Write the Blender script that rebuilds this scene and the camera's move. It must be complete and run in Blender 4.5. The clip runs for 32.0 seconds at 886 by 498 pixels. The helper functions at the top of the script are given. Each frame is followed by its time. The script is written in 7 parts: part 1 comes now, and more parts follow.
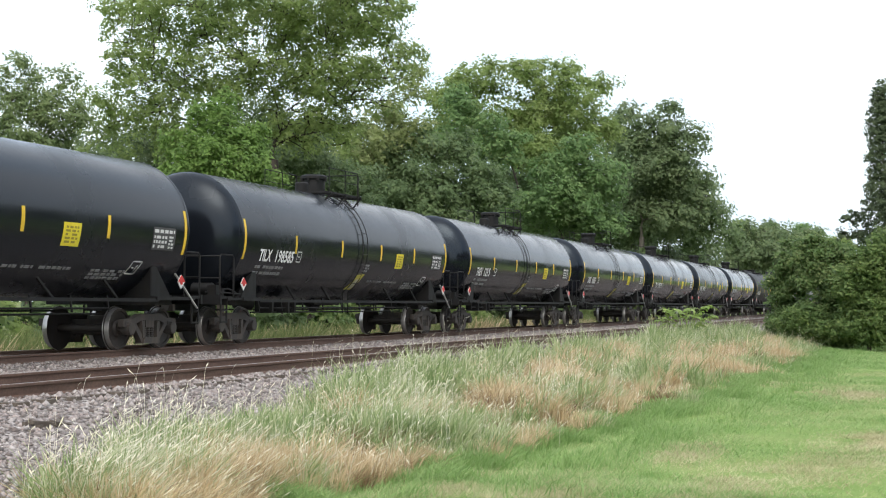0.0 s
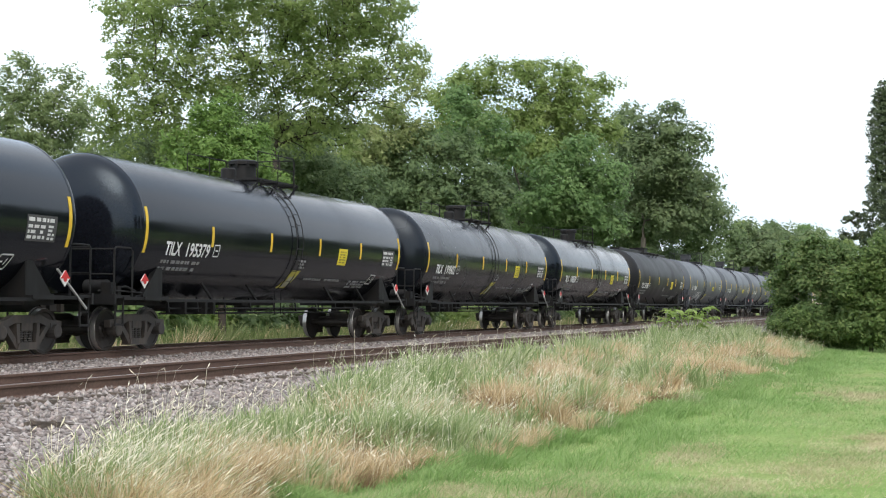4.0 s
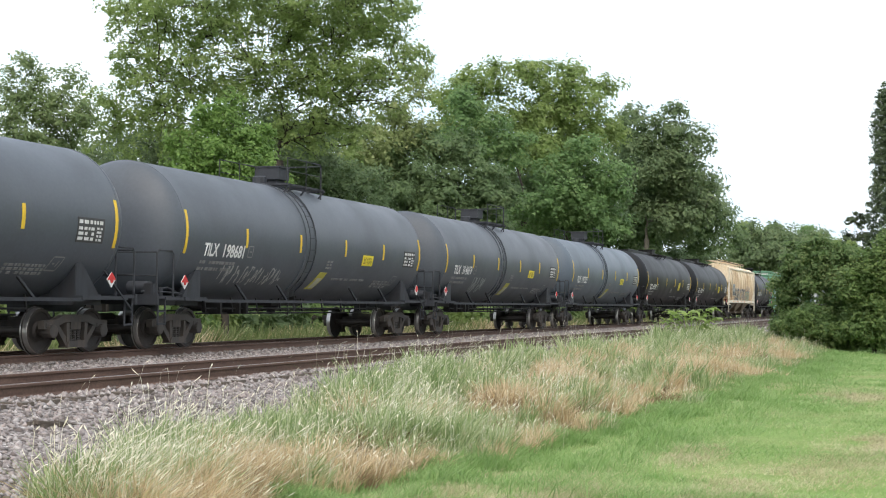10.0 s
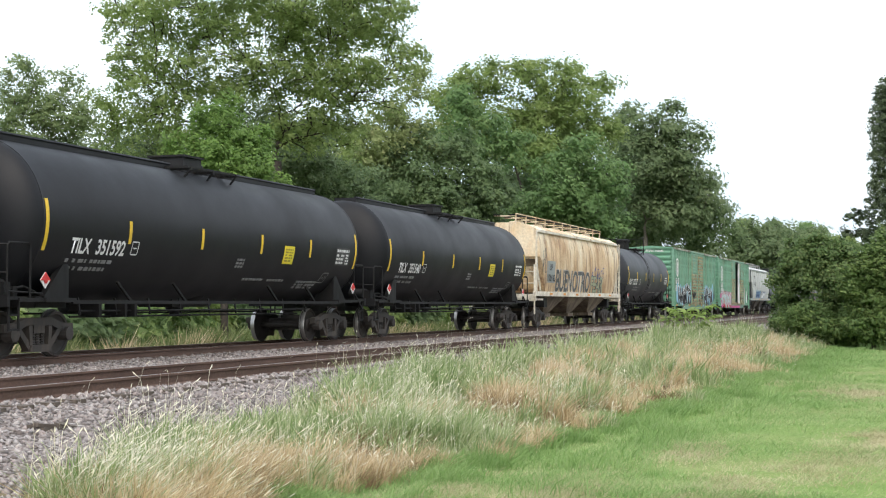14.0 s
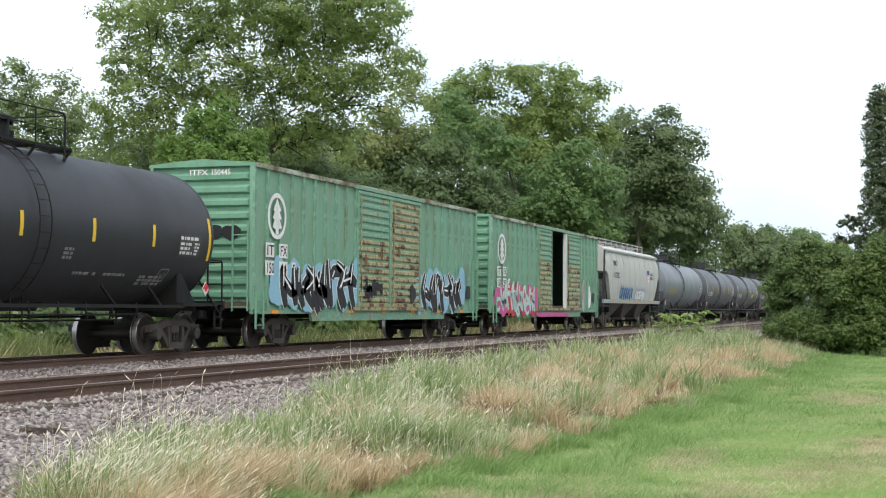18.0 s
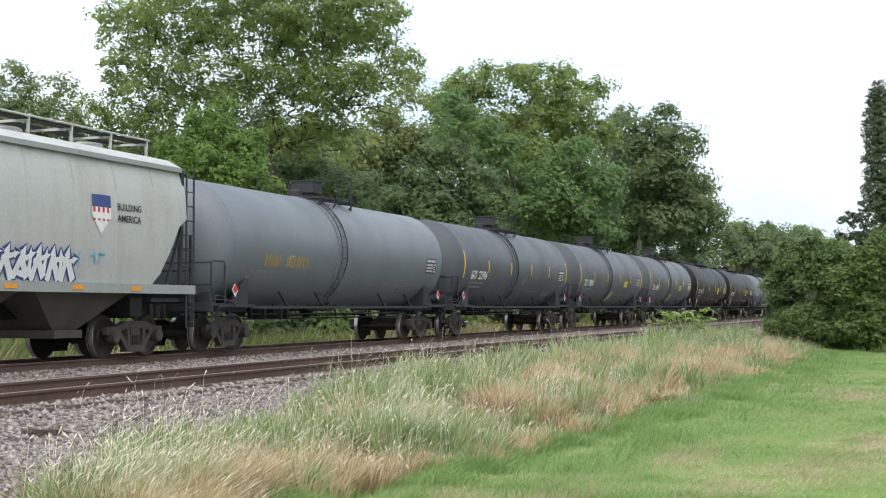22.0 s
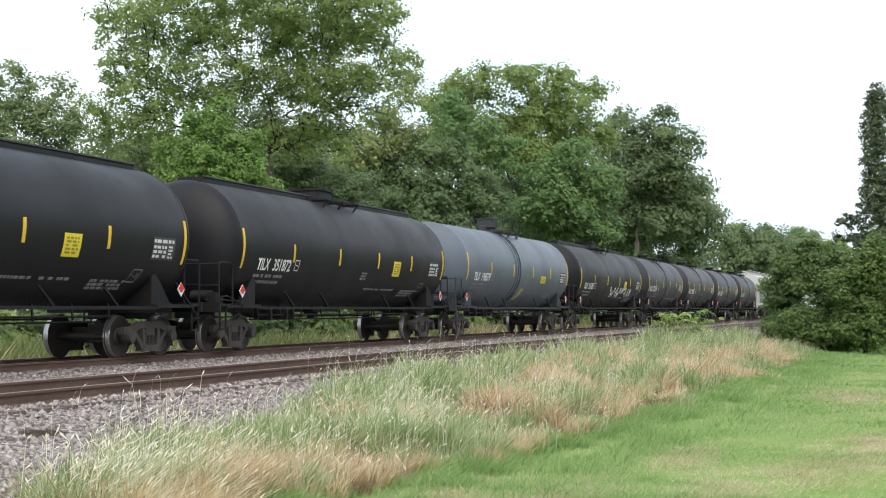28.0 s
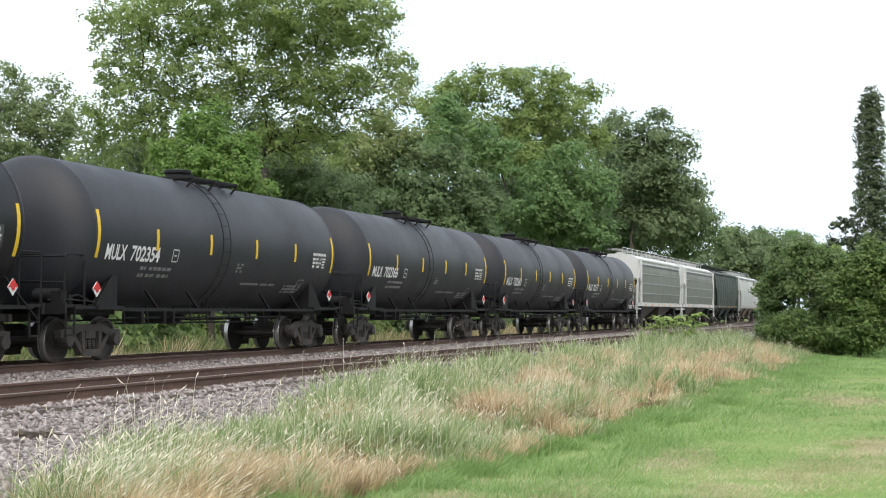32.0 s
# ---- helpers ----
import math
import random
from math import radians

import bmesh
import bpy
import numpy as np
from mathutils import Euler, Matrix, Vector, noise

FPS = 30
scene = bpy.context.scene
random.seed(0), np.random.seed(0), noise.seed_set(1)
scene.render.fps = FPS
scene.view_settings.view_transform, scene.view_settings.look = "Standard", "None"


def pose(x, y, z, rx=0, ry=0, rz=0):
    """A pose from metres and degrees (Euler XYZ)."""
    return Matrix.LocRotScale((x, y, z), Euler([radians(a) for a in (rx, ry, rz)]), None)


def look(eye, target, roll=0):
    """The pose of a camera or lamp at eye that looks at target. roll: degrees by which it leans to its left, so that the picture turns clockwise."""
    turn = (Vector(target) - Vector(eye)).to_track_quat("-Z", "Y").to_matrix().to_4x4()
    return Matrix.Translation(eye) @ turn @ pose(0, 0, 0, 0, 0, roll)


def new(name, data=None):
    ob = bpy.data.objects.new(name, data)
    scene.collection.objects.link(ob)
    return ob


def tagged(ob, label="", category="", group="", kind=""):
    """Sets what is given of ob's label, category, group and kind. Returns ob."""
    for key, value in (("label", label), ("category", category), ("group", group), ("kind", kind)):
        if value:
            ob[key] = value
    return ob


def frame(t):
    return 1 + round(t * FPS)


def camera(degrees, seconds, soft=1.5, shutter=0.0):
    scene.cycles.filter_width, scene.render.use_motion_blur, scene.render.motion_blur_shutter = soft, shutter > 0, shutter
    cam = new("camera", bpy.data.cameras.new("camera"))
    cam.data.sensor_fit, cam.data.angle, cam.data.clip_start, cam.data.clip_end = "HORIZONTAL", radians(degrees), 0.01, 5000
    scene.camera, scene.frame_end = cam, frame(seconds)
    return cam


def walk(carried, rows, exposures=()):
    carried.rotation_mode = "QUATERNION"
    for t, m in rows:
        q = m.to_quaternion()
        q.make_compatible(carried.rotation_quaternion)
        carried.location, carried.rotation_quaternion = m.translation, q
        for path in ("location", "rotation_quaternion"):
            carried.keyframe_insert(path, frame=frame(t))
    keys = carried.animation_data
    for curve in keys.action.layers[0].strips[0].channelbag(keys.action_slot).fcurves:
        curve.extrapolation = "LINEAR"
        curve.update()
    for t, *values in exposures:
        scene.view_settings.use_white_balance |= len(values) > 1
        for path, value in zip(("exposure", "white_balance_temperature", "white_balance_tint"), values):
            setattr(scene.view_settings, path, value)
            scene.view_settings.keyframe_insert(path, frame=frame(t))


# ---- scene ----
# The near track's rail heads lie at z = 0, the tracks run along X, the camera stands at the origin.
EYE = (0.0, 0.0, 1.0)
cam = camera(34.32, 32.0, soft=1.1)
# seconds, heading left of the track's direction, upward tilt, roll (degrees)
PATH = [
    (0, 18.805, 2.159, 0.332), (0.5, 18.798, 2.203, 0.314), (1, 18.774, 2.245, 0.357), (1.5, 18.823, 2.219, 0.214),
    (2, 18.855, 2.167, 0.085), (2.5, 18.876, 2.180, 0.121), (3, 18.899, 2.198, 0.296), (3.5, 18.878, 2.190, 0.381),
    (5.5, 18.862, 2.177, 0.391), (6, 18.923, 2.182, 0.382), (6.5, 18.961, 2.189, 0.183), (7, 19.012, 2.164, 0.292),
    (7.5, 19.023, 2.208, 0.441), (8, 19.029, 2.242, 0.511), (8.5, 19.029, 2.233, 0.365), (9, 19.049, 2.224, 0.352),
    (9.5, 19.009, 2.211, 0.381), (10, 18.991, 2.203, 0.482), (10.5, 18.963, 2.138, 0.387), (11, 18.977, 2.051, 0.148),
    (11.5, 19.016, 2.003, 0.110), (12, 19.001, 2.055, 0.240), (12.5, 19.004, 2.102, 0.139), (13, 18.988, 2.167, 0.000),
    (13.5, 18.990, 2.157, -0.036), (14, 18.942, 2.184, 0.020), (14.5, 18.913, 2.232, 0.107), (16.5, 18.798, 2.293, 0.177),
    (17, 18.779, 2.320, 0.311), (17.5, 18.756, 2.366, 0.277), (18, 18.700, 2.383, 0.222), (18.5, 18.709, 2.405, 0.308),
    (19, 18.753, 2.441, 0.374), (19.5, 18.768, 2.466, 0.432), (20, 18.783, 2.443, 0.162), (20.5, 18.814, 2.399, 0.021),
    (21, 18.808, 2.369, -0.059), (21.5, 18.768, 2.382, -0.019), (22, 18.718, 2.351, -0.167), (22.5, 18.667, 2.342, -0.263),
    (23, 18.641, 2.346, -0.171), (23.5, 18.611, 2.364, -0.067), (24, 18.617, 2.352, 0.014), (24.5, 18.665, 2.326, -0.052),
    (25, 18.689, 2.278, -0.065), (25.5, 18.727, 2.265, -0.075), (27.5, 18.671, 2.356, -0.125), (28, 18.630, 2.394, -0.046),
    (28.5, 18.614, 2.434, 0.094), (29, 18.571, 2.487, 0.257), (29.5, 18.539, 2.504, 0.171), (30, 18.519, 2.507, 0.175),
    (30.5, 18.484, 2.503, 0.165), (31, 18.449, 2.504, 0.181), (31.5, 18.429, 2.495, 0.196), (32, 18.413, 2.491, 0.074)]
ROLL0 = 0.0


def aim(yaw, pitch, roll):
    a, b = radians(yaw), radians(pitch)
    way = Vector((math.cos(a) * math.cos(b), math.sin(a) * math.cos(b), math.sin(b)))
    return look(EYE, Vector(EYE) + way, roll + ROLL0)


walk(cam, [(t, aim(y, p, r)) for t, y, p, r in PATH], [(0, 0.05), (14, 0.05), (17, -0.06), (20, -0.14), (22, -0.1), (24, 0.02), (32, 0.06)])

# ---- light: bright overcast sky with a weak, wide sun ----
SUN_EL, SUN_AZ = radians(52), radians(200)
world = bpy.data.worlds.new("overcast_sky")
scene.world = world
world.use_nodes = True
wn, wl = world.node_tree.nodes, world.node_tree.links
wn.clear()
sky = wn.new("ShaderNodeTexSky")
sky.sky_type, sky.sun_disc = "NISHITA", False
sky.sun_elevation, sky.sun_rotation = SUN_EL, radians(90) - SUN_AZ
sky.air_density, sky.dust_density, sky.ozone_density = 1.0, 6.0, 1.0
sky_bg = wn.new("ShaderNodeBackground")
sky_bg.inputs["Strength"].default_value = 0.10
wl.new(sky.outputs[0], sky_bg.inputs["Color"])
tc = wn.new("ShaderNodeTexCoord")
cl = wn.new("ShaderNodeTexNoise")
cl.inputs["Scale"].default_value, cl.inputs["Detail"].default_value = 2.2, 6
wl.new(tc.outputs["Generated"], cl.inputs["Vector"])
cr = wn.new("ShaderNodeValToRGB")
cr.color_ramp.elements[0].position, cr.color_ramp.elements[0].color = 0.36, (0.58, 0.72, 0.87, 1)
cr.color_ramp.elements[1].position, cr.color_ramp.elements[1].color = 0.6, (0.96, 0.985, 1.0, 1)
wl.new(cl.outputs["Fac"], cr.inputs["Fac"])
cloud_bg = wn.new("ShaderNodeBackground")
cloud_bg.inputs["Strength"].default_value = 1.22
wl.new(cr.outputs[0], cloud_bg.inputs["Color"])
add = wn.new("ShaderNodeAddShader")
wl.new(sky_bg.outputs[0], add.inputs[0]), wl.new(cloud_bg.outputs[0], add.inputs[1])
wo = wn.new("ShaderNodeOutputWorld")
wl.new(add.outputs[0], wo.inputs["Surface"])
sun = new("sun", bpy.data.lights.new("sun", "SUN"))
sun.data.energy, sun.data.angle, sun.data.color = 0.9, radians(35), (1.0, 0.97, 0.92)
sun.matrix_world = look((math.cos(SUN_AZ) * math.cos(SUN_EL) * 50, math.sin(SUN_AZ) * math.cos(SUN_EL) * 50, math.sin(SUN_EL) * 50), (0, 0, 0))

# ---- materials ----


def nodes_of(name):
    m = bpy.data.materials.new(name)
    m.use_nodes = True
    nt = m.node_tree
    return m, nt, nt.nodes["Principled BSDF"]


def noise_node(nt, scale, detail=4, coord="Object", rough=0.55, stretch=None):
    c = nt.nodes.new("ShaderNodeTexCoord")
    n = nt.nodes.new("ShaderNodeTexNoise")
    n.inputs["Scale"].default_value, n.inputs["Detail"].default_value, n.inputs["Roughness"].default_value = scale, detail, rough
    if stretch:
        mp = nt.nodes.new("ShaderNodeMapping")
        mp.inputs["Scale"].default_value = stretch
        nt.links.new(c.outputs[coord], mp.inputs["Vector"])
        nt.links.new(mp.outputs[0], n.inputs["Vector"])
    else:
        nt.links.new(c.outputs[coord], n.inputs["Vector"])
    return n.outputs["Fac"]


def ramp(nt, fac, stops):
    r = nt.nodes.new("ShaderNodeValToRGB")
    e = r.color_ramp.elements
    while len(e) < len(stops):
        e.new(0.5)
    for i, (p, c) in enumerate(stops):
        e[i].position, e[i].color = p, (*c, 1)
    nt.links.new(fac, r.inputs["Fac"])
    return r.outputs["Color"]


def mix(nt, fac, a, b, kind="MIX"):
    n = nt.nodes.new("ShaderNodeMix")
    n.data_type, n.blend_type = "RGBA", kind
    for sock, v in ((n.inputs[0], fac), (n.inputs[6], a), (n.inputs[7], b)):
        if isinstance(v, (int, float)):
            sock.default_value = v
        elif isinstance(v, tuple):
            sock.default_value = (*v, 1)
        else:
            nt.links.new(v, sock)
    return n.outputs[2]


def bump(nt, bs, height, strength, dist):
    b = nt.nodes.new("ShaderNodeBump")
    b.inputs["Strength"].default_value, b.inputs["Distance"].default_value = strength, dist
    nt.links.new(height, b.inputs["Height"])
    nt.links.new(b.outputs[0], bs.inputs["Normal"])


def paint(name, colour, rough, dirt=(0.09, 0.07, 0.05), dirt_amount=0.5, scale=1.2, metal=0.0, coat=0.0, streak=True, spec=0.5):
    """Painted steel: vertical streaks of grime, mottling and fine relief."""
    m, nt, bs = nodes_of(name)
    a = noise_node(nt, scale, 6, stretch=(1.6, 1.6, 0.35) if streak else None)
    b = noise_node(nt, 14, 5)
    f = ramp(nt, a, [(0.48, (0, 0, 0)), (0.85, (dirt_amount,) * 3)])
    c = mix(nt, f, colour, dirt)
    v = ramp(nt, b, [(0.3, (0.92,) * 3), (0.7, (1.05,) * 3)])
    nt.links.new(mix(nt, 1.0, c, v, "MULTIPLY"), bs.inputs["Base Color"])
    rr = ramp(nt, a, [(0.35, (rough,) * 3), (0.8, (min(1, rough + 0.2),) * 3)])
    nt.links.new(rr, bs.inputs["Roughness"])
    bs.inputs["Metallic"].default_value = metal
    bs.inputs["Coat Weight"].default_value = coat
    bs.inputs["Specular IOR Level"].default_value = spec
    bump(nt, bs, b, 0.08, 0.01)
    return m


def two_tone(name, stops, scale, rough, detail=8, coord="Object", bumps=0.3, dist=0.01, fine=40, stretch=None):
    m, nt, bs = nodes_of(name)
    a = noise_node(nt, scale, detail, coord, 0.65, stretch)
    b = noise_node(nt, fine, 4, coord)
    c = mix(nt, 1.0, ramp(nt, a, stops), ramp(nt, b, [(0.3, (0.75,) * 3), (0.7, (1.2,) * 3)]), "MULTIPLY")
    nt.links.new(c, bs.inputs["Base Color"])
    bs.inputs["Roughness"].default_value = rough
    bump(nt, bs, b, bumps, dist)
    return m


def leafy(name, stops, translucent=0.35, patch=0.5, calm=0.0):
    """Foliage: hue from leaf to leaf and from bough to bough."""
    m, nt, bs = nodes_of(name)
    g = nt.nodes.new("ShaderNodeNewGeometry")
    n = noise_node(nt, patch, 3)
    mth = nt.nodes.new("ShaderNodeMath")
    mth.operation = "MULTIPLY_ADD"
    mth.inputs[1].default_value = 0.42 - 0.16 * calm
    nt.links.new(g.outputs["Random Per Island"], mth.inputs[0])
    sub = nt.nodes.new("ShaderNodeMath")
    sub.operation = "MULTIPLY"
    sub.inputs[1].default_value = 0.68 + 0.16 * calm
    nt.links.new(n, sub.inputs[0])
    nt.links.new(sub.outputs[0], mth.inputs[2])
    c = ramp(nt, mth.outputs[0], stops)
    nt.links.new(c, bs.inputs["Base Color"])
    bs.inputs["Roughness"].default_value = 0.55
    bs.inputs["Specular IOR Level"].default_value = 0.3
    t = nt.nodes.new("ShaderNodeBsdfTranslucent")
    nt.links.new(c, t.inputs["Color"])
    ms = nt.nodes.new("ShaderNodeMixShader")
    ms.inputs[0].default_value = translucent
    nt.links.new(bs.outputs[0], ms.inputs[1]), nt.links.new(t.outputs[0], ms.inputs[2])
    nt.links.new(ms.outputs[0], nt.nodes["Material Output"].inputs["Surface"])
    return m


M = {}
M["gloss_black"] = paint("gloss_black_paint", (0.0065, 0.0075, 0.0105), 0.115, (0.011, 0.010, 0.010), 0.4, 0.5, spec=0.35, streak=False)
M["gloss_black"].node_tree.nodes["Principled BSDF"].inputs["Specular Tint"].default_value = (0.66, 0.83, 1.0, 1)
M["satin_black"] = paint("satin_black_paint", (0.0068, 0.0082, 0.0112), 0.18, (0.010, 0.010, 0.011), 0.45, 0.5, spec=0.31, streak=False)
M["satin_black"].node_tree.nodes["Principled BSDF"].inputs["Specular Tint"].default_value = (0.74, 0.87, 1.0, 1)
M["matt_black"] = paint("matt_black_paint", (0.0115, 0.012, 0.0142), 0.44, (0.016, 0.015, 0.014), 0.45, 0.5, spec=0.22, streak=False)
M["worn_black"] = paint("worn_black_paint", (0.028, 0.030, 0.036), 0.45, (0.028, 0.026, 0.024), 0.45, 0.5, spec=0.32, streak=False)
M["grey"] = paint("grey_paint", (0.079, 0.090, 0.106), 0.42, (0.052, 0.05, 0.05), 0.4, 0.5, spec=0.36, streak=False)
M["blue_grey"] = paint("blue_grey_paint", (0.098, 0.122, 0.15), 0.42, (0.075, 0.073, 0.07), 0.4, 0.5, spec=0.36, streak=False)
M["light_grey"] = paint("light_grey_paint", (0.145, 0.168, 0.192), 0.42, (0.11, 0.11, 0.108), 0.4, 0.7, streak=False)
M["frame_black"] = paint("underframe_black", (0.0085, 0.0085, 0.009), 0.6, (0.024, 0.02, 0.016), 0.6, 3, spec=0.3)
M["frame_grey"] = paint("underframe_grey", (0.036, 0.039, 0.046), 0.6, (0.03, 0.026, 0.022), 0.6, 3, spec=0.3)
M["truck"] = paint("truck_iron", (0.045, 0.040, 0.036), 0.7, (0.13, 0.10, 0.078), 0.75, 4)
M["wheel"] = paint("wheel_steel", (0.034, 0.029, 0.026), 0.6, (0.075, 0.056, 0.043), 0.6, 5, 0.3)
M["tread"] = paint("worn_wheel_tread", (0.45, 0.44, 0.43), 0.3, (0.2, 0.18, 0.16), 0.3, 5, 0.9)
M["yellow"] = paint("yellow_reflector", (0.72, 0.48, 0.03), 0.5, (0.4, 0.28, 0.06), 0.4, 3)
M["sticker"] = paint("yellow_sticker", (0.75, 0.62, 0.03), 0.5, (0.5, 0.4, 0.1), 0.4, 3)
M["faded_yellow"] = paint("faded_yellow_sticker", (0.42, 0.38, 0.06), 0.6, (0.2, 0.18, 0.08), 0.6, 3)
M["pale_sticker"] = paint("bleached_sticker", (0.42, 0.41, 0.30), 0.6, (0.3, 0.28, 0.18), 0.5, 3)
M["white"] = paint("white_lettering", (0.75, 0.75, 0.74), 0.6, (0.4, 0.38, 0.36), 0.4, 4)
M["dim_white"] = paint("faint_lettering", (0.22, 0.22, 0.22), 0.6, (0.12, 0.11, 0.1), 0.5, 4)
M["black_ink"] = paint("black_lettering", (0.02, 0.02, 0.022), 0.6, (0.06, 0.05, 0.04), 0.3, 4)
M["red"] = paint("red_placard", (0.55, 0.03, 0.03), 0.5, (0.3, 0.05, 0.04), 0.3, 4)
M["orange"] = paint("orange_reflector", (0.75, 0.3, 0.03), 0.5, (0.4, 0.2, 0.06), 0.4, 4)
M["boxcar_green"] = paint("boxcar_green", (0.175, 0.345, 0.248), 0.6, (0.23, 0.22, 0.13), 0.75, 1.1)
M["boxcar_end"] = paint("boxcar_end_green", (0.15, 0.33, 0.222), 0.6, (0.12, 0.12, 0.07), 0.5, 1.4)


def rusty(name, base, mid, rust, scale, lo, hi, rough=0.75, stretch=(1.2, 1.2, 0.45)):
    """Worn paint that breaks up into rust, in streaks and patches, each piece in its own way."""
    m, nt, bs = nodes_of(name)
    a = noise_node(nt, scale, 8, stretch=stretch, rough=0.62)
    own = nt.nodes.new("ShaderNodeObjectInfo")
    far = nt.nodes.new("ShaderNodeMath")
    far.operation = "MULTIPLY"
    far.inputs[1].default_value = 90.0
    nt.links.new(own.outputs["Random"], far.inputs[0])
    mp = next(n for n in nt.nodes if n.type == "MAPPING")
    nt.links.new(far.outputs[0], mp.inputs["Location"])
    b = noise_node(nt, 9, 6)
    c = ramp(nt, a, [(lo, base), ((lo + hi) / 2, mid), (hi, rust)])
    c = mix(nt, 1.0, c, ramp(nt, b, [(0.3, (0.72,) * 3), (0.7, (1.15,) * 3)]), "MULTIPLY")
    nt.links.new(c, bs.inputs["Base Color"])
    bs.inputs["Roughness"].default_value = rough
    bump(nt, bs, b, 0.15, 0.01)
    return m


def streaked_cream():
    """Cream paint browned in broad stains, with thin vertical runs of rust and pale scuffs."""
    m, nt, bs = nodes_of("rust_streaked_cream_paint")
    broad = noise_node(nt, 0.55, 6, rough=0.6, stretch=(1, 1, 0.6))
    runs = noise_node(nt, 1.0, 8, rough=0.7, stretch=(3.2, 3.2, 0.22))
    fine = noise_node(nt, 12, 5)
    c = ramp(nt, broad, [(0.34, (0.80, 0.71, 0.54)), (0.48, (0.70, 0.53, 0.33)), (0.62, (0.44, 0.27, 0.14))])
    c = mix(nt, ramp(nt, runs, [(0.50, (0, 0, 0)), (0.66, (0.85,) * 3)]), c, (0.20, 0.095, 0.05))
    c = mix(nt, ramp(nt, runs, [(0.26, (0.8,) * 3), (0.36, (0, 0, 0))]), c, (0.84, 0.81, 0.72))
    c = mix(nt, 1.0, c, ramp(nt, fine, [(0.3, (0.85,) * 3), (0.7, (1.08,) * 3)]), "MULTIPLY")
    nt.links.new(c, bs.inputs["Base Color"])
    bs.inputs["Roughness"].default_value = 0.7
    bump(nt, bs, fine, 0.12, 0.01)
    return m


M["tan_rust"] = streaked_cream()
M["cream_sill"] = rusty("chalky_cream_paint", (0.74, 0.70, 0.60), (0.64, 0.57, 0.45), (0.25, 0.13, 0.07), 1.4, 0.46, 0.72)
M["rust_cream"] = rusty("peeled_yellowed_paint", (0.22, 0.27, 0.14), (0.38, 0.35, 0.19), (0.10, 0.042, 0.02), 2.2, 0.36, 0.60, stretch=(1, 1, 1))
# grimy cream for bays and slope sheets, with the shade under the body painted in
M["bay_tan"] = rusty("shaded_grimy_cream_paint", (0.26, 0.21, 0.15), (0.17, 0.13, 0.09), (0.07, 0.05, 0.035), 1.2, 0.38, 0.65)
M["rust_door"] = rusty("rust_eaten_green_door", (0.175, 0.34, 0.245), (0.26, 0.32, 0.20), (0.12, 0.06, 0.03), 1.6, 0.52, 0.74, stretch=(1, 1, 0.8))
M["post_green"] = rusty("green_post_with_rust_runs", (0.175, 0.345, 0.248), (0.17, 0.27, 0.18), (0.10, 0.055, 0.03), 2.6, 0.54, 0.74, stretch=(1.5, 1.5, 0.22))
M["roof_trim"] = rusty("chalky_roof_edge_paint", (0.42, 0.46, 0.40), (0.24, 0.25, 0.18), (0.12, 0.065, 0.04), 1.7, 0.40, 0.60, stretch=(0.8, 1, 1))
M["rust_patch"] = rusty("rust_stained_primer", (0.42, 0.44, 0.42), (0.36, 0.33, 0.29), (0.20, 0.08, 0.045), 2.0, 0.42, 0.62)
M["rust"] = rusty("brown_rust", (0.11, 0.055, 0.03), (0.16, 0.08, 0.04), (0.22, 0.12, 0.07), 2.5, 0.3, 0.7, 0.9)
M["pale_hopper"] = paint("pale_grey_hopper_paint", (0.45, 0.465, 0.45), 0.55, (0.25, 0.22, 0.18), 0.45)
M["white_hopper"] = paint("white_grey_hopper_paint", (0.54, 0.55, 0.54), 0.55, (0.28, 0.26, 0.21), 0.5)
M["olive_hopper"] = paint("olive_grey_hopper_panel", (0.16, 0.168, 0.148), 0.6, (0.13, 0.115, 0.085), 0.6)
M["dark_green"] = paint("dark_green_hopper_paint", (0.02, 0.035, 0.028), 0.6, (0.04, 0.035, 0.03), 0.5)
# bay steel: its dark colour stands in for the shade beneath the hopper
M["shade_steel"] = paint("shaded_hopper_bay_steel", (0.09, 0.08, 0.07), 0.8, (0.05, 0.04, 0.03), 0.6)
M["interior"] = paint("boxcar_lining", (0.10, 0.075, 0.055), 0.9, (0.05, 0.04, 0.03), 0.5)
M["patch_grey"] = paint("grey_paint_patch", (0.30, 0.33, 0.32), 0.6, (0.2, 0.18, 0.15), 0.4)
for key, col in (("ink_black", (0.012, 0.012, 0.016)), ("spray_white", (0.72, 0.74, 0.74)), ("spray_blue", (0.25, 0.47, 0.60)), ("spray_teal", (0.42, 0.60, 0.58)), ("spray_red", (0.50, 0.03, 0.05)),
                 ("spray_pink", (0.55, 0.09, 0.28)), ("spray_navy", (0.04, 0.07, 0.22)), ("spray_grey", (0.085, 0.085, 0.085)), ("spray_sage", (0.33, 0.36, 0.24)), ("spray_silver", (0.36, 0.36, 0.35)), ("spray_orange", (0.6, 0.25, 0.04))):
    M[key] = paint("graffiti_" + key, col, 0.6, tuple(0.75 * c for c in col), 0.5, 2.5)
M["panel_ink"] = paint("panel_ground", (0.05, 0.05, 0.05), 0.6, (0.04, 0.04, 0.04), 0.3, 4)
M["panel_white"] = paint("panel_lettering", (0.66, 0.66, 0.65), 0.6, (0.3, 0.29, 0.27), 0.5, 4)
M["mark_yellow"] = paint("faded_yellow_lettering", (0.29, 0.225, 0.09), 0.6, (0.25, 0.2, 0.1), 0.6, 4)
M["dim_ink"] = paint("sticker_print", (0.30, 0.24, 0.03), 0.6, (0.2, 0.16, 0.04), 0.3, 4)
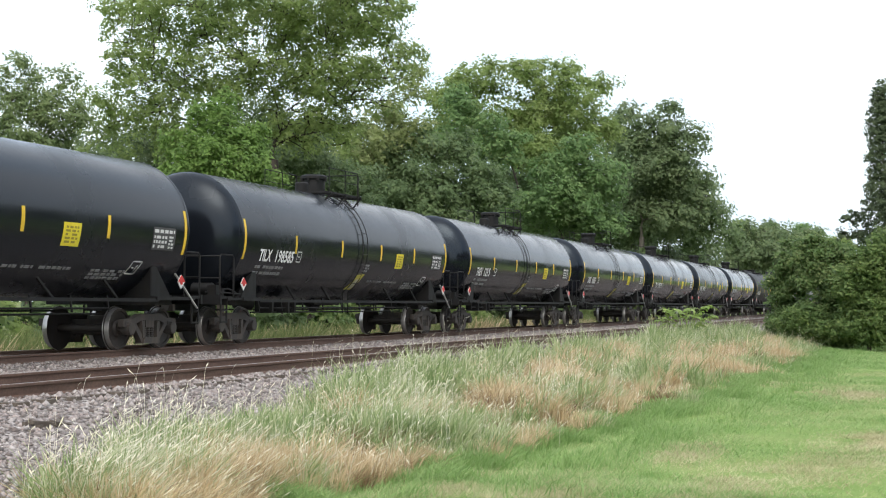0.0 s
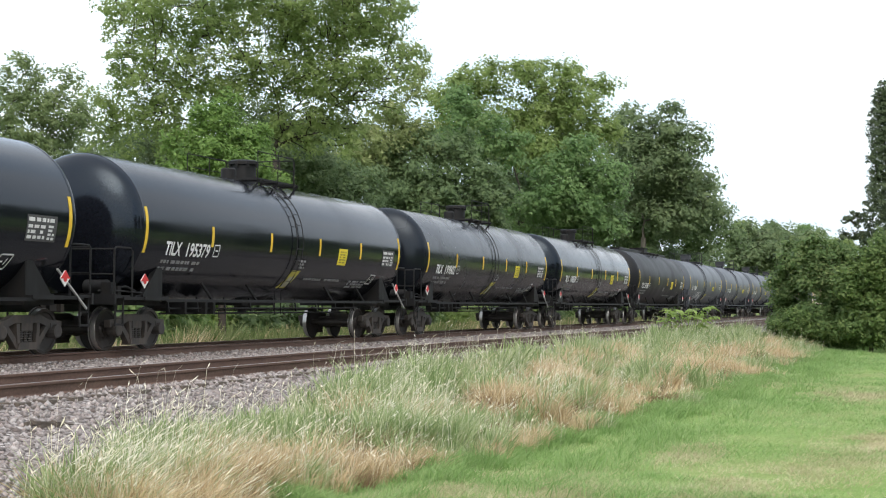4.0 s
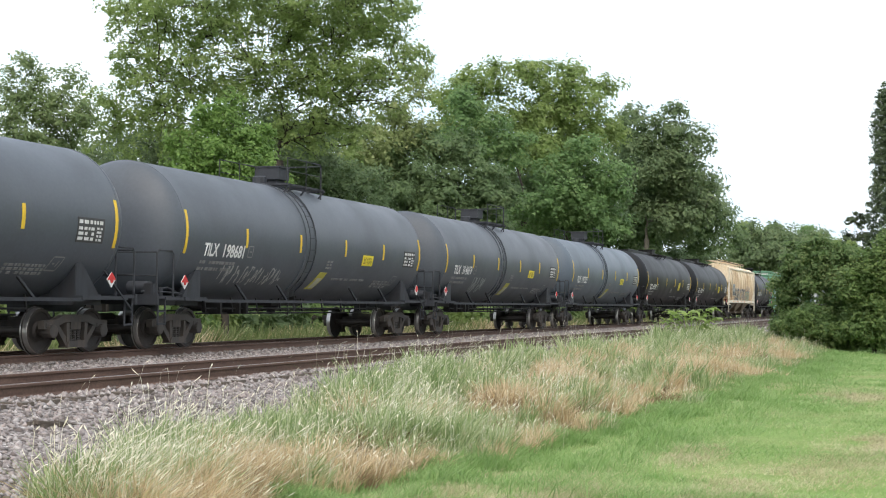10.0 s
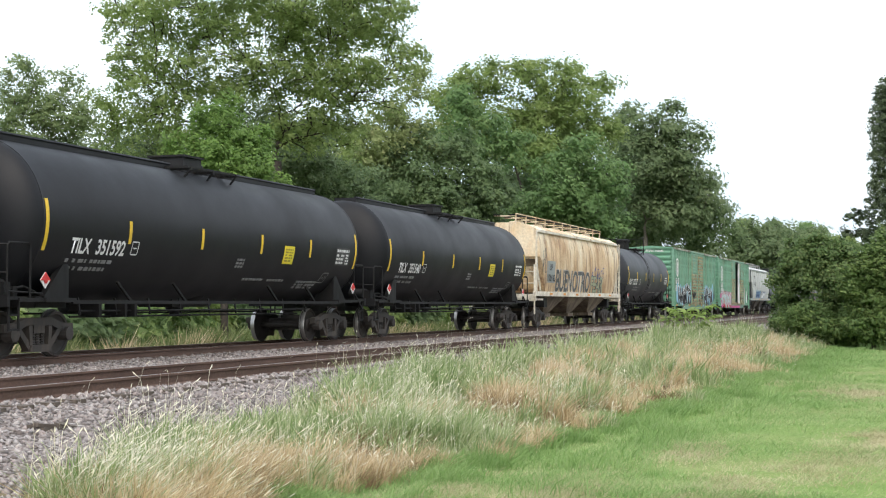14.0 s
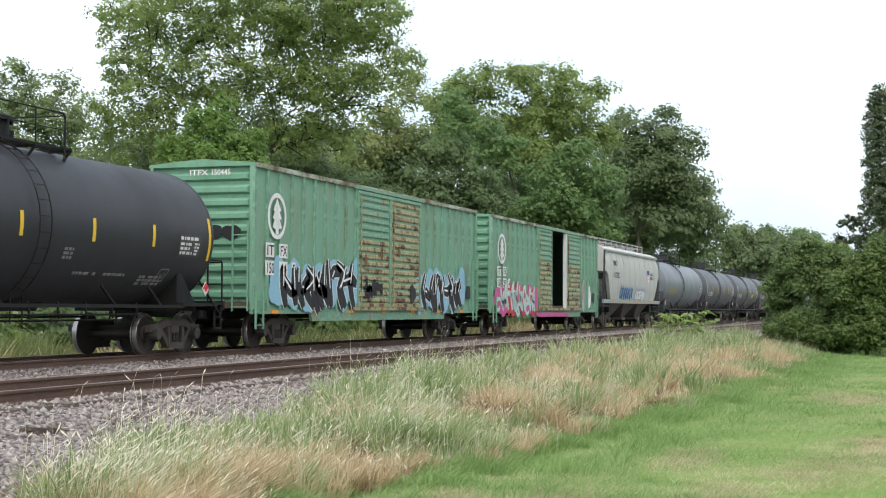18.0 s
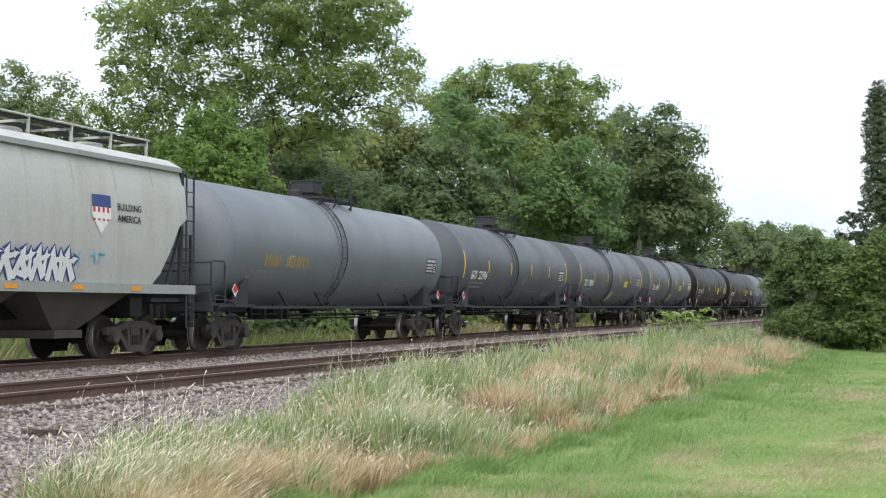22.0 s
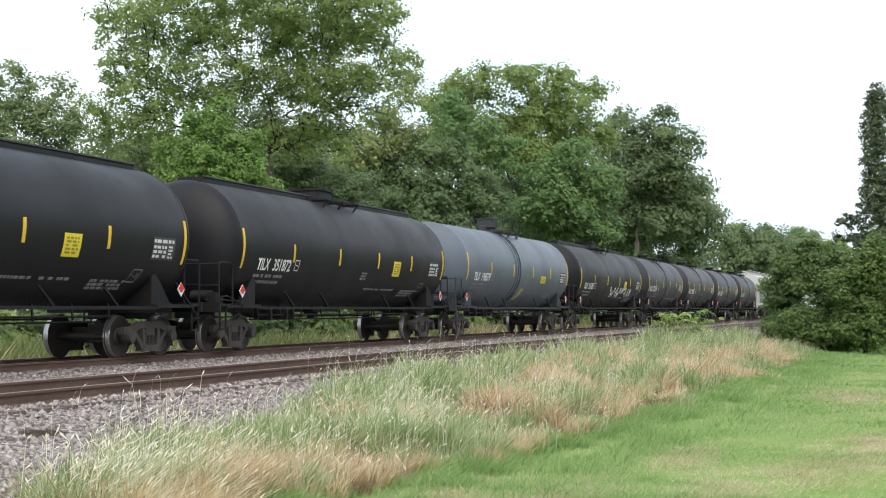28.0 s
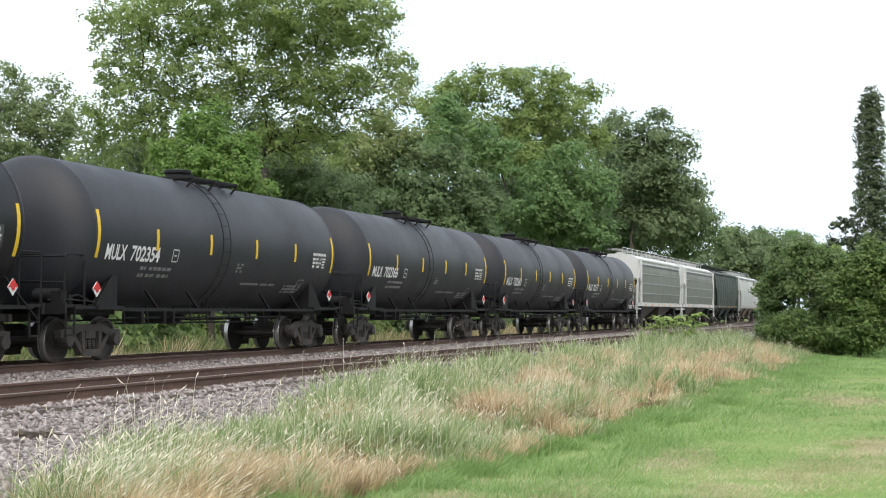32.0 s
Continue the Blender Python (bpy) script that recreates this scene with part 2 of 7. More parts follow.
M["rail"] = two_tone("rusty_rail_steel", [(0.3, (0.075, 0.042, 0.030)), (0.7, (0.14, 0.085, 0.062))], 3, 0.75, fine=30, stretch=(0.2, 1, 1))
M["rail_top"] = paint("polished_rail_head", (0.34, 0.31, 0.29), 0.35, (0.16, 0.12, 0.1), 0.5, 3, 0.7)
M["tie"] = two_tone("weathered_tie_wood", [(0.3, (0.07, 0.055, 0.045)), (0.7, (0.15, 0.125, 0.10))], 4, 0.9)
M["stone"] = None


def island_stone():
    m, nt, bs = nodes_of("ballast_stone")
    g = nt.nodes.new("ShaderNodeNewGeometry")
    c = ramp(nt, g.outputs["Random Per Island"], [(0.0, (0.13, 0.105, 0.095)), (0.35, (0.26, 0.235, 0.225)), (0.6, (0.32, 0.27, 0.25)), (0.85, (0.33, 0.305, 0.29)), (1.0, (0.43, 0.40, 0.38))])
    n = noise_node(nt, 30, 4)
    nt.links.new(mix(nt, 1.0, c, ramp(nt, n, [(0.3, (0.7,) * 3), (0.7, (1.15,) * 3)]), "MULTIPLY"), bs.inputs["Base Color"])
    bs.inputs["Roughness"].default_value = 0.9
    return m


M["stone"] = island_stone()


def ground_material():
    """One ground sheet: ballast on the track bed, dry soil on its shoulder, mown lawn, rough grass beyond the tracks."""
    m, nt, bs = nodes_of("ground_cover")
    co = nt.nodes.new("ShaderNodeTexCoord")
    sp = nt.nodes.new("ShaderNodeSeparateXYZ")
    nt.links.new(co.outputs["Object"], sp.inputs[0])
    wob = noise_node(nt, 0.35, 5)
    yy = nt.nodes.new("ShaderNodeMath")
    yy.operation = "MULTIPLY_ADD"
    yy.inputs[1].default_value = 2.4
    nt.links.new(wob, yy.inputs[0])
    nt.links.new(sp.outputs["Y"], yy.inputs[2])

    def step(a, b):
        mr = nt.nodes.new("ShaderNodeMapRange")
        mr.inputs[1].default_value, mr.inputs[2].default_value = a, b
        nt.links.new(yy.outputs[0], mr.inputs[0])
        return mr.outputs[0]
    vo = nt.nodes.new("ShaderNodeTexVoronoi")
    vo.inputs["Scale"].default_value = 17
    nt.links.new(co.outputs["Object"], vo.inputs["Vector"])
    sr = nt.nodes.new("ShaderNodeSeparateColor")
    nt.links.new(vo.outputs["Color"], sr.inputs[0])
    gravel = ramp(nt, sr.outputs[0], [(0.0, (0.10, 0.085, 0.078)), (0.45, (0.24, 0.215, 0.205)), (0.85, (0.36, 0.335, 0.32)), (1.0, (0.5, 0.48, 0.46))])
    # shade between the stones is painted in: colour darkens away from each cell's middle
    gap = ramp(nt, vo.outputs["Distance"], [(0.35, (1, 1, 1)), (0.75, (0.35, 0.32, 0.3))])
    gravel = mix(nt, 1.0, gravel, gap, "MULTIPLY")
    n1, n2, n3 = noise_node(nt, 0.22, 3), noise_node(nt, 2.2, 6), noise_node(nt, 45, 3)
    lawn = ramp(nt, n2, [(0.25, (0.165, 0.26, 0.07)), (0.5, (0.20, 0.295, 0.09)), (0.75, (0.24, 0.32, 0.115))])
    bare = ramp(nt, n1, [(0.50, (0, 0, 0)), (0.72, (0.6,) * 3)])
    lawn = mix(nt, bare, lawn, (0.36, 0.33, 0.18))
    n4 = noise_node(nt, 11, 6, rough=0.7)
    lawn = mix(nt, 1.0, lawn, ramp(nt, n4, [(0.3, (0.85, 0.88, 0.8)), (0.7, (1.15, 1.1, 1.12))]), "MULTIPLY")
    lawn = mix(nt, 1.0, lawn, ramp(nt, n3, [(0.3, (0.6,) * 3), (0.7, (1.3,) * 3)]), "MULTIPLY")
    soil = ramp(nt, n2, [(0.3, (0.13, 0.11, 0.06)), (0.7, (0.30, 0.25, 0.14))])
    rough_grass = ramp(nt, n2, [(0.3, (0.07, 0.11, 0.03)), (0.7, (0.2, 0.22, 0.08))])
    c = mix(nt, step(6.0, 7.4), lawn, soil)
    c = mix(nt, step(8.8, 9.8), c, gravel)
    c = mix(nt, step(21.2, 22.0), c, rough_grass)
    nt.links.new(c, bs.inputs["Base Color"])
    bs.inputs["Roughness"].default_value = 0.95
    bs.inputs["Specular IOR Level"].default_value = 0.15
    h = mix(nt, step(8.8, 9.8), n3, vo.outputs["Distance"])
    bump(nt, bs, h, 0.6, 0.03)
    return m


M["ground"] = ground_material()
M["leaf_mid"] = leafy("cottonwood_leaves", [(0.1, (0.165, 0.235, 0.075)), (0.5, (0.26, 0.35, 0.12)), (0.9, (0.42, 0.49, 0.20))], 0.62, 0.5, 1.0)
M["leaf_ash"] = leafy("ash_leaves", [(0.1, (0.13, 0.19, 0.08)), (0.5, (0.19, 0.26, 0.11)), (0.9, (0.30, 0.36, 0.17))], 0.5, 0.5, 1.0)
M["leaf_elm"] = leafy("grey_green_leaves", [(0.1, (0.115, 0.17, 0.082)), (0.5, (0.165, 0.23, 0.11)), (0.9, (0.25, 0.31, 0.15))], 0.5, 0.5, 1.0)
M["leaf_bright"] = leafy("vine_leaves", [(0.1, (0.075, 0.15, 0.03)), (0.5, (0.135, 0.235, 0.05)), (0.9, (0.22, 0.33, 0.09))], 0.4)
M["leaf_dark"] = leafy("elm_leaves", [(0.1, (0.080, 0.128, 0.056)), (0.5, (0.128, 0.192, 0.080)), (0.9, (0.20, 0.27, 0.115))], 0.46, 0.5, 1.0)
M["leaf_pale"] = leafy("maple_leaves", [(0.1, (0.09, 0.165, 0.058)), (0.5, (0.145, 0.245, 0.085)), (0.9, (0.24, 0.34, 0.135))], 0.46, 0.5, 1.0)
M["leaf_yellow"] = leafy("yellowing_leaves", [(0.1, (0.17, 0.22, 0.08)), (0.5, (0.25, 0.31, 0.12)), (0.9, (0.40, 0.43, 0.20))], 0.5)
M["leaf_shrub"] = leafy("shrub_leaves", [(0.1, (0.06, 0.115, 0.035)), (0.5, (0.125, 0.20, 0.06)), (0.9, (0.25, 0.32, 0.11))], 0.42, 1.0)
M["leaf_weed"] = leafy("broad_weed_leaves", [(0.1, (0.16, 0.25, 0.06)), (0.5, (0.26, 0.37, 0.10)), (0.9, (0.40, 0.48, 0.17))], 0.5)
M["leaf_hedge"] = leafy("hedge_leaves", [(0.1, (0.075, 0.135, 0.045)), (0.5, (0.13, 0.21, 0.07)), (0.9, (0.27, 0.31, 0.13))], 0.42, 0.7, 0.6)
M["cedar"] = leafy("cedar_needles", [(0.1, (0.065, 0.09, 0.052)), (0.5, (0.10, 0.14, 0.072)), (0.9, (0.17, 0.21, 0.105))], 0.4)
M["grass_green"] = leafy("tall_green_grass", [(0.15, (0.11, 0.175, 0.055)), (0.42, (0.225, 0.32, 0.12)), (0.66, (0.42, 0.49, 0.25)), (0.85, (0.66, 0.67, 0.45))], 0.42, 1.3)
M["grass_low"] = leafy("low_mixed_grass", [(0.1, (0.08, 0.085, 0.035)), (0.4, (0.15, 0.155, 0.06)), (0.65, (0.28, 0.22, 0.11)), (0.9, (0.46, 0.36, 0.21))], 0.35, 1.3)
M["grass_brown"] = leafy("withered_grass", [(0.15, (0.10, 0.06, 0.035)), (0.5, (0.24, 0.15, 0.085)), (0.9, (0.46, 0.32, 0.19))], 0.35, 1.1)
M["grass_far"] = leafy("rough_far_grass", [(0.1, (0.08, 0.12, 0.035)), (0.5, (0.16, 0.215, 0.07)), (0.9, (0.33, 0.34, 0.17))], 0.4, 0.5)
M["grass_dry"] = leafy("dry_grass", [(0.15, (0.24, 0.16, 0.08)), (0.42, (0.52, 0.40, 0.23)), (0.66, (0.70, 0.57, 0.37)), (0.9, (0.86, 0.77, 0.56))], 0.42, 1.3)
M["seed"] = leafy("pale_seed_heads", [(0.1, (0.50, 0.47, 0.30)), (0.5, (0.72, 0.68, 0.52)), (0.9, (0.90, 0.88, 0.76))], 0.4, 0.8)
M["lawn_blade"] = leafy("lawn_blades", [(0.15, (0.145, 0.27, 0.07)), (0.42, (0.235, 0.385, 0.125)), (0.66, (0.36, 0.48, 0.20)), (0.90, (0.58, 0.59, 0.34))], 0.48, 0.9)
M["lawn_dry"] = leafy("parched_lawn_blades", [(0.15, (0.26, 0.25, 0.12)), (0.5, (0.50, 0.45, 0.27)), (0.9, (0.72, 0.66, 0.46))], 0.4, 0.9)
M["fringe"] = leafy("lush_grass", [(0.1, (0.14, 0.26, 0.075)), (0.5, (0.25, 0.39, 0.13)), (0.9, (0.42, 0.52, 0.24))], 0.5, 0.6)
M["bark"] = two_tone("grey_bark", [(0.3, (0.03, 0.025, 0.02)), (0.7, (0.085, 0.07, 0.058))], 3, 0.95, fine=20, stretch=(1, 1, 0.25))
M["pale_bark"] = two_tone("pale_bark", [(0.3, (0.09, 0.08, 0.065)), (0.7, (0.21, 0.19, 0.16))], 3, 0.95, fine=20, stretch=(1, 1, 0.25))

# ---- building helpers ----


class Geo:
    """Gathers the vertices and faces of one mesh."""

    def __init__(self):
        self.v, self.f = [], []

    def raw(self, verts, faces):
        o = len(self.v)
        self.v += [tuple(p) for p in verts]
        self.f += [tuple(i + o for i in f) for f in faces]
        return self

    def box(self, c, s, rot=None, taper=1.0):
        x, y, z = (d / 2 for d in s)
        q = [Vector((sx * x * (taper if sz > 0 else 1), sy * y * (taper if sz > 0 else 1), sz * z)) for sz in (-1, 1) for sx, sy in ((-1, -1), (1, -1), (1, 1), (-1, 1))]
        if rot is not None:
            q = [rot @ p for p in q]
        q = [p + Vector(c) for p in q]
        return self.raw(q, [(3, 2, 1, 0), (4, 5, 6, 7), (0, 1, 5, 4), (1, 2, 6, 5), (2, 3, 7, 6), (3, 0, 4, 7)])

    def bar(self, p0, p1, w, h=None):
        """A square bar from p0 to p1."""
        p0, p1 = Vector(p0), Vector(p1)
        rot = (p1 - p0).to_track_quat("Z", "Y").to_matrix()
        return self.box((p0 + p1) / 2, (w, h or w, (p1 - p0).length), rot)

    def tube(self, pts, r, n=6, r1=None):
        pts = [Vector(p) for p in pts]
        o, k = len(self.v), len(pts)
        for i, p in enumerate(pts):
            d = (pts[min(i + 1, k - 1)] - pts[max(i - 1, 0)]).normalized()
            a = d.orthogonal().normalized() if abs(d.z) > 0.9 else d.cross(Vector((0, 0, 1))).normalized()
            b = d.cross(a)
            rr = r if r1 is None else r + (r1 - r) * i / (k - 1)
            self.v += [tuple(p + a * math.cos(6.2832 * j / n) * rr + b * math.sin(6.2832 * j / n) * rr) for j in range(n)]
        for i in range(k - 1):
            for j in range(n):
                self.f.append((o + i * n + j, o + i * n + (j + 1) % n, o + (i + 1) * n + (j + 1) % n, o + (i + 1) * n + j))
        self.f.append(tuple(o + j for j in range(n))[::-1])
        self.f.append(tuple(o + (k - 1) * n + j for j in range(n)))
        return self

    def lathe(self, prof, n=24, axis="x", at=(0, 0, 0), bend=None):
        """prof: (place along the axis, radius). Closed at both ends."""
        o, k = len(self.v), len(prof)
        for a, r in prof:
            for j in range(n):
                c, s = math.cos(6.2832 * j / n) * r, math.sin(6.2832 * j / n) * r
                p = {"x": (a, c, s), "y": (s, a, c), "z": (c, s, a)}[axis]
                self.v.append((p[0] + at[0], p[1] + at[1], p[2] + at[2] + (bend(a) if bend else 0)))
        for i in range(k - 1):
            for j in range(n):
                self.f.append((o + i * n + j, o + i * n + (j + 1) % n, o + (i + 1) * n + (j + 1) % n, o + (i + 1) * n + j))
        self.f.append(tuple(o + j for j in range(n))[::-1])
        self.f.append(tuple(o + (k - 1) * n + j for j in range(n)))
        return self

    def prism(self, poly, y0, y1):
        """A polygon in x, z, pushed from y0 to y1."""
        n = len(poly)
        v = [(x, y0, z) for x, z in poly] + [(x, y1, z) for x, z in poly]
        return self.raw(v, [tuple(range(n)), tuple(range(2 * n - 1, n - 1, -1))] + [(i, i + n, (i + 1) % n + n, (i + 1) % n) for i in range(n)])

    def mesh(self, name, mat, smooth=False):
        me = bpy.data.meshes.new(name)
        me.from_pydata(self.v, [], self.f)
        me.materials.append(mat)
        bm = bmesh.new()
        bm.from_mesh(me)
        bmesh.ops.recalc_face_normals(bm, faces=bm.faces)
        bm.to_mesh(me)
        bm.free()
        if smooth:
            me.shade_smooth()
            me.set_sharp_from_angle(angle=radians(40))
        return me


def part(name, mesh, parent, m=None, label="", kind=""):
    """Links a mesh as one part under a thing or a part."""
    ob = new(name, mesh)
    ob.parent = parent
    if m is not None:
        ob.matrix_basis = m
    return tagged(ob, label, kind=kind)


def thing(name, label, category, m, group="", kind=""):
    ob = new(name)
    ob.empty_display_size = 0.3
    ob.matrix_basis = m
    return tagged(ob, label, category, group, kind)


def fast_mesh(name, verts, faces_per, mat, smooth=False):
    """A mesh from an array of vertices, faces of faces_per corners each, all separate."""
    me = bpy.data.meshes.new(name)
    nv = len(verts)
    nf = nv // faces_per
    me.vertices.add(nv)
    me.vertices.foreach_set("co", np.ascontiguousarray(verts, dtype=np.float32).ravel())
    me.loops.add(nv)
    me.loops.foreach_set("vertex_index", np.arange(nv, dtype=np.int32))
    me.polygons.add(nf)
    me.polygons.foreach_set("loop_start", np.arange(0, nv, faces_per, dtype=np.int32))
    me.materials.append(mat)
    me.update()
    return me


def indexed_mesh(name, verts, faces, mat, smooth=False):
    """A mesh from arrays of vertices and of faces, all of one number of corners."""
    me = bpy.data.meshes.new(name)
    k = faces.shape[1]
    me.vertices.add(len(verts))
    me.vertices.foreach_set("co", np.ascontiguousarray(verts, dtype=np.float32).ravel())
    me.loops.add(faces.size)
    me.loops.foreach_set("vertex_index", np.ascontiguousarray(faces, dtype=np.int32).ravel())
    me.polygons.add(len(faces))
    me.polygons.foreach_set("loop_start", np.arange(0, faces.size, k, dtype=np.int32))
    me.materials.append(mat)
    me.update()
    if smooth:
        me.shade_smooth()
    return me


# ---- ground: one sheet from the lawn over the track bed to the horizon ----
LAWN_Z, BED_Z = -0.72, -0.17
TRACK_NEAR, TRACK_FAR, FAR_Z = 11.2, 17.44, -0.05


def ground_z(y):
    """Cross-section of the ground."""
    pts = [(-4000, LAWN_Z), (4.6, LAWN_Z), (6.2, -0.76), (7.6, -0.68), (9.9, -0.22), (10.2, BED_Z), (12.2, BED_Z), (13.2, -0.23), (15.4, -0.28),
           (16.2, BED_Z + FAR_Z), (18.7, BED_Z + FAR_Z), (19.3, -0.36), (21.3, -0.95), (23.5, -1.0), (4000, -1.0)]
    for (a, za), (b, zb) in zip(pts, pts[1:]):
        if y <= b:
            return za + (zb - za) * (y - a) / (b - a)
    return -1.0


def build_ground():
    xs = [-3000, -600, -150, -60] + [-30 + i for i in range(0, 160)] + [140, 170, 220, 300, 500, 1000, 3000]
    ys = [-3000, -600, -150, -60, -30, -20, -12, -6] + [-4 + 0.4 * i for i in range(0, 75)] + [28, 35, 60, 150, 600, 3000]
    v = []
    for x in xs:
        for y in ys:
            near = -30 < x < 135 and -6 < y < 26
            d = (noise.noise((x * 0.35, y * 0.35, 0)) * 0.03 + noise.noise((x * 1.3, y * 1.3, 4)) * 0.008) if near and not 9.9 < y < 19 else 0
            v.append((x, y, ground_z(y) + d))
    n = len(ys)
    g = Geo().raw(v, [(i * n + j, (i + 1) * n + j, (i + 1) * n + j + 1, i * n + j + 1) for i in range(len(xs) - 1) for j in range(n - 1)])
    tagged(new("ground", g.mesh("ground", M["ground"], True)), "mown lawn rising to a grey ballast track bed", "ground", kind="structure")


build_ground()

# ---- tracks ----


def rail_mesh(x0, x1):
    prof = [(-0.07, -0.172), (-0.07, -0.158), (-0.012, -0.138), (-0.010, -0.045), (-0.036, -0.036), (-0.037, -0.008), (-0.028, 0.0),
            (0.028, 0.0), (0.037, -0.008), (0.036, -0.036), (0.010, -0.045), (0.012, -0.138), (0.07, -0.158), (0.07, -0.172)]
    n = len(prof)
    v = [(x, y, z) for x in (x0, x1) for y, z in prof]
    g = Geo().raw(v, [tuple(range(n)), tuple(range(2 * n - 1, n - 1, -1))] + [(i, (i + 1) % n, (i + 1) % n + n, i + n) for i in range(n)])
    me = g.mesh("rail", M["rail"])
    me.materials.append(M["rail_top"])
    for p in me.polygons:
        if p.normal.z > 0.9 and p.center.z > -0.005:
            p.material_index = 1
    return me


RAIL = rail_mesh(-60, 900)
TIE = Geo().box((0, 0, -0.085), (0.22, 2.6, 0.17)).mesh("tie", M["tie"])
for y in (TRACK_NEAR, TRACK_FAR):
    tr = thing("railway_track", "railway track of rusty steel rails on buried wooden ties", "railway track", pose(0, y, FAR_Z if y == TRACK_FAR else 0), "railway tracks", "structure")
    for s in (-1, 1):
        part("rail", RAIL, tr, pose(0, s * 0.7535, 0), "rusty rail with a worn shiny head")
    for i in range(150):
        part("tie", TIE, tr, pose(-8 + i * 0.54, 0, -0.172))
    g = Geo()
    for i in range(600):
        g.box((73 + i * 0.54, 0, -0.257), (0.22, 2.6, 0.17))
    part("far_ties", g.mesh("far_ties", M["tie"]), tr, kind="stuff")


def ballast(name, n, x0, x1, y0, y1, size, bias=1.0, label="coarse grey and reddish crushed ballast stones"):
    """Loose stones lying on the bed: distorted octahedra."""
    rs = np.random.default_rng(5)
    x = x0 + (x1 - x0) * rs.random(n) ** bias
    y = rs.uniform(y0, y1, n)
    keep = np.ones(n, bool)
    for t in (TRACK_NEAR, TRACK_FAR):
        for s in (-1, 1):
            keep &= np.abs(y - t - s * 0.7535) > 0.1
    x, y = x[keep], y[keep]
    n = len(x)
    z = np.array([ground_z(b) for b in y]) + rs.uniform(-0.01, 0.015, n)
    base = np.array([(1, 0, 0), (-1, 0, 0), (0, 1, 0), (0, -1, 0), (0, 0, 1), (0, 0, -1)], float)
    r = size * rs.uniform(0.6, 1.25, (n, 1, 1)) * rs.uniform(0.7, 1.3, (n, 6, 1))
    v = base[None] * r + rs.normal(0, size * 0.22, (n, 6, 3))
    a = rs.uniform(0, 6.28, n)
    c, s = np.cos(a)[:, None], np.sin(a)[:, None]
    vx, vy = v[..., 0] * c - v[..., 1] * s, v[..., 0] * s + v[..., 1] * c
    v = np.stack([vx + x[:, None], vy + y[:, None], v[..., 2] * 0.8 + z[:, None]], -1).reshape(-1, 3)
    f = np.array([(0, 2, 4), (2, 1, 4), (1, 3, 4), (3, 0, 4), (2, 0, 5), (1, 2, 5), (3, 1, 5), (0, 3, 5)])
    faces = (f[None] + 6 * np.arange(n)[:, None, None]).reshape(-1, 3)
    ob = new(name, indexed_mesh(name, v, faces, M["stone"]))
    return tagged(ob, label, "ballast", kind="stuff")


ballast("ballast_shoulder", 23000, 7, 48, 7.0, 10.4, 0.041, 1.7)
ballast("ballast_bed", 26000, 9, 90, 11.95, 16.65, 0.039, 1.7)

# ---- vegetation ----


def blades(name, label, mat, n, spot, height, width, lean, seed, segs=2, category="grass"):
    """Grass blades as thin bent strips; spot(rs, n) gives their feet, sizes and the way each leans."""
    rs = np.random.default_rng(seed)
    x, y, scale, *out = spot(rs, n)
    n = len(x)
    z = np.array([ground_z(b) for b in y]) - 0.02
    h = height * rs.uniform(0.55, 1.15, n) * scale
    w = width * rs.uniform(0.7, 1.3, n) * (0.6 + 0.4 * scale) * np.interp(x, [12, 45], [1.0, 2.0])
    a = rs.uniform(0, 6.283, n)
    tilt = rs.normal(0, lean, (n, 2)) + np.array([lean * 0.2, -lean * 0.45])
    if out:
        tilt = tilt * 0.7 + np.stack(out, -1) * 0.2
    bend = rs.normal(0, lean * 0.6, (n, 2)) + tilt * 0.3
    ring = []
    for i in range(segs + 1):
        f = i / segs
        cx = x + h * (tilt[:, 0] * f + bend[:, 0] * f ** 3 * 1.4)
        cy = y + h * (tilt[:, 1] * f + bend[:, 1] * f ** 3 * 1.4)
        cz = z + h * f * (1 - 0.25 * f * f)
        ww = w * (1 - f * f * 0.9) / 2
        dx, dy = np.cos(a) * ww, np.sin(a) * ww
        ring += [np.stack([cx - dx, cy - dy, cz], -1), np.stack([cx + dx, cy + dy, cz], -1)]
    k = 2 * (segs + 1)
    v = np.stack(ring, 1).reshape(-1, 3)
    f = np.array([(2 * i, 2 * i + 1, 2 * i + 3, 2 * i + 2) for i in range(segs)])
    faces = (f[None] + k * np.arange(n)[:, None, None]).reshape(-1, 4)
    return tagged(new(name, indexed_mesh(name, v, faces, mat)), label, category, kind="stuff")


def patch(x, y, k=0.45, z=0.0):
    return np.array([noise.noise((a * k, b * k, z)) for a, b in zip(x, y)])


def weed_edge(x):
    """The rough strip's edges across the track: towards the rails, towards the lawn."""
    far = np.interp(x, [8, 10.2, 11.2, 13.8, 16.7, 19, 22, 32, 70], [5.5, 6.4, 6.9, 7.5, 8.0, 8.5, 9.1, 9.5, 9.5])
    near = np.interp(x, [8, 11, 12.7, 14, 18, 21, 27, 40, 70], [4.7, 5.2, 5.0, 4.55, 4.5, 4.25, 3.95, 3.8, 3.8])
    return near, far


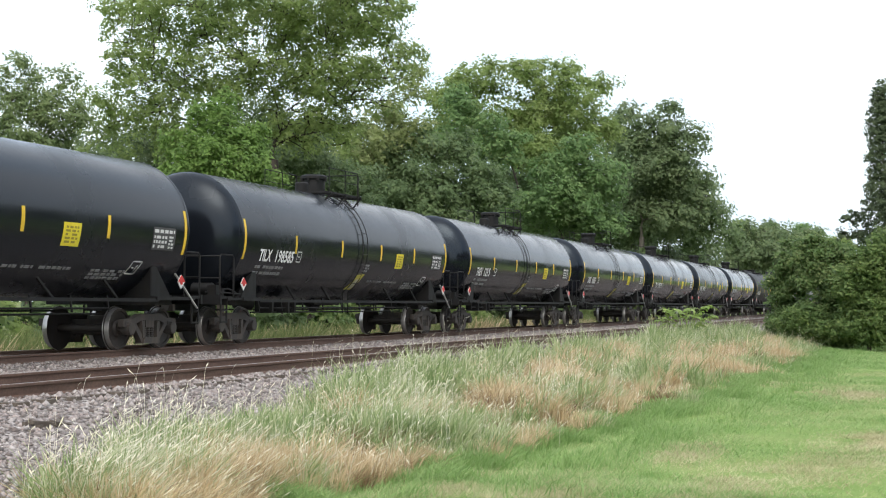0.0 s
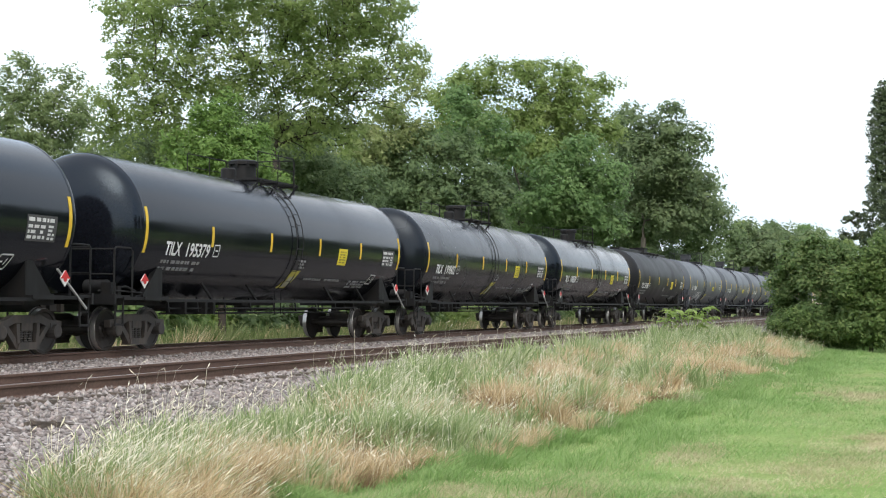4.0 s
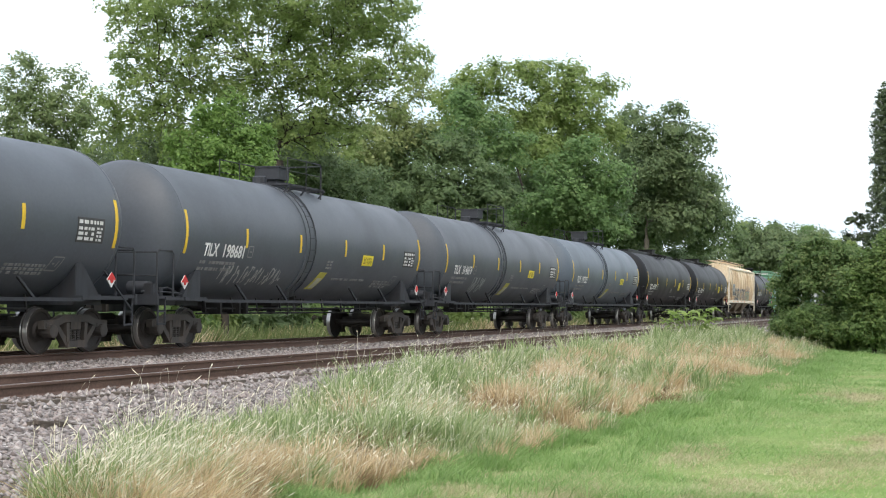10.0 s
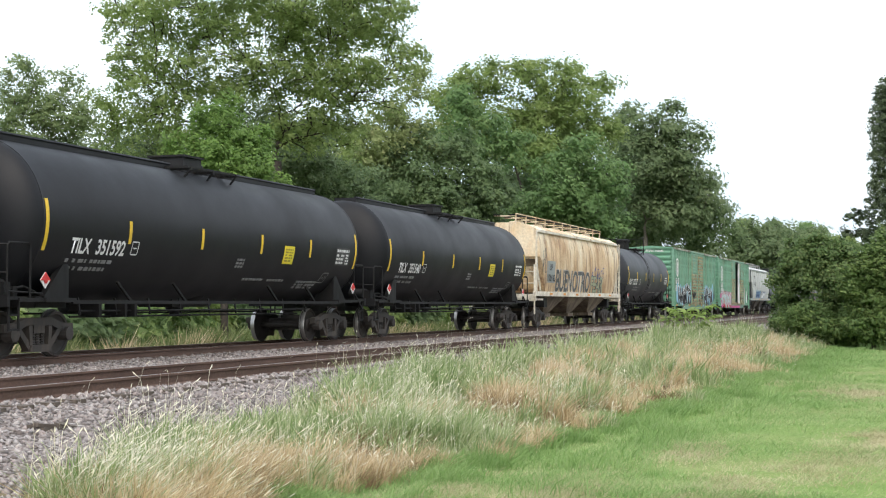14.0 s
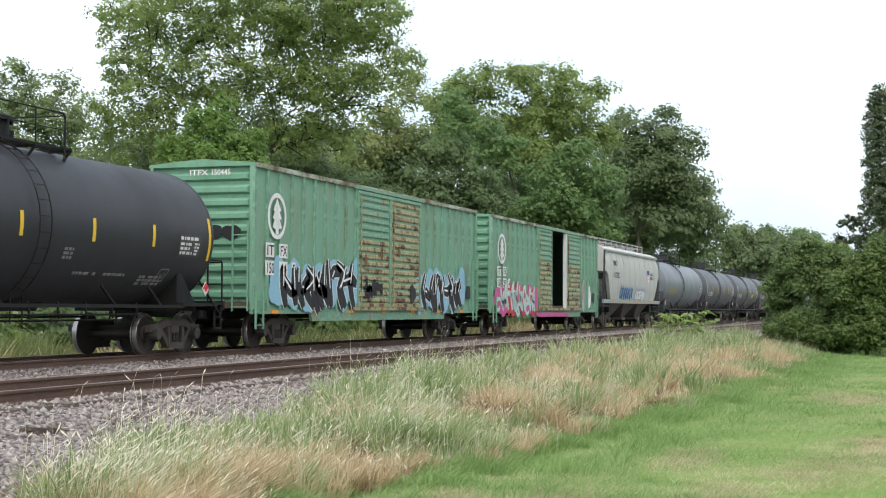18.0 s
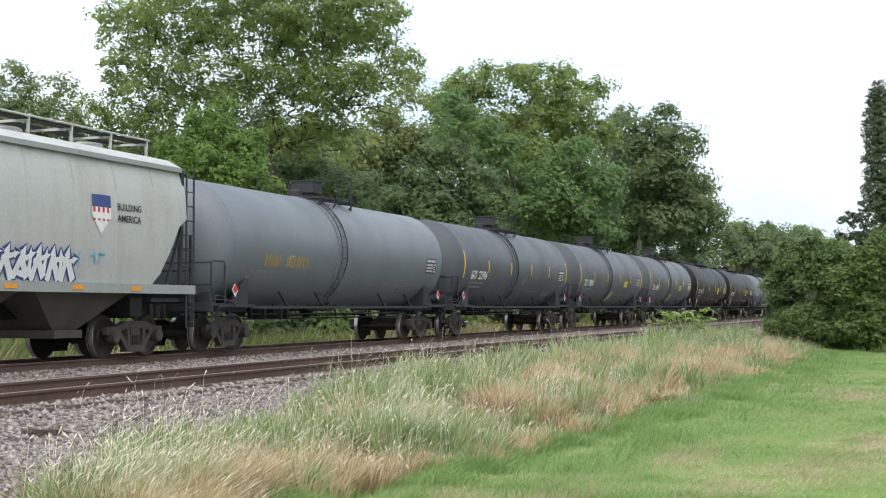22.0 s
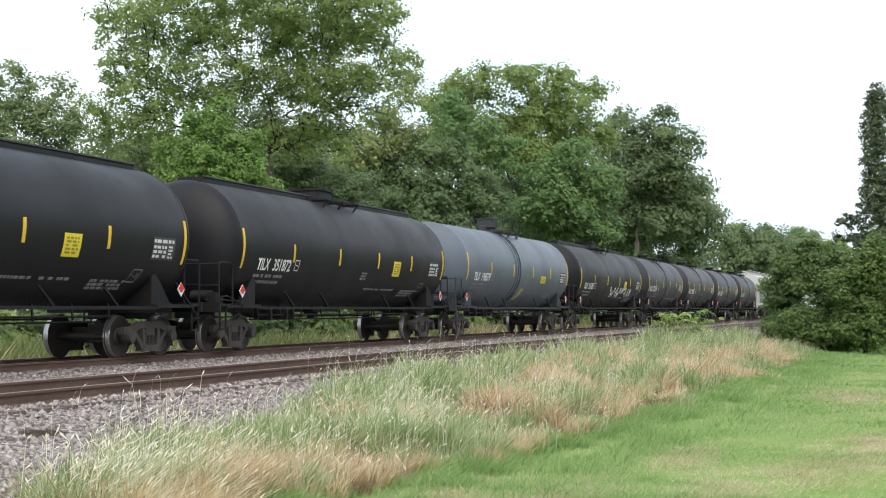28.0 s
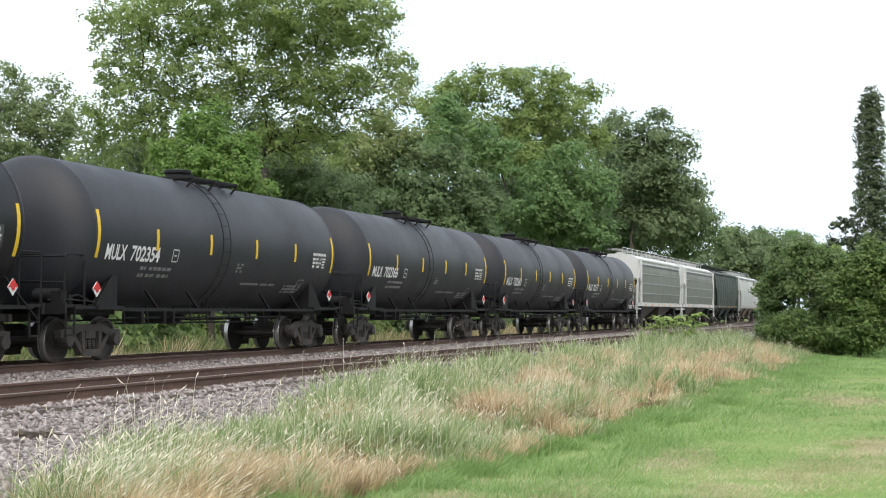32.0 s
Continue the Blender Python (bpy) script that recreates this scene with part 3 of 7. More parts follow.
# stands of grass: x, y, radius, how dry (above 0) or green
STANDS = [(10.9, 7.2, 0.6, -1.0), (14.6, 8.4, 0.7, -0.9), (9.7, 5.9, 0.5, -0.6), (11.8, 6.0, 0.6, 0.9), (9.6, 5.2, 0.5, 0.8), (12.0, 5.4, 0.6, 0.9), (9.8, 4.7, 0.5, 0.7), (20.4, 9.1, 1.1, -1.0), (20.8, 8.0, 1.1, -1.0), (27.0, 9.5, 1.0, -0.8), (14.3, 5.9, 0.5, -0.3), (12.8, 4.7, 0.5, 0.5), (20.0, 6.2, 0.7, 0.8), (25.5, 7.1, 1.0, 0.8), (29.0, 7.2, 0.9, 0.5), (32.7, 9.9, 0.8, -0.7), (41.0, 11.0, 1.3, -0.5), (33.8, 6.7, 1.2, 0.9), (34.1, 5.8, 1.2, 0.8), (48.4, 7.3, 1.2, -0.4), (60.3, 11.0, 1.9, -0.6), (43.0, 5.2, 1.2, 0.7), (21.8, 5.0, 0.6, -0.7), (18.7, 4.9, 0.5, -0.2)]


def dryness(x, y, u):
    """How far the stand has dried: more towards the lawn, in patches."""
    d = (0.36 - u) * 0.16 + np.interp(x, [18, 26], [0, 0.03]) + patch(x, y, 0.55, 7.0) * 0.45 + patch(x, y, 1.7, 9.0) * 0.3
    for a, b, r, k in STANDS:
        d = d + k * np.exp(-(((x - a) / 1.7) ** 2 + (y - b) ** 2) / r ** 2)
    return d


TUFTS = {}


def tufts(kind):
    """Tussocks on the rough strip, each dry, green or withered brown."""
    if not TUFTS:
        rs = np.random.default_rng(77)
        n = 1350
        x = 8.8 + 58 * rs.random(n) ** 1.9
        near, far = weed_edge(x)
        u = rs.random(n)
        y = near + (far - near) * u + patch(x, np.zeros(n), 0.6, 3.0) * 0.45 + patch(x, np.zeros(n), 2.2, 1.0) * 0.25
        d = dryness(x, y, u) + rs.normal(0, 0.13, n)
        grow = patch(x, y, 0.9, 5.0) + rs.normal(0, 0.4, n)
        size = np.clip(0.98 + grow * 0.7, 0.4, 1.6) * np.interp(x, [10, 22, 50], [1.0, 1.2, 1.3]) * np.clip(np.minimum(u * 0.85 + 0.05, (1 - u) * 2.2) * 2.0 + 0.32, 0.3, 1)
        pick = rs.random(n)
        what = np.where(d > 0.12, np.where(pick < 0.24, np.where(pick < 0.13, 2, 0), 1), np.where(pick < 0.17, np.where(pick < 0.05, 2, 1), 0))
        TUFTS.update(x=x, y=y, size=size, what=what)
    k = TUFTS["what"] == kind
    return TUFTS["x"][k], TUFTS["y"][k], TUFTS["size"][k]


def tussock(kind, width=0.16):
    """Feet of blades gathered in tussocks, leaning outwards."""
    def spot(rs, n):
        tx, ty, ts = tufts(kind)
        pr = ts / np.clip(tx, 9, 40) ** 0.7
        i = rs.choice(len(tx), n, p=pr / pr.sum())
        a, r = rs.uniform(0, 6.283, n), np.sqrt(rs.random(n))
        ox, oy = np.cos(a) * r, np.sin(a) * r
        g = width * np.interp(tx[i], [10, 50], [1.0, 1.9]) * (0.6 + 0.5 * ts[i])
        return tx[i] + ox * g, ty[i] + oy * g, ts[i] * (1.05 - 0.3 * r), ox, oy
    return spot


blades("tall_green_grass", "tall green roadside grass in tussocks beside the ballast", M["grass_green"], 90000, tussock(0), 0.62, 0.017, 0.13, 11, 2)
blades("dry_grass", "straw-coloured dry grass at the edge of the lawn", M["grass_dry"], 80000, tussock(1), 0.54, 0.014, 0.17, 12, 2)
blades("withered_grass", "brown withered grass between the green tussocks", M["grass_brown"], 26000, tussock(2), 0.44, 0.012, 0.3, 27, 2)


def thatch(rs, n):
    """Short mixed growth under the tussocks."""
    x = 9.2 + 58 * rs.random(n) ** 1.8
    near, far = weed_edge(x)
    u = rs.random(n)
    y = near + 0.1 + (far - near - 0.4) * u + patch(x, np.zeros(n), 0.6, 3.0) * 0.45
    return x, y, np.clip(0.8 + patch(x, y, 0.9, 5.0) * 0.6, 0.4, 1.3)


blades("low_mixed_grass", "short mixed grass under the tall weeds", M["grass_low"], 45000, thatch, 0.26, 0.016, 0.45, 28, 1)


def seed_heads(name, label, n, spot, height, seed, droop=0.3):
    """Stalks that end in a drooping spindle of pale seeds."""
    rs = np.random.default_rng(seed)
    x, y, sc, *rest = spot(rs, n)
    n = len(x)
    z = np.array([ground_z(b) for b in y])
    h = height * rs.uniform(0.65, 1.15, n) * sc
    ang = rs.normal(-0.3, 0.8, n)
    lean = rs.uniform(0.05, 0.35, n)
    dx, dy = np.cos(ang), np.sin(ang)
    top = np.stack([x + dx * lean * h, y + dy * lean * h, z + h], -1)
    foot = np.stack([x, y, z], -1)
    ln = rs.uniform(0.06, 0.12, n)[:, None]
    tip = top + np.stack([dx, dy, 0.9 - droop * rs.uniform(0.4, 2.2, n)], -1) * ln
    a = rs.uniform(0, 6.283, n)
    side = np.stack([np.cos(a), np.sin(a), 0 * a], -1)
    w, t = 0.0072, 0.0016
    mid = (top + tip) / 2 + np.stack([dx, dy, 0.25 + 0 * dx], -1) * ln * 0.12
    v = np.stack([foot - side * t, foot + side * t, top + side * t, top - side * t, top, mid + side * w, tip, mid - side * w], 1).reshape(-1, 3)
    f = np.array([(0, 1, 2, 3), (4, 5, 6, 7)])
    faces = (f[None] + 8 * np.arange(n)[:, None, None]).reshape(-1, 4)
    return tagged(new(name, indexed_mesh(name, v, faces, M["seed"])), label, "grass", kind="stuff")


seed_heads("grass_seed_heads", "pale foxtail seed heads above the tall grass", 5000, tussock(0, 0.3), 0.62, 13)
seed_heads("dry_seed_heads", "bleached seed heads over the dry grass", 3000, tussock(1, 0.3), 0.5, 17)


def rail_side_spots(rs, n):
    x = 12 + 40 * rs.random(n)
    return x, 8.6 + 1.65 * rs.random(n) ** 0.6, np.full(n, 0.65)


seed_heads("ballast_weeds", "scattered pale weed stalks in the ballast", 80, rail_side_spots, 0.5, 18, 0.2)


def lawn_spots(rs, n):
    x = 10.5 + 52 * rs.random(n) ** 2.0
    near, far = weed_edge(x)
    y = near + 0.5 - (near + 1.3) * rs.random(n)
    return x, y, np.clip(1 + patch(x, y, 0.5, 2.0) + patch(x, y, 2.5, 2.0) * 0.6, 0.45, 1.7) * np.interp(x, [12, 40], [1, 1.25])


def parched_spots(rs, n):
    """Pale worn places in the lawn."""
    spots = [(17.4, 0.7, 0.45, 1), (18.6, 0.6, 0.4, 1), (33.6, 3.1, 0.8, 0.6), (29.5, 1.5, 0.6, 0.7), (12.3, 4.4, 0.35, 0.9), (12.6, 3.3, 0.4, 0.9), (16.7, 2.7, 0.25, 0.6), (13.4, 1.9, 0.33, 0.6), (15.4, 1.2, 0.4, 0.6), (26.0, 4.4, 0.5, 0.4)]
    i = rs.integers(0, len(spots), n)
    q = np.array(spots)[i]
    x = q[:, 0] + rs.normal(0, 1, n) * q[:, 2] * 2.2
    y = q[:, 1] + rs.normal(0, 1, n) * q[:, 2] * 0.8
    k = (patch(x, y, 1.4, 3.0) + 0.5 * patch(x, y, 5.0, 3.0) + 0.28 > rs.normal(0, 0.12, n)) & (rs.random(n) < q[:, 3])
    return x[k], y[k], np.full(k.sum(), 1.0)


blades("lawn_grass", "short mown green lawn grass", M["lawn_blade"], 210000, lawn_spots, 0.075, 0.0125, 0.45, 14, 1)
blades("parched_lawn_grass", "parched pale patches of mown grass", M["lawn_dry"], 90000, parched_spots, 0.088, 0.012, 0.5, 24, 1)


def fringe_spots(rs, n):
    x = 9 + 56 * rs.random(n) ** 1.7
    near, far = weed_edge(x)
    y = near + 0.35 - np.abs(rs.normal(0, 0.8, n)) + patch(x, np.zeros(n), 0.6, 3.0) * 0.5
    t = patch(x, y, 1.4, 6.0)
    k = t > rs.normal(0.0, 0.15, n)
    return x[k], y[k], np.clip(0.8 + t[k], 0.5, 1.6)


blades("lush_grass", "lush green grass where the lawn meets the weeds", M["fringe"], 70000, fringe_spots, 0.23, 0.012, 0.3, 16, 2)


def shrub_foot_spots(rs, n):
    x = 58.5 + 4.5 * rs.random(n)
    y = -6 + 13.5 * rs.random(n)
    return x, y, np.clip(0.9 + patch(x, y, 0.8, 4.0), 0.4, 1.6)


blades("shrub_foot_grass", "unmown grass at the foot of the shrubs", M["fringe"], 16000, shrub_foot_spots, 0.42, 0.02, 0.25, 19, 2)


def far_grass_spots(rs, n):
    x = 8 + 130 * rs.random(n) ** 1.4
    y = 20.6 + 4.6 * rs.random(n)
    return x, y, np.clip(1 + patch(x, y, 0.35, 5.0) * 1.0, 0.6, 1.6)


def far_dry_spots(rs, n):
    x = 8 + 110 * rs.random(n) ** 1.5
    y = 20.4 + 3.2 * rs.random(n)
    t = patch(x, y * 0.5, 0.45, 11.0) + 0.5 * patch(x, y, 1.6, 11.0)
    k = t > rs.normal(0.12, 0.1, n)
    return x[k], y[k], np.clip(0.8 + t[k], 0.6, 1.5)


blades("rough_grass", "rough pale green grass beyond the tracks", M["grass_far"], 60000, far_grass_spots, 1.05, 0.032, 0.18, 15, 1)
blades("dead_stalks", "dead straw-coloured stalks beyond the tracks", M["grass_dry"], 40000, far_dry_spots, 1.1, 0.026, 0.2, 35, 1)


def leaves_of(rs, blobs, clusters, per, leaf, spread):
    """Leaves in clusters through ellipsoids (x, y, z, rx, ry, rz, share): pointed ovals, drooping a little, turned to the light."""
    share = np.array([b[6] for b in blobs], float)
    which = rs.choice(len(blobs), clusters, p=share / share.sum())
    bb = np.array([b[:6] for b in blobs], float)[which]
    d = rs.normal(0, 1, (clusters, 3)) + np.array([0, 0, 0.25])
    d /= np.linalg.norm(d, axis=1, keepdims=True)
    r = rs.random((clusters, 1)) ** 0.4
    c = bb[:, :3] + d * r * bb[:, 3:]
    size = spread * rs.uniform(0.4, 1.25, clusters)
    n = clusters * per
    ci = np.repeat(np.arange(clusters), per)
    o = rs.normal(0, 1, (n, 3))
    o /= np.linalg.norm(o, axis=1, keepdims=True)
    o *= rs.random((n, 1)) ** 0.5 * np.array([1.0, 1.0, 0.72])
    p = c[ci] + o * size[ci][:, None]
    nrm = rs.normal(0, 0.45, (n, 3)) + np.array([-0.2, -0.4, 0.7]) + d[ci] * 0.5 + o * 0.45
    nrm /= np.linalg.norm(nrm, axis=1, keepdims=True)
    t = np.cross(nrm, rs.normal(0, 1, (n, 3)))
    t /= np.linalg.norm(t, axis=1, keepdims=True) + 1e-9
    b = np.cross(nrm, t)
    L = leaf * rs.uniform(0.55, 1.3, (n, 1))
    if leaf < 0.2:
        q = np.stack([p - t * L * 0.55, p + b * L * 0.33, p + t * L * 0.6, p - b * L * 0.33], 1)
    else:
        q = np.stack([p - t * L * 0.5 + b * L * 0.4, p + t * L * 0.66, p - t * L * 0.5 - b * L * 0.4], 1)
    return q


def limb(g, p0, p1, r0, r1, rs, wob=0.06, n=6):
    """A crooked tapering limb."""
    p0, p1 = Vector(p0), Vector(p1)
    ln = (p1 - p0).length
    pts = [p0.lerp(p1, i / 5) + Vector(rs.normal(0, wob * ln * 0.4, 3)) * (0 if i in (0, 5) else 1) + Vector((0, 0, math.sin(math.pi * i / 5) * ln * 0.05)) for i in range(6)]
    g.tube(pts, r0, n, r1)
    return pts


def clump(label, x, y, blobs, clusters, per, leaf, mat, spread=0.9, trunk=0.25, bark="bark", fork=0.35, seed=1, name="tree", category="tree", lean=(0, 0), twigs=14):
    """A woody plant. blobs: (dx, dy, z, rx, ry, rz, share) of the crown, z above the foot."""
    rs = np.random.default_rng(seed)
    z0 = ground_z(y) - 0.05
    ob = thing(name, label, category, pose(x, y, z0), "trees along the railway")
    q = leaves_of(rs, blobs, clusters, per, leaf, spread)
    part("crown", fast_mesh("crown", q.reshape(-1, 3), q.shape[1], M[mat]), ob)
    g = Geo()
    top = max(b[2] + b[5] * 0.4 for b in blobs)
    fz = top * fork
    f = Vector((lean[0] * 0.5, lean[1] * 0.5, fz))
    g.tube([(0, 0, -0.2), (lean[0] * 0.1, lean[1] * 0.1, fz * 0.25), (lean[0] * 0.3, lean[1] * 0.3, fz * 0.6), f], trunk * 1.15, 9, trunk * 0.8)
    nodes = [(f, trunk * 0.62)]
    for b in sorted(blobs, key=lambda q: (Vector(q[:3]) - f).length):
        if b[2] < fz + 0.8 and len(blobs) > 3:
            continue
        e = Vector(b[:3]) + Vector((0, 0, b[5] * 0.35))
        s, r = min(nodes, key=lambda q: (q[0] - e).length + (4 if q[0].z > e.z - 0.3 else 0))
        r = min(r * 0.72, trunk * 0.5)
        pts = limb(g, s, e, r, trunk * 0.05, rs, 0.1)
        nodes += [(p, r + (trunk * 0.05 - r) * k / 5) for k, p in enumerate(pts) if 0 < k < 4]
        for k in range(twigs):
            s = pts[rs.integers(1, 5)]
            d = Vector(rs.normal(0, 1, 3)).normalized()
            e2 = Vector(b[:3]) + Vector((d.x * b[3], d.y * b[4], d.z * b[5])) * 0.85
            if (e2 - s).length < max(b[3:6]) * 1.6:
                limb(g, s, e2, trunk * 0.08, trunk * 0.02, rs, 0.08, 4)
    part("trunk", g.mesh("trunk", M[bark], True), ob)
    return ob


def boughs(rs, masses, size):
    """Boughs that fill the masses (dx, dy, z, radius, half height) of a crown, spaced unevenly."""
    m = np.array(masses, float)
    vol = m[:, 3] ** 2 * m[:, 4]
    out = []
    for k in range(1500):
        a = m[rs.choice(len(m), p=vol / vol.sum())]
        d = rs.normal(0, 1, 3)
        d *= rs.random() ** 0.4 / np.linalg.norm(d)
        r = size * rs.uniform(0.6, 1.25)
        room = np.maximum(a[[3, 3, 4]] - r * 0.72, 0.05)
        p = a[:3] + d * room
        if out:
            gap = (np.array(out)[:, :3] - p) * (1, 1, 1.15)
            if ((gap ** 2).sum(1) < (0.62 * (r + np.array(out)[:, 3])) ** 2).any():
                continue
        out.append((*p, r, r, r * 0.8, r * r))
    return out


def tree(label, x, y, masses, size, dense, leaf, mat, spread, trunk, bark="bark", seed=1, fork=0.4, lean=(0, 0), name="tree", category="tree"):
    """A tree whose crown is built of boughs; dense: how closely the leaf clusters cover a bough."""
    b = boughs(np.random.default_rng(seed + 500), masses, size)
    n = int(dense * 3.4 * sum(q[6] for q in b) / spread ** 2)
    return clump(label, x, y, b, n, 24, leaf, mat, spread, trunk, bark, fork, seed, name, category, lean, 2)


def build_trees():
    tree("large spreading cottonwood with an open leafy crown", 61.6, 28.8, [(-2.3, 4.4, 15.8, 4.1, 2.9), (0.5, -1.0, 15.9, 5.1, 3.0), (-3.5, 6.5, 14.1, 1.7, 2.6), (-2.1, 4.1, 12.6, 4.1, 2.3), (0.8, -1.8, 12.8, 4.6, 1.9), (1.9, -4.5, 13.5, 2.3, 1.8), (1.5, -3.5, 11.9, 2.5, 1.4), (-0.5, 1.1, 11.7, 1.9, 1.7), (-3.2, 6.0, 10.1, 2.9, 2.1), (-4.1, 7.5, 11.1, 1.5, 1.7), (0.8, -1.7, 10.3, 2.9, 1.9), (-1.9, 3.7, 9.4, 1.7, 1.7)],
         1.23, 1.56, 0.16, "leaf_mid", 0.49, 0.46, bark="bark", seed=2, fork=0.48, lean=(-0.6, 1.4))
    tree("slender ash tree on the edge of the wood", 50.8, 35.5, [(-0.2, 0.4, 11.5, 1.1, 1.1), (0.7, -1.0, 11.1, 0.8, 1.0), (-0.3, 0.4, 10.0, 1.6, 1.6), (0.7, -1.0, 9.6, 1.6, 1.5), (-0.0, 0.1, 8.5, 2.1, 1.1)],
         0.73, 2.20, 0.14, "leaf_ash", 0.45, 0.16, bark="bark", seed=4)
    tree("bright green tree overgrown with vines", 50.5, 26.4, [(0.1, -0.3, 9.9, 0.7, 0.8), (-0.2, 0.3, 8.9, 1.6, 1.2), (-0.9, 1.7, 8.2, 1.0, 0.9), (0.5, -1.1, 8.1, 1.2, 1.2), (-0.1, 0.1, 7.2, 2.5, 1.5), (0.8, -1.7, 6.8, 0.9, 0.9)],
         0.76, 2.60, 0.14, "leaf_bright", 0.41, 0.16, bark="bark", seed=3)
    tree("yellowing thin tree behind the tracks", 86.0, 32.8, [(0.5, -1.3, 16.0, 1.4, 1.7), (0.1, -0.2, 13.6, 2.4, 2.0), (-0.5, 1.2, 11.7, 2.6, 1.8), (0.6, -1.5, 12.8, 1.4, 2.0)],
         1.09, 2.00, 0.21, "leaf_yellow", 0.66, 0.16, bark="bark", seed=7)
    tree("low dark elm under the cottonwood", 73.1, 32.6, [(-0.9, 2.0, 9.0, 1.6, 1.4), (-0.0, 0.0, 9.0, 2.4, 1.6), (1.0, -2.3, 8.7, 2.1, 1.7), (0.4, -0.8, 7.1, 3.5, 1.6)],
         1.42, 2.80, 0.18, "leaf_dark", 0.58, 0.22, bark="bark", seed=6)
    tree("dark bushy elm behind the tracks", 86.8, 30.4, [(-0.9, 2.4, 10.5, 2.2, 2.4), (-0.1, 0.2, 11.8, 2.4, 1.8), (0.6, -1.7, 11.9, 2.0, 2.0), (-0.1, 0.3, 9.0, 4.4, 2.4), (0.9, -2.8, 9.0, 2.8, 2.6), (0.2, -0.7, 7.2, 4.8, 1.6)],
         1.63, 3.00, 0.21, "leaf_dark", 0.66, 0.25, bark="bark", seed=8)
    tree("tall full cottonwood behind the tracks", 123.2, 34.7, [(-2.1, 6.7, 21.4, 2.0, 2.4), (-1.1, 3.8, 21.6, 3.4, 2.9), (0.0, -0.0, 22.4, 3.2, 2.6), (1.0, -3.9, 21.8, 3.4, 2.4), (1.7, -6.8, 20.5, 2.0, 2.3), (-1.5, 4.8, 18.1, 4.3, 3.2), (0.0, -0.0, 18.6, 4.0, 2.6), (1.5, -5.9, 18.0, 3.4, 3.4), (0.4, -1.5, 15.8, 5.2, 2.3), (0.9, -3.4, 19.3, 5.2, 3.4)],
         2.12, 2.80, 0.29, "leaf_mid", 0.92, 0.42, bark="bark", seed=9)
    tree("upright green tree with rising boughs", 103.0, 32.5, [(-0.4, 1.1, 16.7, 1.8, 2.6), (0.1, -0.4, 14.7, 2.3, 2.3), (-0.7, 2.0, 14.3, 2.1, 2.1), (0.7, -2.3, 13.6, 1.9, 2.3)],
         1.53, 2.40, 0.25, "leaf_pale", 0.78, 0.20, bark="bark", seed=16)
    tree("pale green maple standing before the wood", 108.7, 26.9, [(0.3, -1.3, 14.0, 2.3, 1.8), (-0.3, 1.0, 12.5, 2.7, 2.2), (0.6, -2.6, 11.4, 2.3, 2.7), (-0.1, 0.4, 9.6, 4.1, 2.9), (-0.8, 3.0, 9.2, 2.2, 2.4), (0.6, -2.6, 8.3, 2.4, 1.9)],
         1.85, 3.00, 0.26, "leaf_pale", 0.81, 0.28, bark="bark", seed=10)
    tree("tall cottonwood with a leaning pale trunk", 147.3, 28.4, [(-0.1, 0.8, 21.6, 2.8, 2.6), (0.3, -1.8, 20.6, 2.9, 3.1), (0.8, -4.4, 18.2, 2.5, 2.9), (0.0, -0.1, 17.7, 3.5, 3.5), (0.6, -3.5, 15.6, 3.8, 3.5), (1.1, -6.1, 15.0, 2.0, 3.1), (-0.0, 0.2, 13.9, 2.8, 3.5), (1.2, -6.9, 12.1, 2.1, 2.6), (0.6, -3.5, 11.5, 4.2, 3.1), (0.4, -2.1, 16.2, 4.9, 4.9)],
         2.13, 3.60, 0.34, "leaf_elm", 1.08, 0.34, bark="pale_bark", seed=11)
    tree("dark leafy tree low at the wood's end", 175.5, 30.0, [(-1.1, 6.0, 11.6, 3.9, 3.1), (-0.5, 2.6, 10.5, 3.5, 2.9), (0.3, -2.1, 11.2, 3.9, 3.1), (0.9, -6.1, 11.1, 2.3, 2.7)],
         2.52, 2.80, 0.41, "leaf_dark", 1.28, 0.30, bark="bark", seed=12)
    tree("dense dark tree behind the cottonwood", 67.7, 38.7, [(-2.0, 3.3, 10.6, 2.2, 1.4), (-0.5, 0.8, 10.4, 3.1, 1.4), (1.4, -2.6, 10.0, 2.8, 1.4), (2.2, -4.0, 12.0, 2.0, 1.5), (3.0, -5.8, 11.2, 2.2, 1.4), (3.0, -5.8, 9.8, 2.8, 1.4), (-1.1, 1.8, 9.0, 4.3, 0.9)],
         1.47, 2.60, 0.18, "leaf_elm", 0.56, 0.25, bark="bark", seed=41)
    tree("dense dark tree deep in the wood", 96.9, 40.5, [(-2.4, 5.3, 13.5, 3.6, 2.7), (-0.8, 1.9, 13.3, 3.2, 2.5), (0.5, -1.1, 12.9, 3.2, 2.5), (1.7, -4.2, 13.1, 2.7, 2.7), (-0.0, 0.0, 10.8, 6.8, 2.3)],
         1.99, 2.40, 0.24, "leaf_dark", 0.76, 0.25, bark="bark", seed=44)
    tree("dense dark tree filling the wood", 136.2, 40.1, [(-1.0, 3.2, 17.3, 4.5, 3.4), (0.5, -1.6, 17.3, 3.9, 3.4), (1.6, -6.0, 16.7, 4.5, 3.9), (0.8, -2.7, 12.8, 8.4, 3.4)],
         2.46, 2.60, 0.33, "leaf_dark", 1.02, 0.30, bark="bark", seed=42)
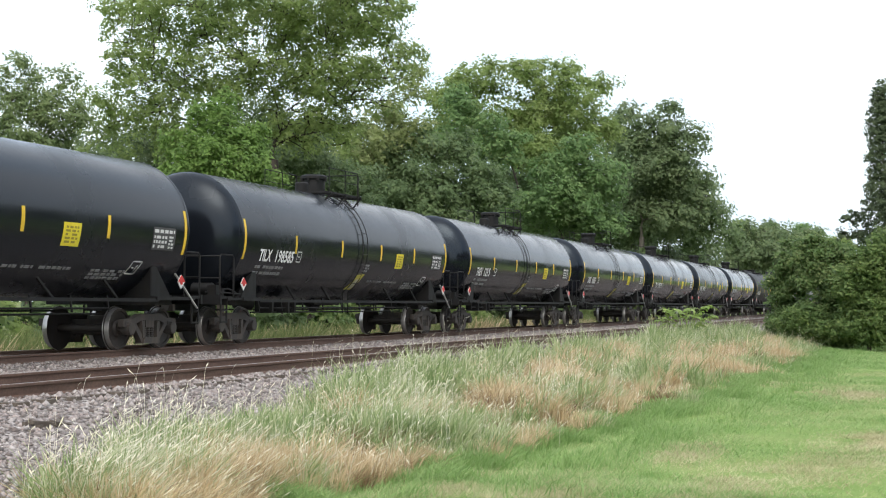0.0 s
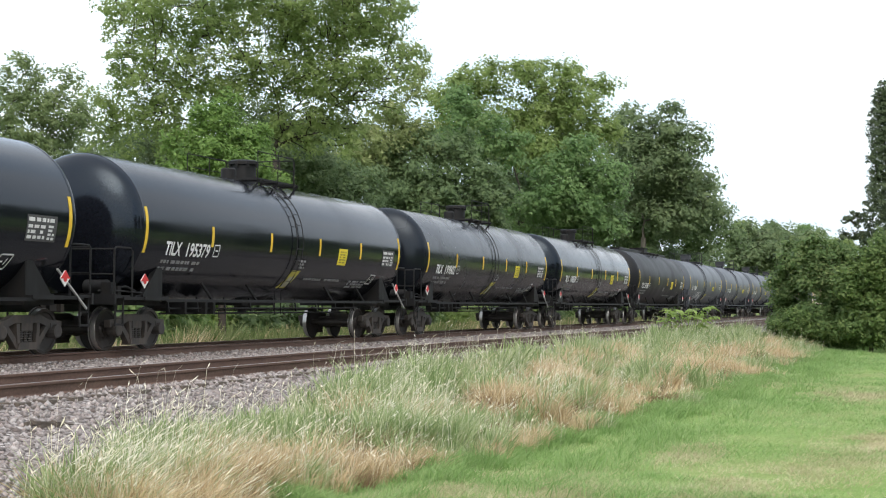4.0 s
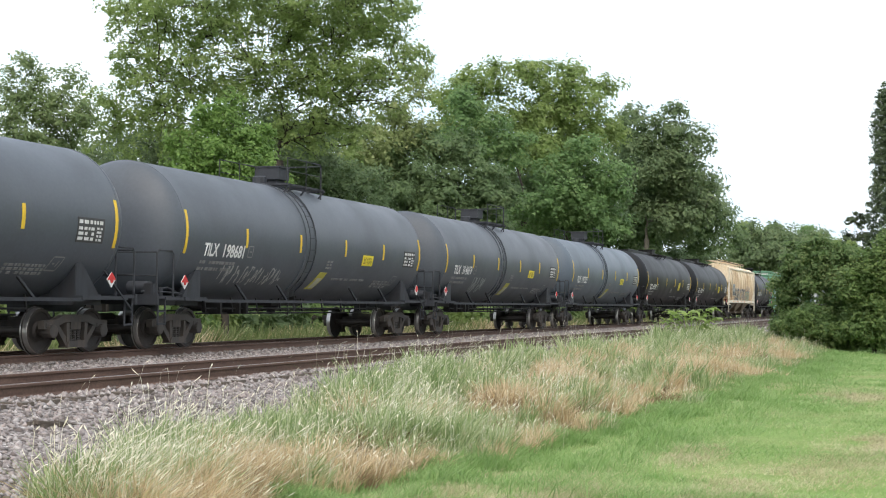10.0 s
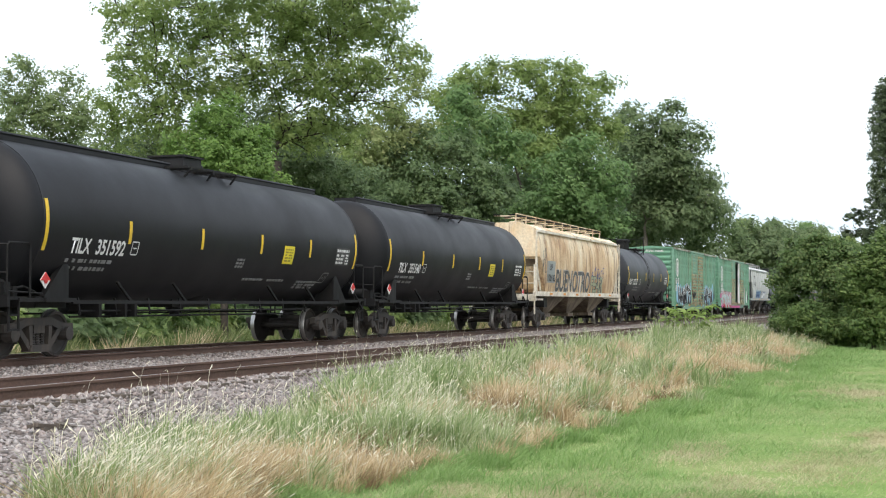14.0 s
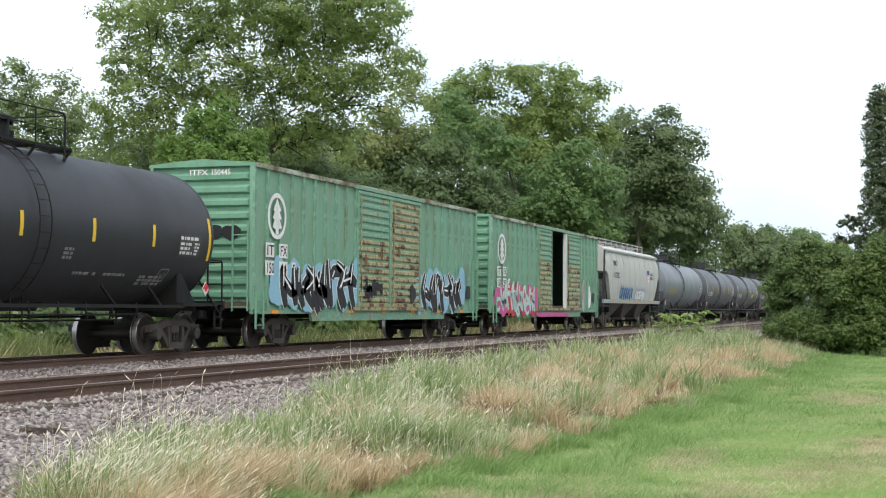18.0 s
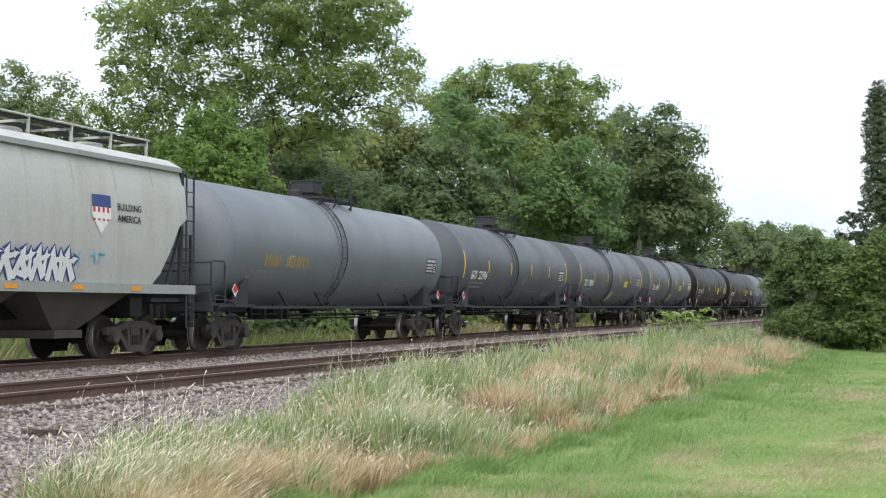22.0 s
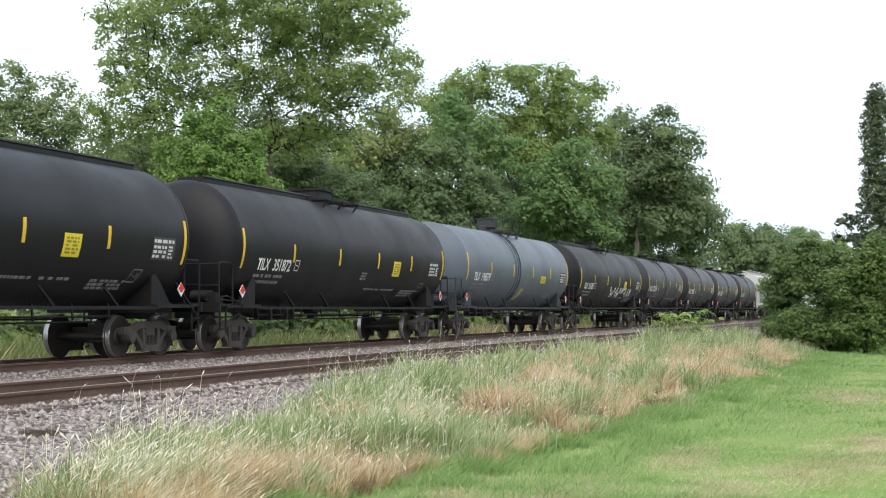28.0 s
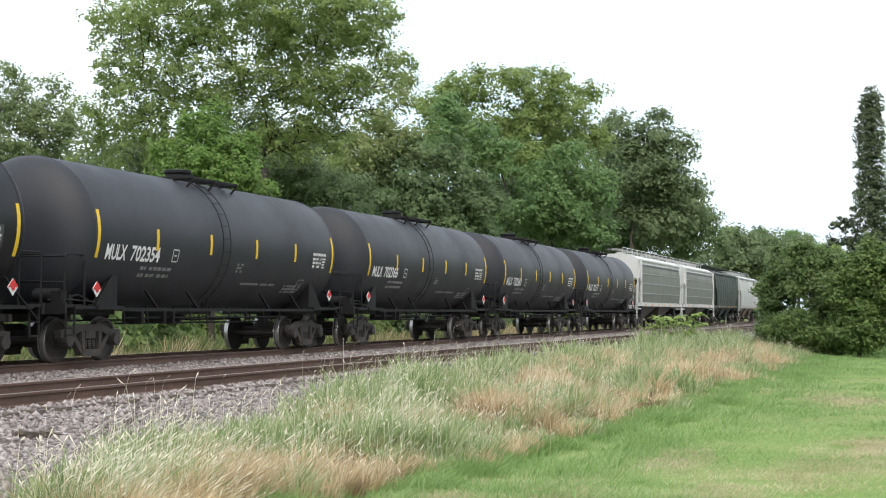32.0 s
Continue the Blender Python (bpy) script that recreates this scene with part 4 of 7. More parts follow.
    tree("dense dark tree filling the wood", 162.2, 30.3, [(-0.5, 2.4, 18.3, 3.9, 4.5), (0.4, -2.0, 16.3, 3.9, 4.2), (0.9, -5.1, 13.7, 2.6, 3.2), (0.1, -0.7, 11.8, 5.8, 3.2), (1.0, -5.7, 11.8, 3.2, 2.9)],
         2.60, 3.80, 0.38, "leaf_dark", 1.19, 0.30, bark="bark", seed=43)
    tree("rounded grey-green tree at the wood's end", 213.6, 24.9, [(-0.3, 2.2, 12.6, 2.4, 2.8), (0.1, -0.5, 12.8, 3.0, 2.4), (0.4, -4.1, 12.6, 3.2, 2.2), (0.8, -8.1, 11.7, 3.2, 2.0), (-0.1, 0.7, 9.3, 4.7, 3.3), (0.6, -5.7, 9.2, 5.6, 2.8)],
         2.20, 2.80, 0.49, "leaf_elm", 1.55, 0.30, bark="bark", seed=31)
    tree("tall leafy green shrub at the edge of the lawn", 59.8, 5.4, [(-0.0, 0.4, 2.4, 0.7, 1.2), (0.0, -0.2, 3.2, 0.9, 1.4), (-0.0, 0.0, 1.1, 1.1, 0.8)],
         0.43, 4.80, 0.12, "leaf_hedge", 0.34, 0.08, bark="bark", seed=101, name="shrub", category="shrub", fork=0.2)
    tree("tall leafy green shrub at the edge of the lawn", 57.9, 3.9, [(-0.0, 0.5, 3.4, 0.8, 1.3), (0.0, -0.4, 2.8, 1.1, 1.6), (-0.0, 0.1, 1.1, 1.3, 1.0)],
         0.41, 4.80, 0.12, "leaf_hedge", 0.34, 0.08, bark="bark", seed=102, name="shrub", category="shrub", fork=0.2)
    tree("tall leafy green shrub at the edge of the lawn", 56.0, 2.2, [(-0.0, 0.3, 2.5, 1.1, 1.5), (0.0, -0.5, 2.7, 1.1, 2.0), (-0.0, 0.1, 1.0, 1.3, 0.9)],
         0.40, 4.80, 0.12, "leaf_shrub", 0.34, 0.08, bark="bark", seed=103, name="shrub", category="shrub", fork=0.2)
    tree("low leafy shrub before the taller ones", 56.8, 4.5, [(-0.1, 0.6, 1.1, 0.8, 0.6), (0.1, -1.0, 0.8, 1.3, 0.7)],
         0.31, 2.60, 0.12, "leaf_shrub", 0.34, 0.05, bark="bark", seed=107, name="shrub", category="shrub", fork=0.2)
    clump("distant tree along the railway", 300.0, 36.0, [(0.0, 1.3, 16.3, 4.2, 2.1, 3.3, 0.67), (0.0, -1.6, 14.5, 4.6, 2.3, 3.0, 0.69), (0.0, 0.1, 10.4, 5.8, 2.9, 3.5, 1.00), (0.0, 0.1, 6.4, 5.8, 2.9, 3.5, 1.00)],
         604, 22, 0.60, "leaf_mid", 1.30, 0.40, fork=0.30, seed=20, twigs=3)
    clump("distant tree along the railway", 340.0, 33.6, [(-0.0, 1.5, 18.4, 5.2, 2.6, 3.4, 0.69), (-0.0, -1.7, 16.0, 6.5, 3.3, 3.4, 0.87), (-0.0, -0.4, 10.8, 6.5, 3.3, 3.9, 1.00), (-0.0, 0.9, 6.2, 6.5, 3.3, 3.9, 1.00)],
         639, 22, 0.68, "leaf_dark", 1.47, 0.40, fork=0.30, seed=21, twigs=3)
    clump("distant tree along the railway", 380.0, 29.8, [(-0.0, 1.6, 19.1, 5.2, 2.6, 3.8, 0.62), (0.0, -2.0, 17.6, 5.2, 2.6, 3.5, 0.58), (-0.0, 0.2, 11.8, 7.3, 3.6, 4.4, 1.00)],
         394, 22, 0.75, "leaf_pale", 1.63, 0.40, fork=0.30, seed=22, twigs=3)
    clump("distant tree along the railway", 420.0, 25.2, [(0.0, 2.0, 17.6, 4.8, 2.4, 3.8, 0.69), (0.0, -1.4, 17.5, 6.4, 3.2, 4.1, 1.00)],
         210, 22, 0.83, "leaf_mid", 1.79, 0.40, fork=0.30, seed=23, twigs=3)
    clump("tall dark columnar cedar at the lawn's edge", 61.0, 1.7, [(0.0, 0.2, 8.4, 0.8, 0.7, 2.1, 0.81), (0.0, 0.1, 10.2, 0.6, 0.5, 0.9, 0.24), (0.0, -0.0, 5.9, 1.1, 1.0, 1.8, 1.00), (0.0, -0.1, 3.8, 1.4, 1.2, 1.4, 0.90)],
         2132, 22, 0.09, "cedar", 0.17, 0.14, fork=0.60, seed=104, twigs=14, category="cedar")
    clump("small dark sumac with open twigs", 62.0, 3.0, [(-0.0, 0.1, 5.4, 0.5, 0.5, 0.4, 0.56), (-0.0, 0.5, 4.7, 0.4, 0.4, 0.4, 0.46), (-0.0, -0.3, 4.6, 0.6, 0.5, 0.6, 1.00)],
         100, 22, 0.12, "cedar", 0.19, 0.05, fork=0.50, seed=105, twigs=14, name="sumac_shrub", category="shrub")
    bank = [(0, 0, 1.3, 2.4, 1.1, 1.5, 1), (2.2, 0.3, 1.0, 2.0, 1.0, 1.3, 0.8), (0.5, 1.2, 2.6, 2.6, 0.8, 1.2, 0.7)]
    rs = random.Random(90)
    for i in range(27):
        k = rs.uniform(0.8, 1.15)
        clump("leafy undergrowth bush along the far bank", 13.0 + 5.2 * i, rs.uniform(25.7, 27.4), [(a, b, c * k, rx, ry, rz * k, w) for a, b, c, rx, ry, rz, w in bank],
              150, 20, 0.22 + 0.004 * i, ("leaf_shrub", "leaf_mid", "leaf_dark")[i % 3], 0.5, 0.06, fork=0.15, seed=900 + i, name="bush", category="bush", twigs=2)
    # understorey that closes the wood below the crowns
    for i in range(15):
        d = 48 + 11.0 * i
        h = 0.108 * d
        clump("dark understorey tree deep in the wood", d, 38.5 + rs.uniform(-1.5, 1.5), [(rs.uniform(-3, 3), rs.uniform(-2, 2), h * f, 3.2 + 0.02 * d, 2.4, h * 0.24, 1) for f in (0.25, 0.5, 0.74)],
              int(260 + 1.2 * d), 20, 0.16 + 0.0015 * d, "leaf_dark", 0.75 + 0.002 * d, 0.16, fork=0.3, seed=950 + i, twigs=3)
    for i in range(10):
        d = 150 + 17.0 * i
        h = 0.056 * d
        clump("dark leafy tree low beside the railway", d, 28.5 + rs.uniform(-1, 1), [(rs.uniform(-4, 4), rs.uniform(-1, 1), h * f, 4.5, 1.8, h * 0.24, 1) for f in (0.25, 0.5, 0.74)],
              300, 20, 0.2 + 0.001 * d, "leaf_elm" if i % 2 else "leaf_dark", 0.9, 0.16, fork=0.3, seed=980 + i, twigs=3)
    round_crown = [(0, 0, 5.0, 4.6, 3.8, 3.4, 1), (1.0, 0, 8.6, 3.8, 3.2, 3.2, 0.8), (-2, 0.4, 7.2, 3.4, 3.0, 3.0, 0.7)]
    for i in range(16):
        clump("full round tree on the far side of the lawn", 16.0 + 11.0 * i + 0.28 * i * i, (-13, -15, -12, -14)[i % 4], round_crown, 230, 10, 1.0, "leaf_dark", 0.90, 0.28, fork=0.30, seed=120 + i, twigs=3)


build_trees()


def leaf_frond(weed, base, out, up, n, size, rs):
    """An arching stalk with pairs of broad pointed leaflets."""
    base, out = Vector(base), Vector(out)
    side = Vector((-out.y, out.x, 0)).normalized()
    pts = [base + out * (i / n) + Vector((0, 0, up * math.sin(1.9 * i / n))) for i in range(n + 1)]
    frond = part("frond", Geo().tube(pts, 0.012, 4, 0.004).mesh("frond", M["leaf_weed"]), weed)
    for i in range(1, n + 1):
        for sgn in ((-1, 1) if i < n else (0,)):
            d = (side * sgn + out.normalized() * 0.5 + Vector((0, 0, rs.uniform(-0.35, 0.25)))).normalized()
            w = d.cross(Vector((rs.uniform(-0.3, 0.3), rs.uniform(-0.3, 0.3), 1))).normalized()
            ln = size * rs.uniform(0.7, 1.15)
            p = pts[i]
            g = Geo().raw([p, p + d * ln * 0.35 + w * ln * 0.24, p + d * ln * 0.75 + w * ln * 0.15, p + d * ln - Vector((0, 0, 0.2 * ln)), p + d * ln * 0.75 - w * ln * 0.15, p + d * ln * 0.35 - w * ln * 0.24], [(0, 1, 5), (1, 2, 4, 5), (2, 3, 4)])
            part("leaflet", g.mesh("leaflet", M["leaf_weed"]), frond)


def broad_weed(x, y):
    """A spreading weed of large leaves above the grass."""
    rs = random.Random(106)
    ob = thing("weed", "leafy bright green weed standing above the grass", "weed", pose(x, y, ground_z(y) - 0.03), "weeds beside the track")
    g = Geo()
    for i in range(6):
        a = 1.05 * i + rs.uniform(-0.2, 0.2)
        g.tube([(0, 0, 0), (0.1 * math.cos(a), 0.15 * math.sin(a), 0.6), (0.25 * math.cos(a), 0.4 * math.sin(a), 1.1 + rs.uniform(0, 0.35))], 0.018, 5, 0.01)
    part("stalk", g.mesh("stalk", M["leaf_weed"]), ob)
    for i in range(15):
        a = 6.2832 * i / 15 + rs.uniform(-0.2, 0.2)
        ln = rs.uniform(0.45, 0.85)
        leaf_frond(ob, (0.2 * math.cos(a), 0.35 * math.sin(a), rs.uniform(0.75, 1.3)), (ln * 0.7 * math.cos(a), ln * math.sin(a), 0), rs.uniform(0.15, 0.4), 5, 0.36, rs)


broad_weed(50.5, 8.15)

# ---- the train: parts shared by all cars ----
CACHE = {}


def shared(key, mat, make, smooth=False):
    """One mesh for each shape and material."""
    if (key, mat) not in CACHE:
        g = Geo()
        make(g)
        CACHE[key, mat] = g.mesh(key, M[mat], smooth)
    return CACHE[key, mat]


TR, TZ, HEAD = 1.60, 2.54, 0.66  # the tanks' radius, height of the axis, depth of the dished ends


def wheelset_mesh():
    if "wheelset" not in CACHE:
        g = Geo()
        for s in (-1, 1):
            prof = [(s * 0.685, 0.485), (s * 0.712, 0.485), (s * 0.722, 0.458), (s * 0.81, 0.452), (s * 0.825, 0.445), (s * 0.825, 0.385), (s * 0.80, 0.372), (s * 0.765, 0.19), (s * 0.815, 0.15), (s * 0.815, 0.06)]
            g.lathe([(s * 0.69, 0.06)] + prof, 28, "y")
        g.lathe([(-1.08, 0.075), (-0.8, 0.085), (0.8, 0.085), (1.08, 0.075)], 12, "y")
        me = g.mesh("wheelset", M["wheel"], True)
        me.materials.append(M["tread"])
        for p in me.polygons:
            r = math.hypot(p.center.x, p.center.z)
            if r > 0.44 and abs(p.normal.y) < 0.5:
                p.material_index = 1
        CACHE["wheelset"] = me
    return CACHE["wheelset"]


def side_frame(g):
    """Cast side frame with two openings, axle boxes and a spring nest gap."""
    y0, y1 = -0.07, 0.07
    top = [(-1.12, 0.50), (-1.12, 0.66), (-0.72, 0.68), (-0.42, 0.78), (0.42, 0.78), (0.72, 0.68), (1.12, 0.66), (1.12, 0.50), (0.72, 0.52), (0.40, 0.63), (-0.40, 0.63), (-0.72, 0.52)]
    g.prism(top, y0, y1)
    for s in (-1, 1):
        g.prism([(s * 0.72, 0.54), (s * 0.60, 0.57), (s * 0.26, 0.24), (s * 0.34, 0.14)], y0, y1)
        g.prism([(s * 0.38, 0.62), (s * 0.27, 0.62), (s * 0.25, 0.24), (s * 0.34, 0.24)], y0 - 0.02, y1 + 0.02)
        g.lathe([(-0.16, 0.10), (-0.15, 0.135), (0.07, 0.135), (0.07, 0.10)], 14, "y", (s * 0.889, 0, 0.457))
        g.box((s * 0.889, 0, 0.57), (0.30, 0.16, 0.09))
    g.prism([(-0.36, 0.12), (0.36, 0.12), (0.30, 0.26), (-0.30, 0.26)], y0 - 0.04, y1 + 0.04)


def spring(g):
    """One coil spring."""
    prof = [(0.25, 0.03)]
    for i in range(5):
        prof += [(0.262 + i * 0.047, 0.05), (0.275 + i * 0.047, 0.066), (0.288 + i * 0.047, 0.05)]
    g.lathe(prof + [(0.5, 0.03)], 7, "z")


def truck_bolster(g):
    g.box((0, 0, 0.56), (0.36, 2.1, 0.16))
    g.box((0, 0, 0.68), (0.5, 0.8, 0.1))
    for s in (-1, 1):
        g.bar((s * 0.38, -0.75, 0.38), (s * 0.38, 0.75, 0.38), 0.1, 0.14)
        for t in (-1, 1):
            g.box((s * 0.40, t * 0.75, 0.42), (0.07, 0.13, 0.3))


WHEELSETS = []


def add_truck(car, x):
    tk = part("truck", shared("bolster", "truck", truck_bolster), car, pose(x, 0, 0), "cast iron two-axle truck, rusty and grimy")
    for s in (-1, 1):
        part("side_frame", shared("side_frame", "truck", side_frame), tk, pose(0, s * 0.99, 0))
        for dx in (-0.15, 0.0, 0.15):
            part("spring", shared("spring", "truck", spring, True), tk, pose(dx, s * 0.99, 0))
        w = part("wheelset", wheelset_mesh(), tk, None, "steel wheelset with bright worn treads")
        w.matrix_parent_inverse = Matrix.Translation((s * 0.889, 0, 0.457))
        WHEELSETS.append(w)
    return tk


def coupler(g):
    g.box((0.28, 0, 0.86), (0.6, 0.13, 0.16))
    g.prism([(0.5, 0.72), (0.80, 0.72), (0.86, 0.80), (0.86, 0.94), (0.80, 1.0), (0.5, 1.0)], -0.15, 0.10)
    g.box((0.1, 0, 0.88), (0.12, 0.5, 0.36))


def text_mesh(body, size, mat, key, place=None, bold=0.0, width=None):
    """Lettering in the built-in font; place maps the flat letters' x, y to the surface."""
    cu = bpy.data.curves.new(key, "FONT")
    cu.body, cu.size, cu.offset, cu.resolution_u = body, size, bold, 3
    ob = bpy.data.objects.new(key, cu)
    me = bpy.data.meshes.new_from_object(ob)
    bpy.data.objects.remove(ob)
    me.name = key
    xs = [v.co.x for v in me.vertices]
    k = width / max(1e-6, max(xs) - min(xs)) if width and xs else 1.0
    for v in me.vertices:
        v.co = place(v.co.x * k, v.co.y) if place else (v.co.x * k, 0, v.co.y)
    me.materials.clear()
    me.materials.append(M[mat])
    return me


def on_tank(x, z, lift=0.008):
    """A point on the near flank of the tank at height z."""
    zz = z - TZ
    a = math.asin(max(-0.98, min(0.98, zz / TR)))
    return (x, -(TR + lift) * math.cos(a), TZ + (TR + lift) * math.sin(a))


def flank_sheet(g, x0, x1, z0, z1, skew=0.0, lift=0.008, n=5, wave=0.0):
    """A thin sheet lying on the tank's flank, arc by arc; skew shifts its top along the car."""
    a0, a1 = math.asin((z0 - TZ) / TR), math.asin((z1 - TZ) / TR)
    v = []
    for i in range(n + 1):
        a = a0 + (a1 - a0) * i / n
        dx = skew * i / n
        for rr in (TR + lift, TR - 0.01):
            v += [(x0 + dx, -rr * math.cos(a), TZ + rr * math.sin(a)), (x1 + dx, -rr * math.cos(a), TZ + rr * math.sin(a))]
    f = []
    for i in range(n):
        a, b = 4 * i, 4 * i + 4
        f += [(a, a + 1, b + 1, b), (a, b, b + 2, a + 2), (a + 1, a + 3, b + 3, b + 1)]
    g.raw(v, f + [(0, 2, 3, 1), (4 * n, 4 * n + 1, 4 * n + 3, 4 * n + 2)])


def bars_of(g, x0, x1, z0, z1, rows, rs, lift=0.012, fill=0.85):
    """Lines of writing too small to read: bars."""
    dz = (z1 - z0) / rows
    for r in range(rows):
        x = x0
        zb = z1 - dz * (r + 0.85)
        while x < x1 - 0.05:
            w = min(rs.uniform(0.06, 0.22), x1 - x)
            flank_sheet(g, x, x + w * 0.85, zb, zb + dz * 0.6, 0, lift, 1)
            x += w + 0.03
            if rs.random() > fill:
                x += 0.1


def tank_shell(half, sag):
    def make(g):
        head = [(HEAD * math.sqrt(1 - f * f), max(0.02, TR * f)) for f in (0.0, 0.2, 0.4, 0.6, 0.75, 0.86, 0.93, 0.97, 0.992, 0.999)]
        prof = [(-half - d, r) for d, r in head]
        prof += [(-half, TR), (-half * 0.5, TR), (-0.6, TR), (0.6, TR), (half * 0.5, TR), (half, TR)]
        prof += [(half + d, r) for d, r in reversed(head)]
        g.lathe(prof, 64, "x", (0, 0, TZ))
        for s in (-1, 1):
            g.lathe([(s * half - 0.035, TR - 0.01), (s * half - 0.03, TR + 0.006), (s * half + 0.03, TR + 0.006), (s * half + 0.035, TR - 0.01)], 64, "x", (0, 0, TZ))
    return make


def head_depth(y, z):
    """How far the dished head stands out at this place across it."""
    return HEAD * math.sqrt(1 - min(1, math.hypot(y, z) / TR) ** 2)


def ring_band(x, w=0.05, h=0.03):
    def make(g):
        n = 40
        v = []
        for i in range(n + 1):
            t = -0.9 + 4.94 * i / n
            v += [(x + dx, math.cos(t) * r, TZ + math.sin(t) * r) for r in (TR - 0.01, TR + h) for dx in (-w / 2, w / 2)]
        f = []
        for i in range(n):
            a, b = 4 * i, 4 * i + 4
            f += [(a + 2, a + 3, b + 3, b + 2), (a, a + 2, b + 2, b), (a + 1, b + 1, b + 3, a + 3)]
        g.raw(v, f)
    return make


def ladder_stile(g):
    """One side of the ladder, curved over the flank from below the sill to the platform."""
    r = TR + 0.07
    pts = [(-r * math.cos(radians(-52 + 125 * i / 14)), TZ + r * math.sin(radians(-52 + 125 * i / 14))) for i in range(15)]
    pts = [(pts[0][0], 0.62)] + pts
    g.tube([(0, *p) for p in pts], 0.014, 4)


def rung(g):
    g.tube([(-0.19, 0, 0), (0.19, 0, 0)], 0.010, 5)


def add_ladder(car, x, mat):
    lad = part("ladder", shared("stile", mat, ladder_stile), car, pose(x - 0.19, 0, 0))
    part("stile", shared("stile", mat, ladder_stile), lad, pose(0.38, 0, 0))
    for i in range(13):
        a = radians(-60 + 128 * i / 12)
        part("rung", shared("rung", mat, rung), lad, pose(0.19, -(TR + 0.07) * math.cos(a), TZ + (TR + 0.07) * math.sin(a)))


def manway(box):
    def make(g):
        zt = TZ + TR
        if box == "low":
            g.lathe([(zt - 0.1, 0.3), (zt + 0.16, 0.3), (zt + 0.2, 0.34), (zt + 0.26, 0.34), (zt + 0.28, 0.26)], 16, "z")
            g.box((0.5, 0, zt + 0.08), (0.26, 0.3, 0.24))
        elif box == "flat":
            g.box((0, 0, zt + 0.10), (0.95, 0.95, 0.44), None, 0.94)
            g.box((0, 0, zt + 0.33), (1.0, 1.0, 0.05))
            g.lathe([(zt - 0.08, 0.14), (zt + 0.2, 0.14), (zt + 0.24, 0.1)], 10, "z", (0.9, -0.1, 0))
        elif box is True:
            g.box((0, 0, zt + 0.06), (0.5, 0.5, 0.3))
            g.box((0.0, 0, zt + 0.36), (0.66, 0.7, 0.34))
            g.box((0.0, 0, zt + 0.54), (0.71, 0.75, 0.04))
            g.lathe([(zt - 0.08, 0.2), (zt + 0.2, 0.2), (zt + 0.24, 0.14)], 12, "z", (-0.8, 0, 0))
        else:
            r = 0.34
            g.lathe([(zt - 0.1, r), (zt + 0.44, r), (zt + 0.46, r + 0.06), (zt + 0.54, r + 0.06), (zt + 0.58, r)], 20, "z")
            for i in range(8):
                a = i * 0.785
                g.box(((r + 0.04) * math.cos(a), (r + 0.04) * math.sin(a), zt + 0.46), (0.06, 0.06, 0.13))
            g.lathe([(zt - 0.08, 0.2), (zt + 0.26, 0.2), (zt + 0.3, 0.16)], 12, "z", (-0.85, 0, 0))
            g.lathe([(zt - 0.08, 0.1), (zt + 0.34, 0.1), (zt + 0.36, 0.06)], 10, "z", (0.72, 0.1, 0))
    return make


def platform(g):
    zt = TZ + TR
    for s in (-1, 1):
        for i in range(4):
            g.bar((-1.15, s * (0.62 + i * 0.12), zt - 0.02), (1.25, s * (0.62 + i * 0.12), zt - 0.02), 0.04, 0.05)
        for x in (-1.1, 0, 1.2):
            g.bar((x, s * 0.5, zt - 0.06), (x, s * 1.05, zt - 0.06), 0.06)
            g.bar((x, s * 1.02, zt - 0.06), (x, s * 0.8, zt - 0.32), 0.04)
    for x in (-1.15, 1.25):
        g.bar((x, -1.0, zt - 0.02), (x, 1.0, zt - 0.02), 0.06)


def platform_rail(g):
    zt = TZ + TR
    for s in (-1, 1):
        y = s * 1.02
        g.tube([(1.0, y, zt - 0.3), (1.0, y, zt + 0.60), (0.93, y, zt + 0.68), (0.5, y, zt + 0.68)], 0.024, 5)
        g.tube([(0.5, y, zt + 0.68), (-1.2, y, zt + 0.68)], 0.014, 5)
        g.tube([(1.0, y, zt + 0.34), (-1.2, y, zt + 0.34)], 0.010, 5)
        for x in (0.0, -1.2):
            g.tube([(x, y, zt - 0.05), (x, y, zt + 0.68)], 0.014, 5)
    g.tube([(1.0, -1.02, zt + 0.64), (1.0, 1.02, zt + 0.64)], 0.016, 5)


def side_sill(half):
    """The long rail and pipe along the foot of the tank."""
    def make(g):
        n = half - 1.1
        g.raw([(x, y, z) for x in (-n, n) for y, z in ((-0.05, 0.965), (0.05, 0.965), (0.05, 0.995), (-0.03, 0.995), (-0.03, 0.925), (-0.05, 0.925))],
              [(0, 1, 2, 3, 4, 5), (11, 10, 9, 8, 7, 6)] + [(i, i + 6, (i + 1) % 6 + 6, (i + 1) % 6) for i in range(6)])
    return make


def strut(side):
    def make(g):
        g.bar((0.40, side * 1.45, 0.98), (0, side * 1.36, 1.38), 0.06, 0.045)
    return make


def saddle(g):
    """Bolster saddle plate that carries the tank's end."""
    for s in (-1, 1):
        g.prism([(-0.30, 0.98), (0.5, 0.98), (0.5, 1.66), (0.44, 1.72), (0.32, 1.72), (-0.30, 1.08)], s * 1.30 - 0.06, s * 1.30 + 0.06)
        g.box((0.5, s * 1.05, 1.42), (0.04, 0.6, 0.86))
        g.box((0.02, s * 1.42, 1.0), (1.0, 0.22, 0.08))
    g.box((0, 0, 0.96), (1.0, 2.6, 0.22))
    g.box((0.3, 0, 1.3), (0.06, 2.4, 0.7))


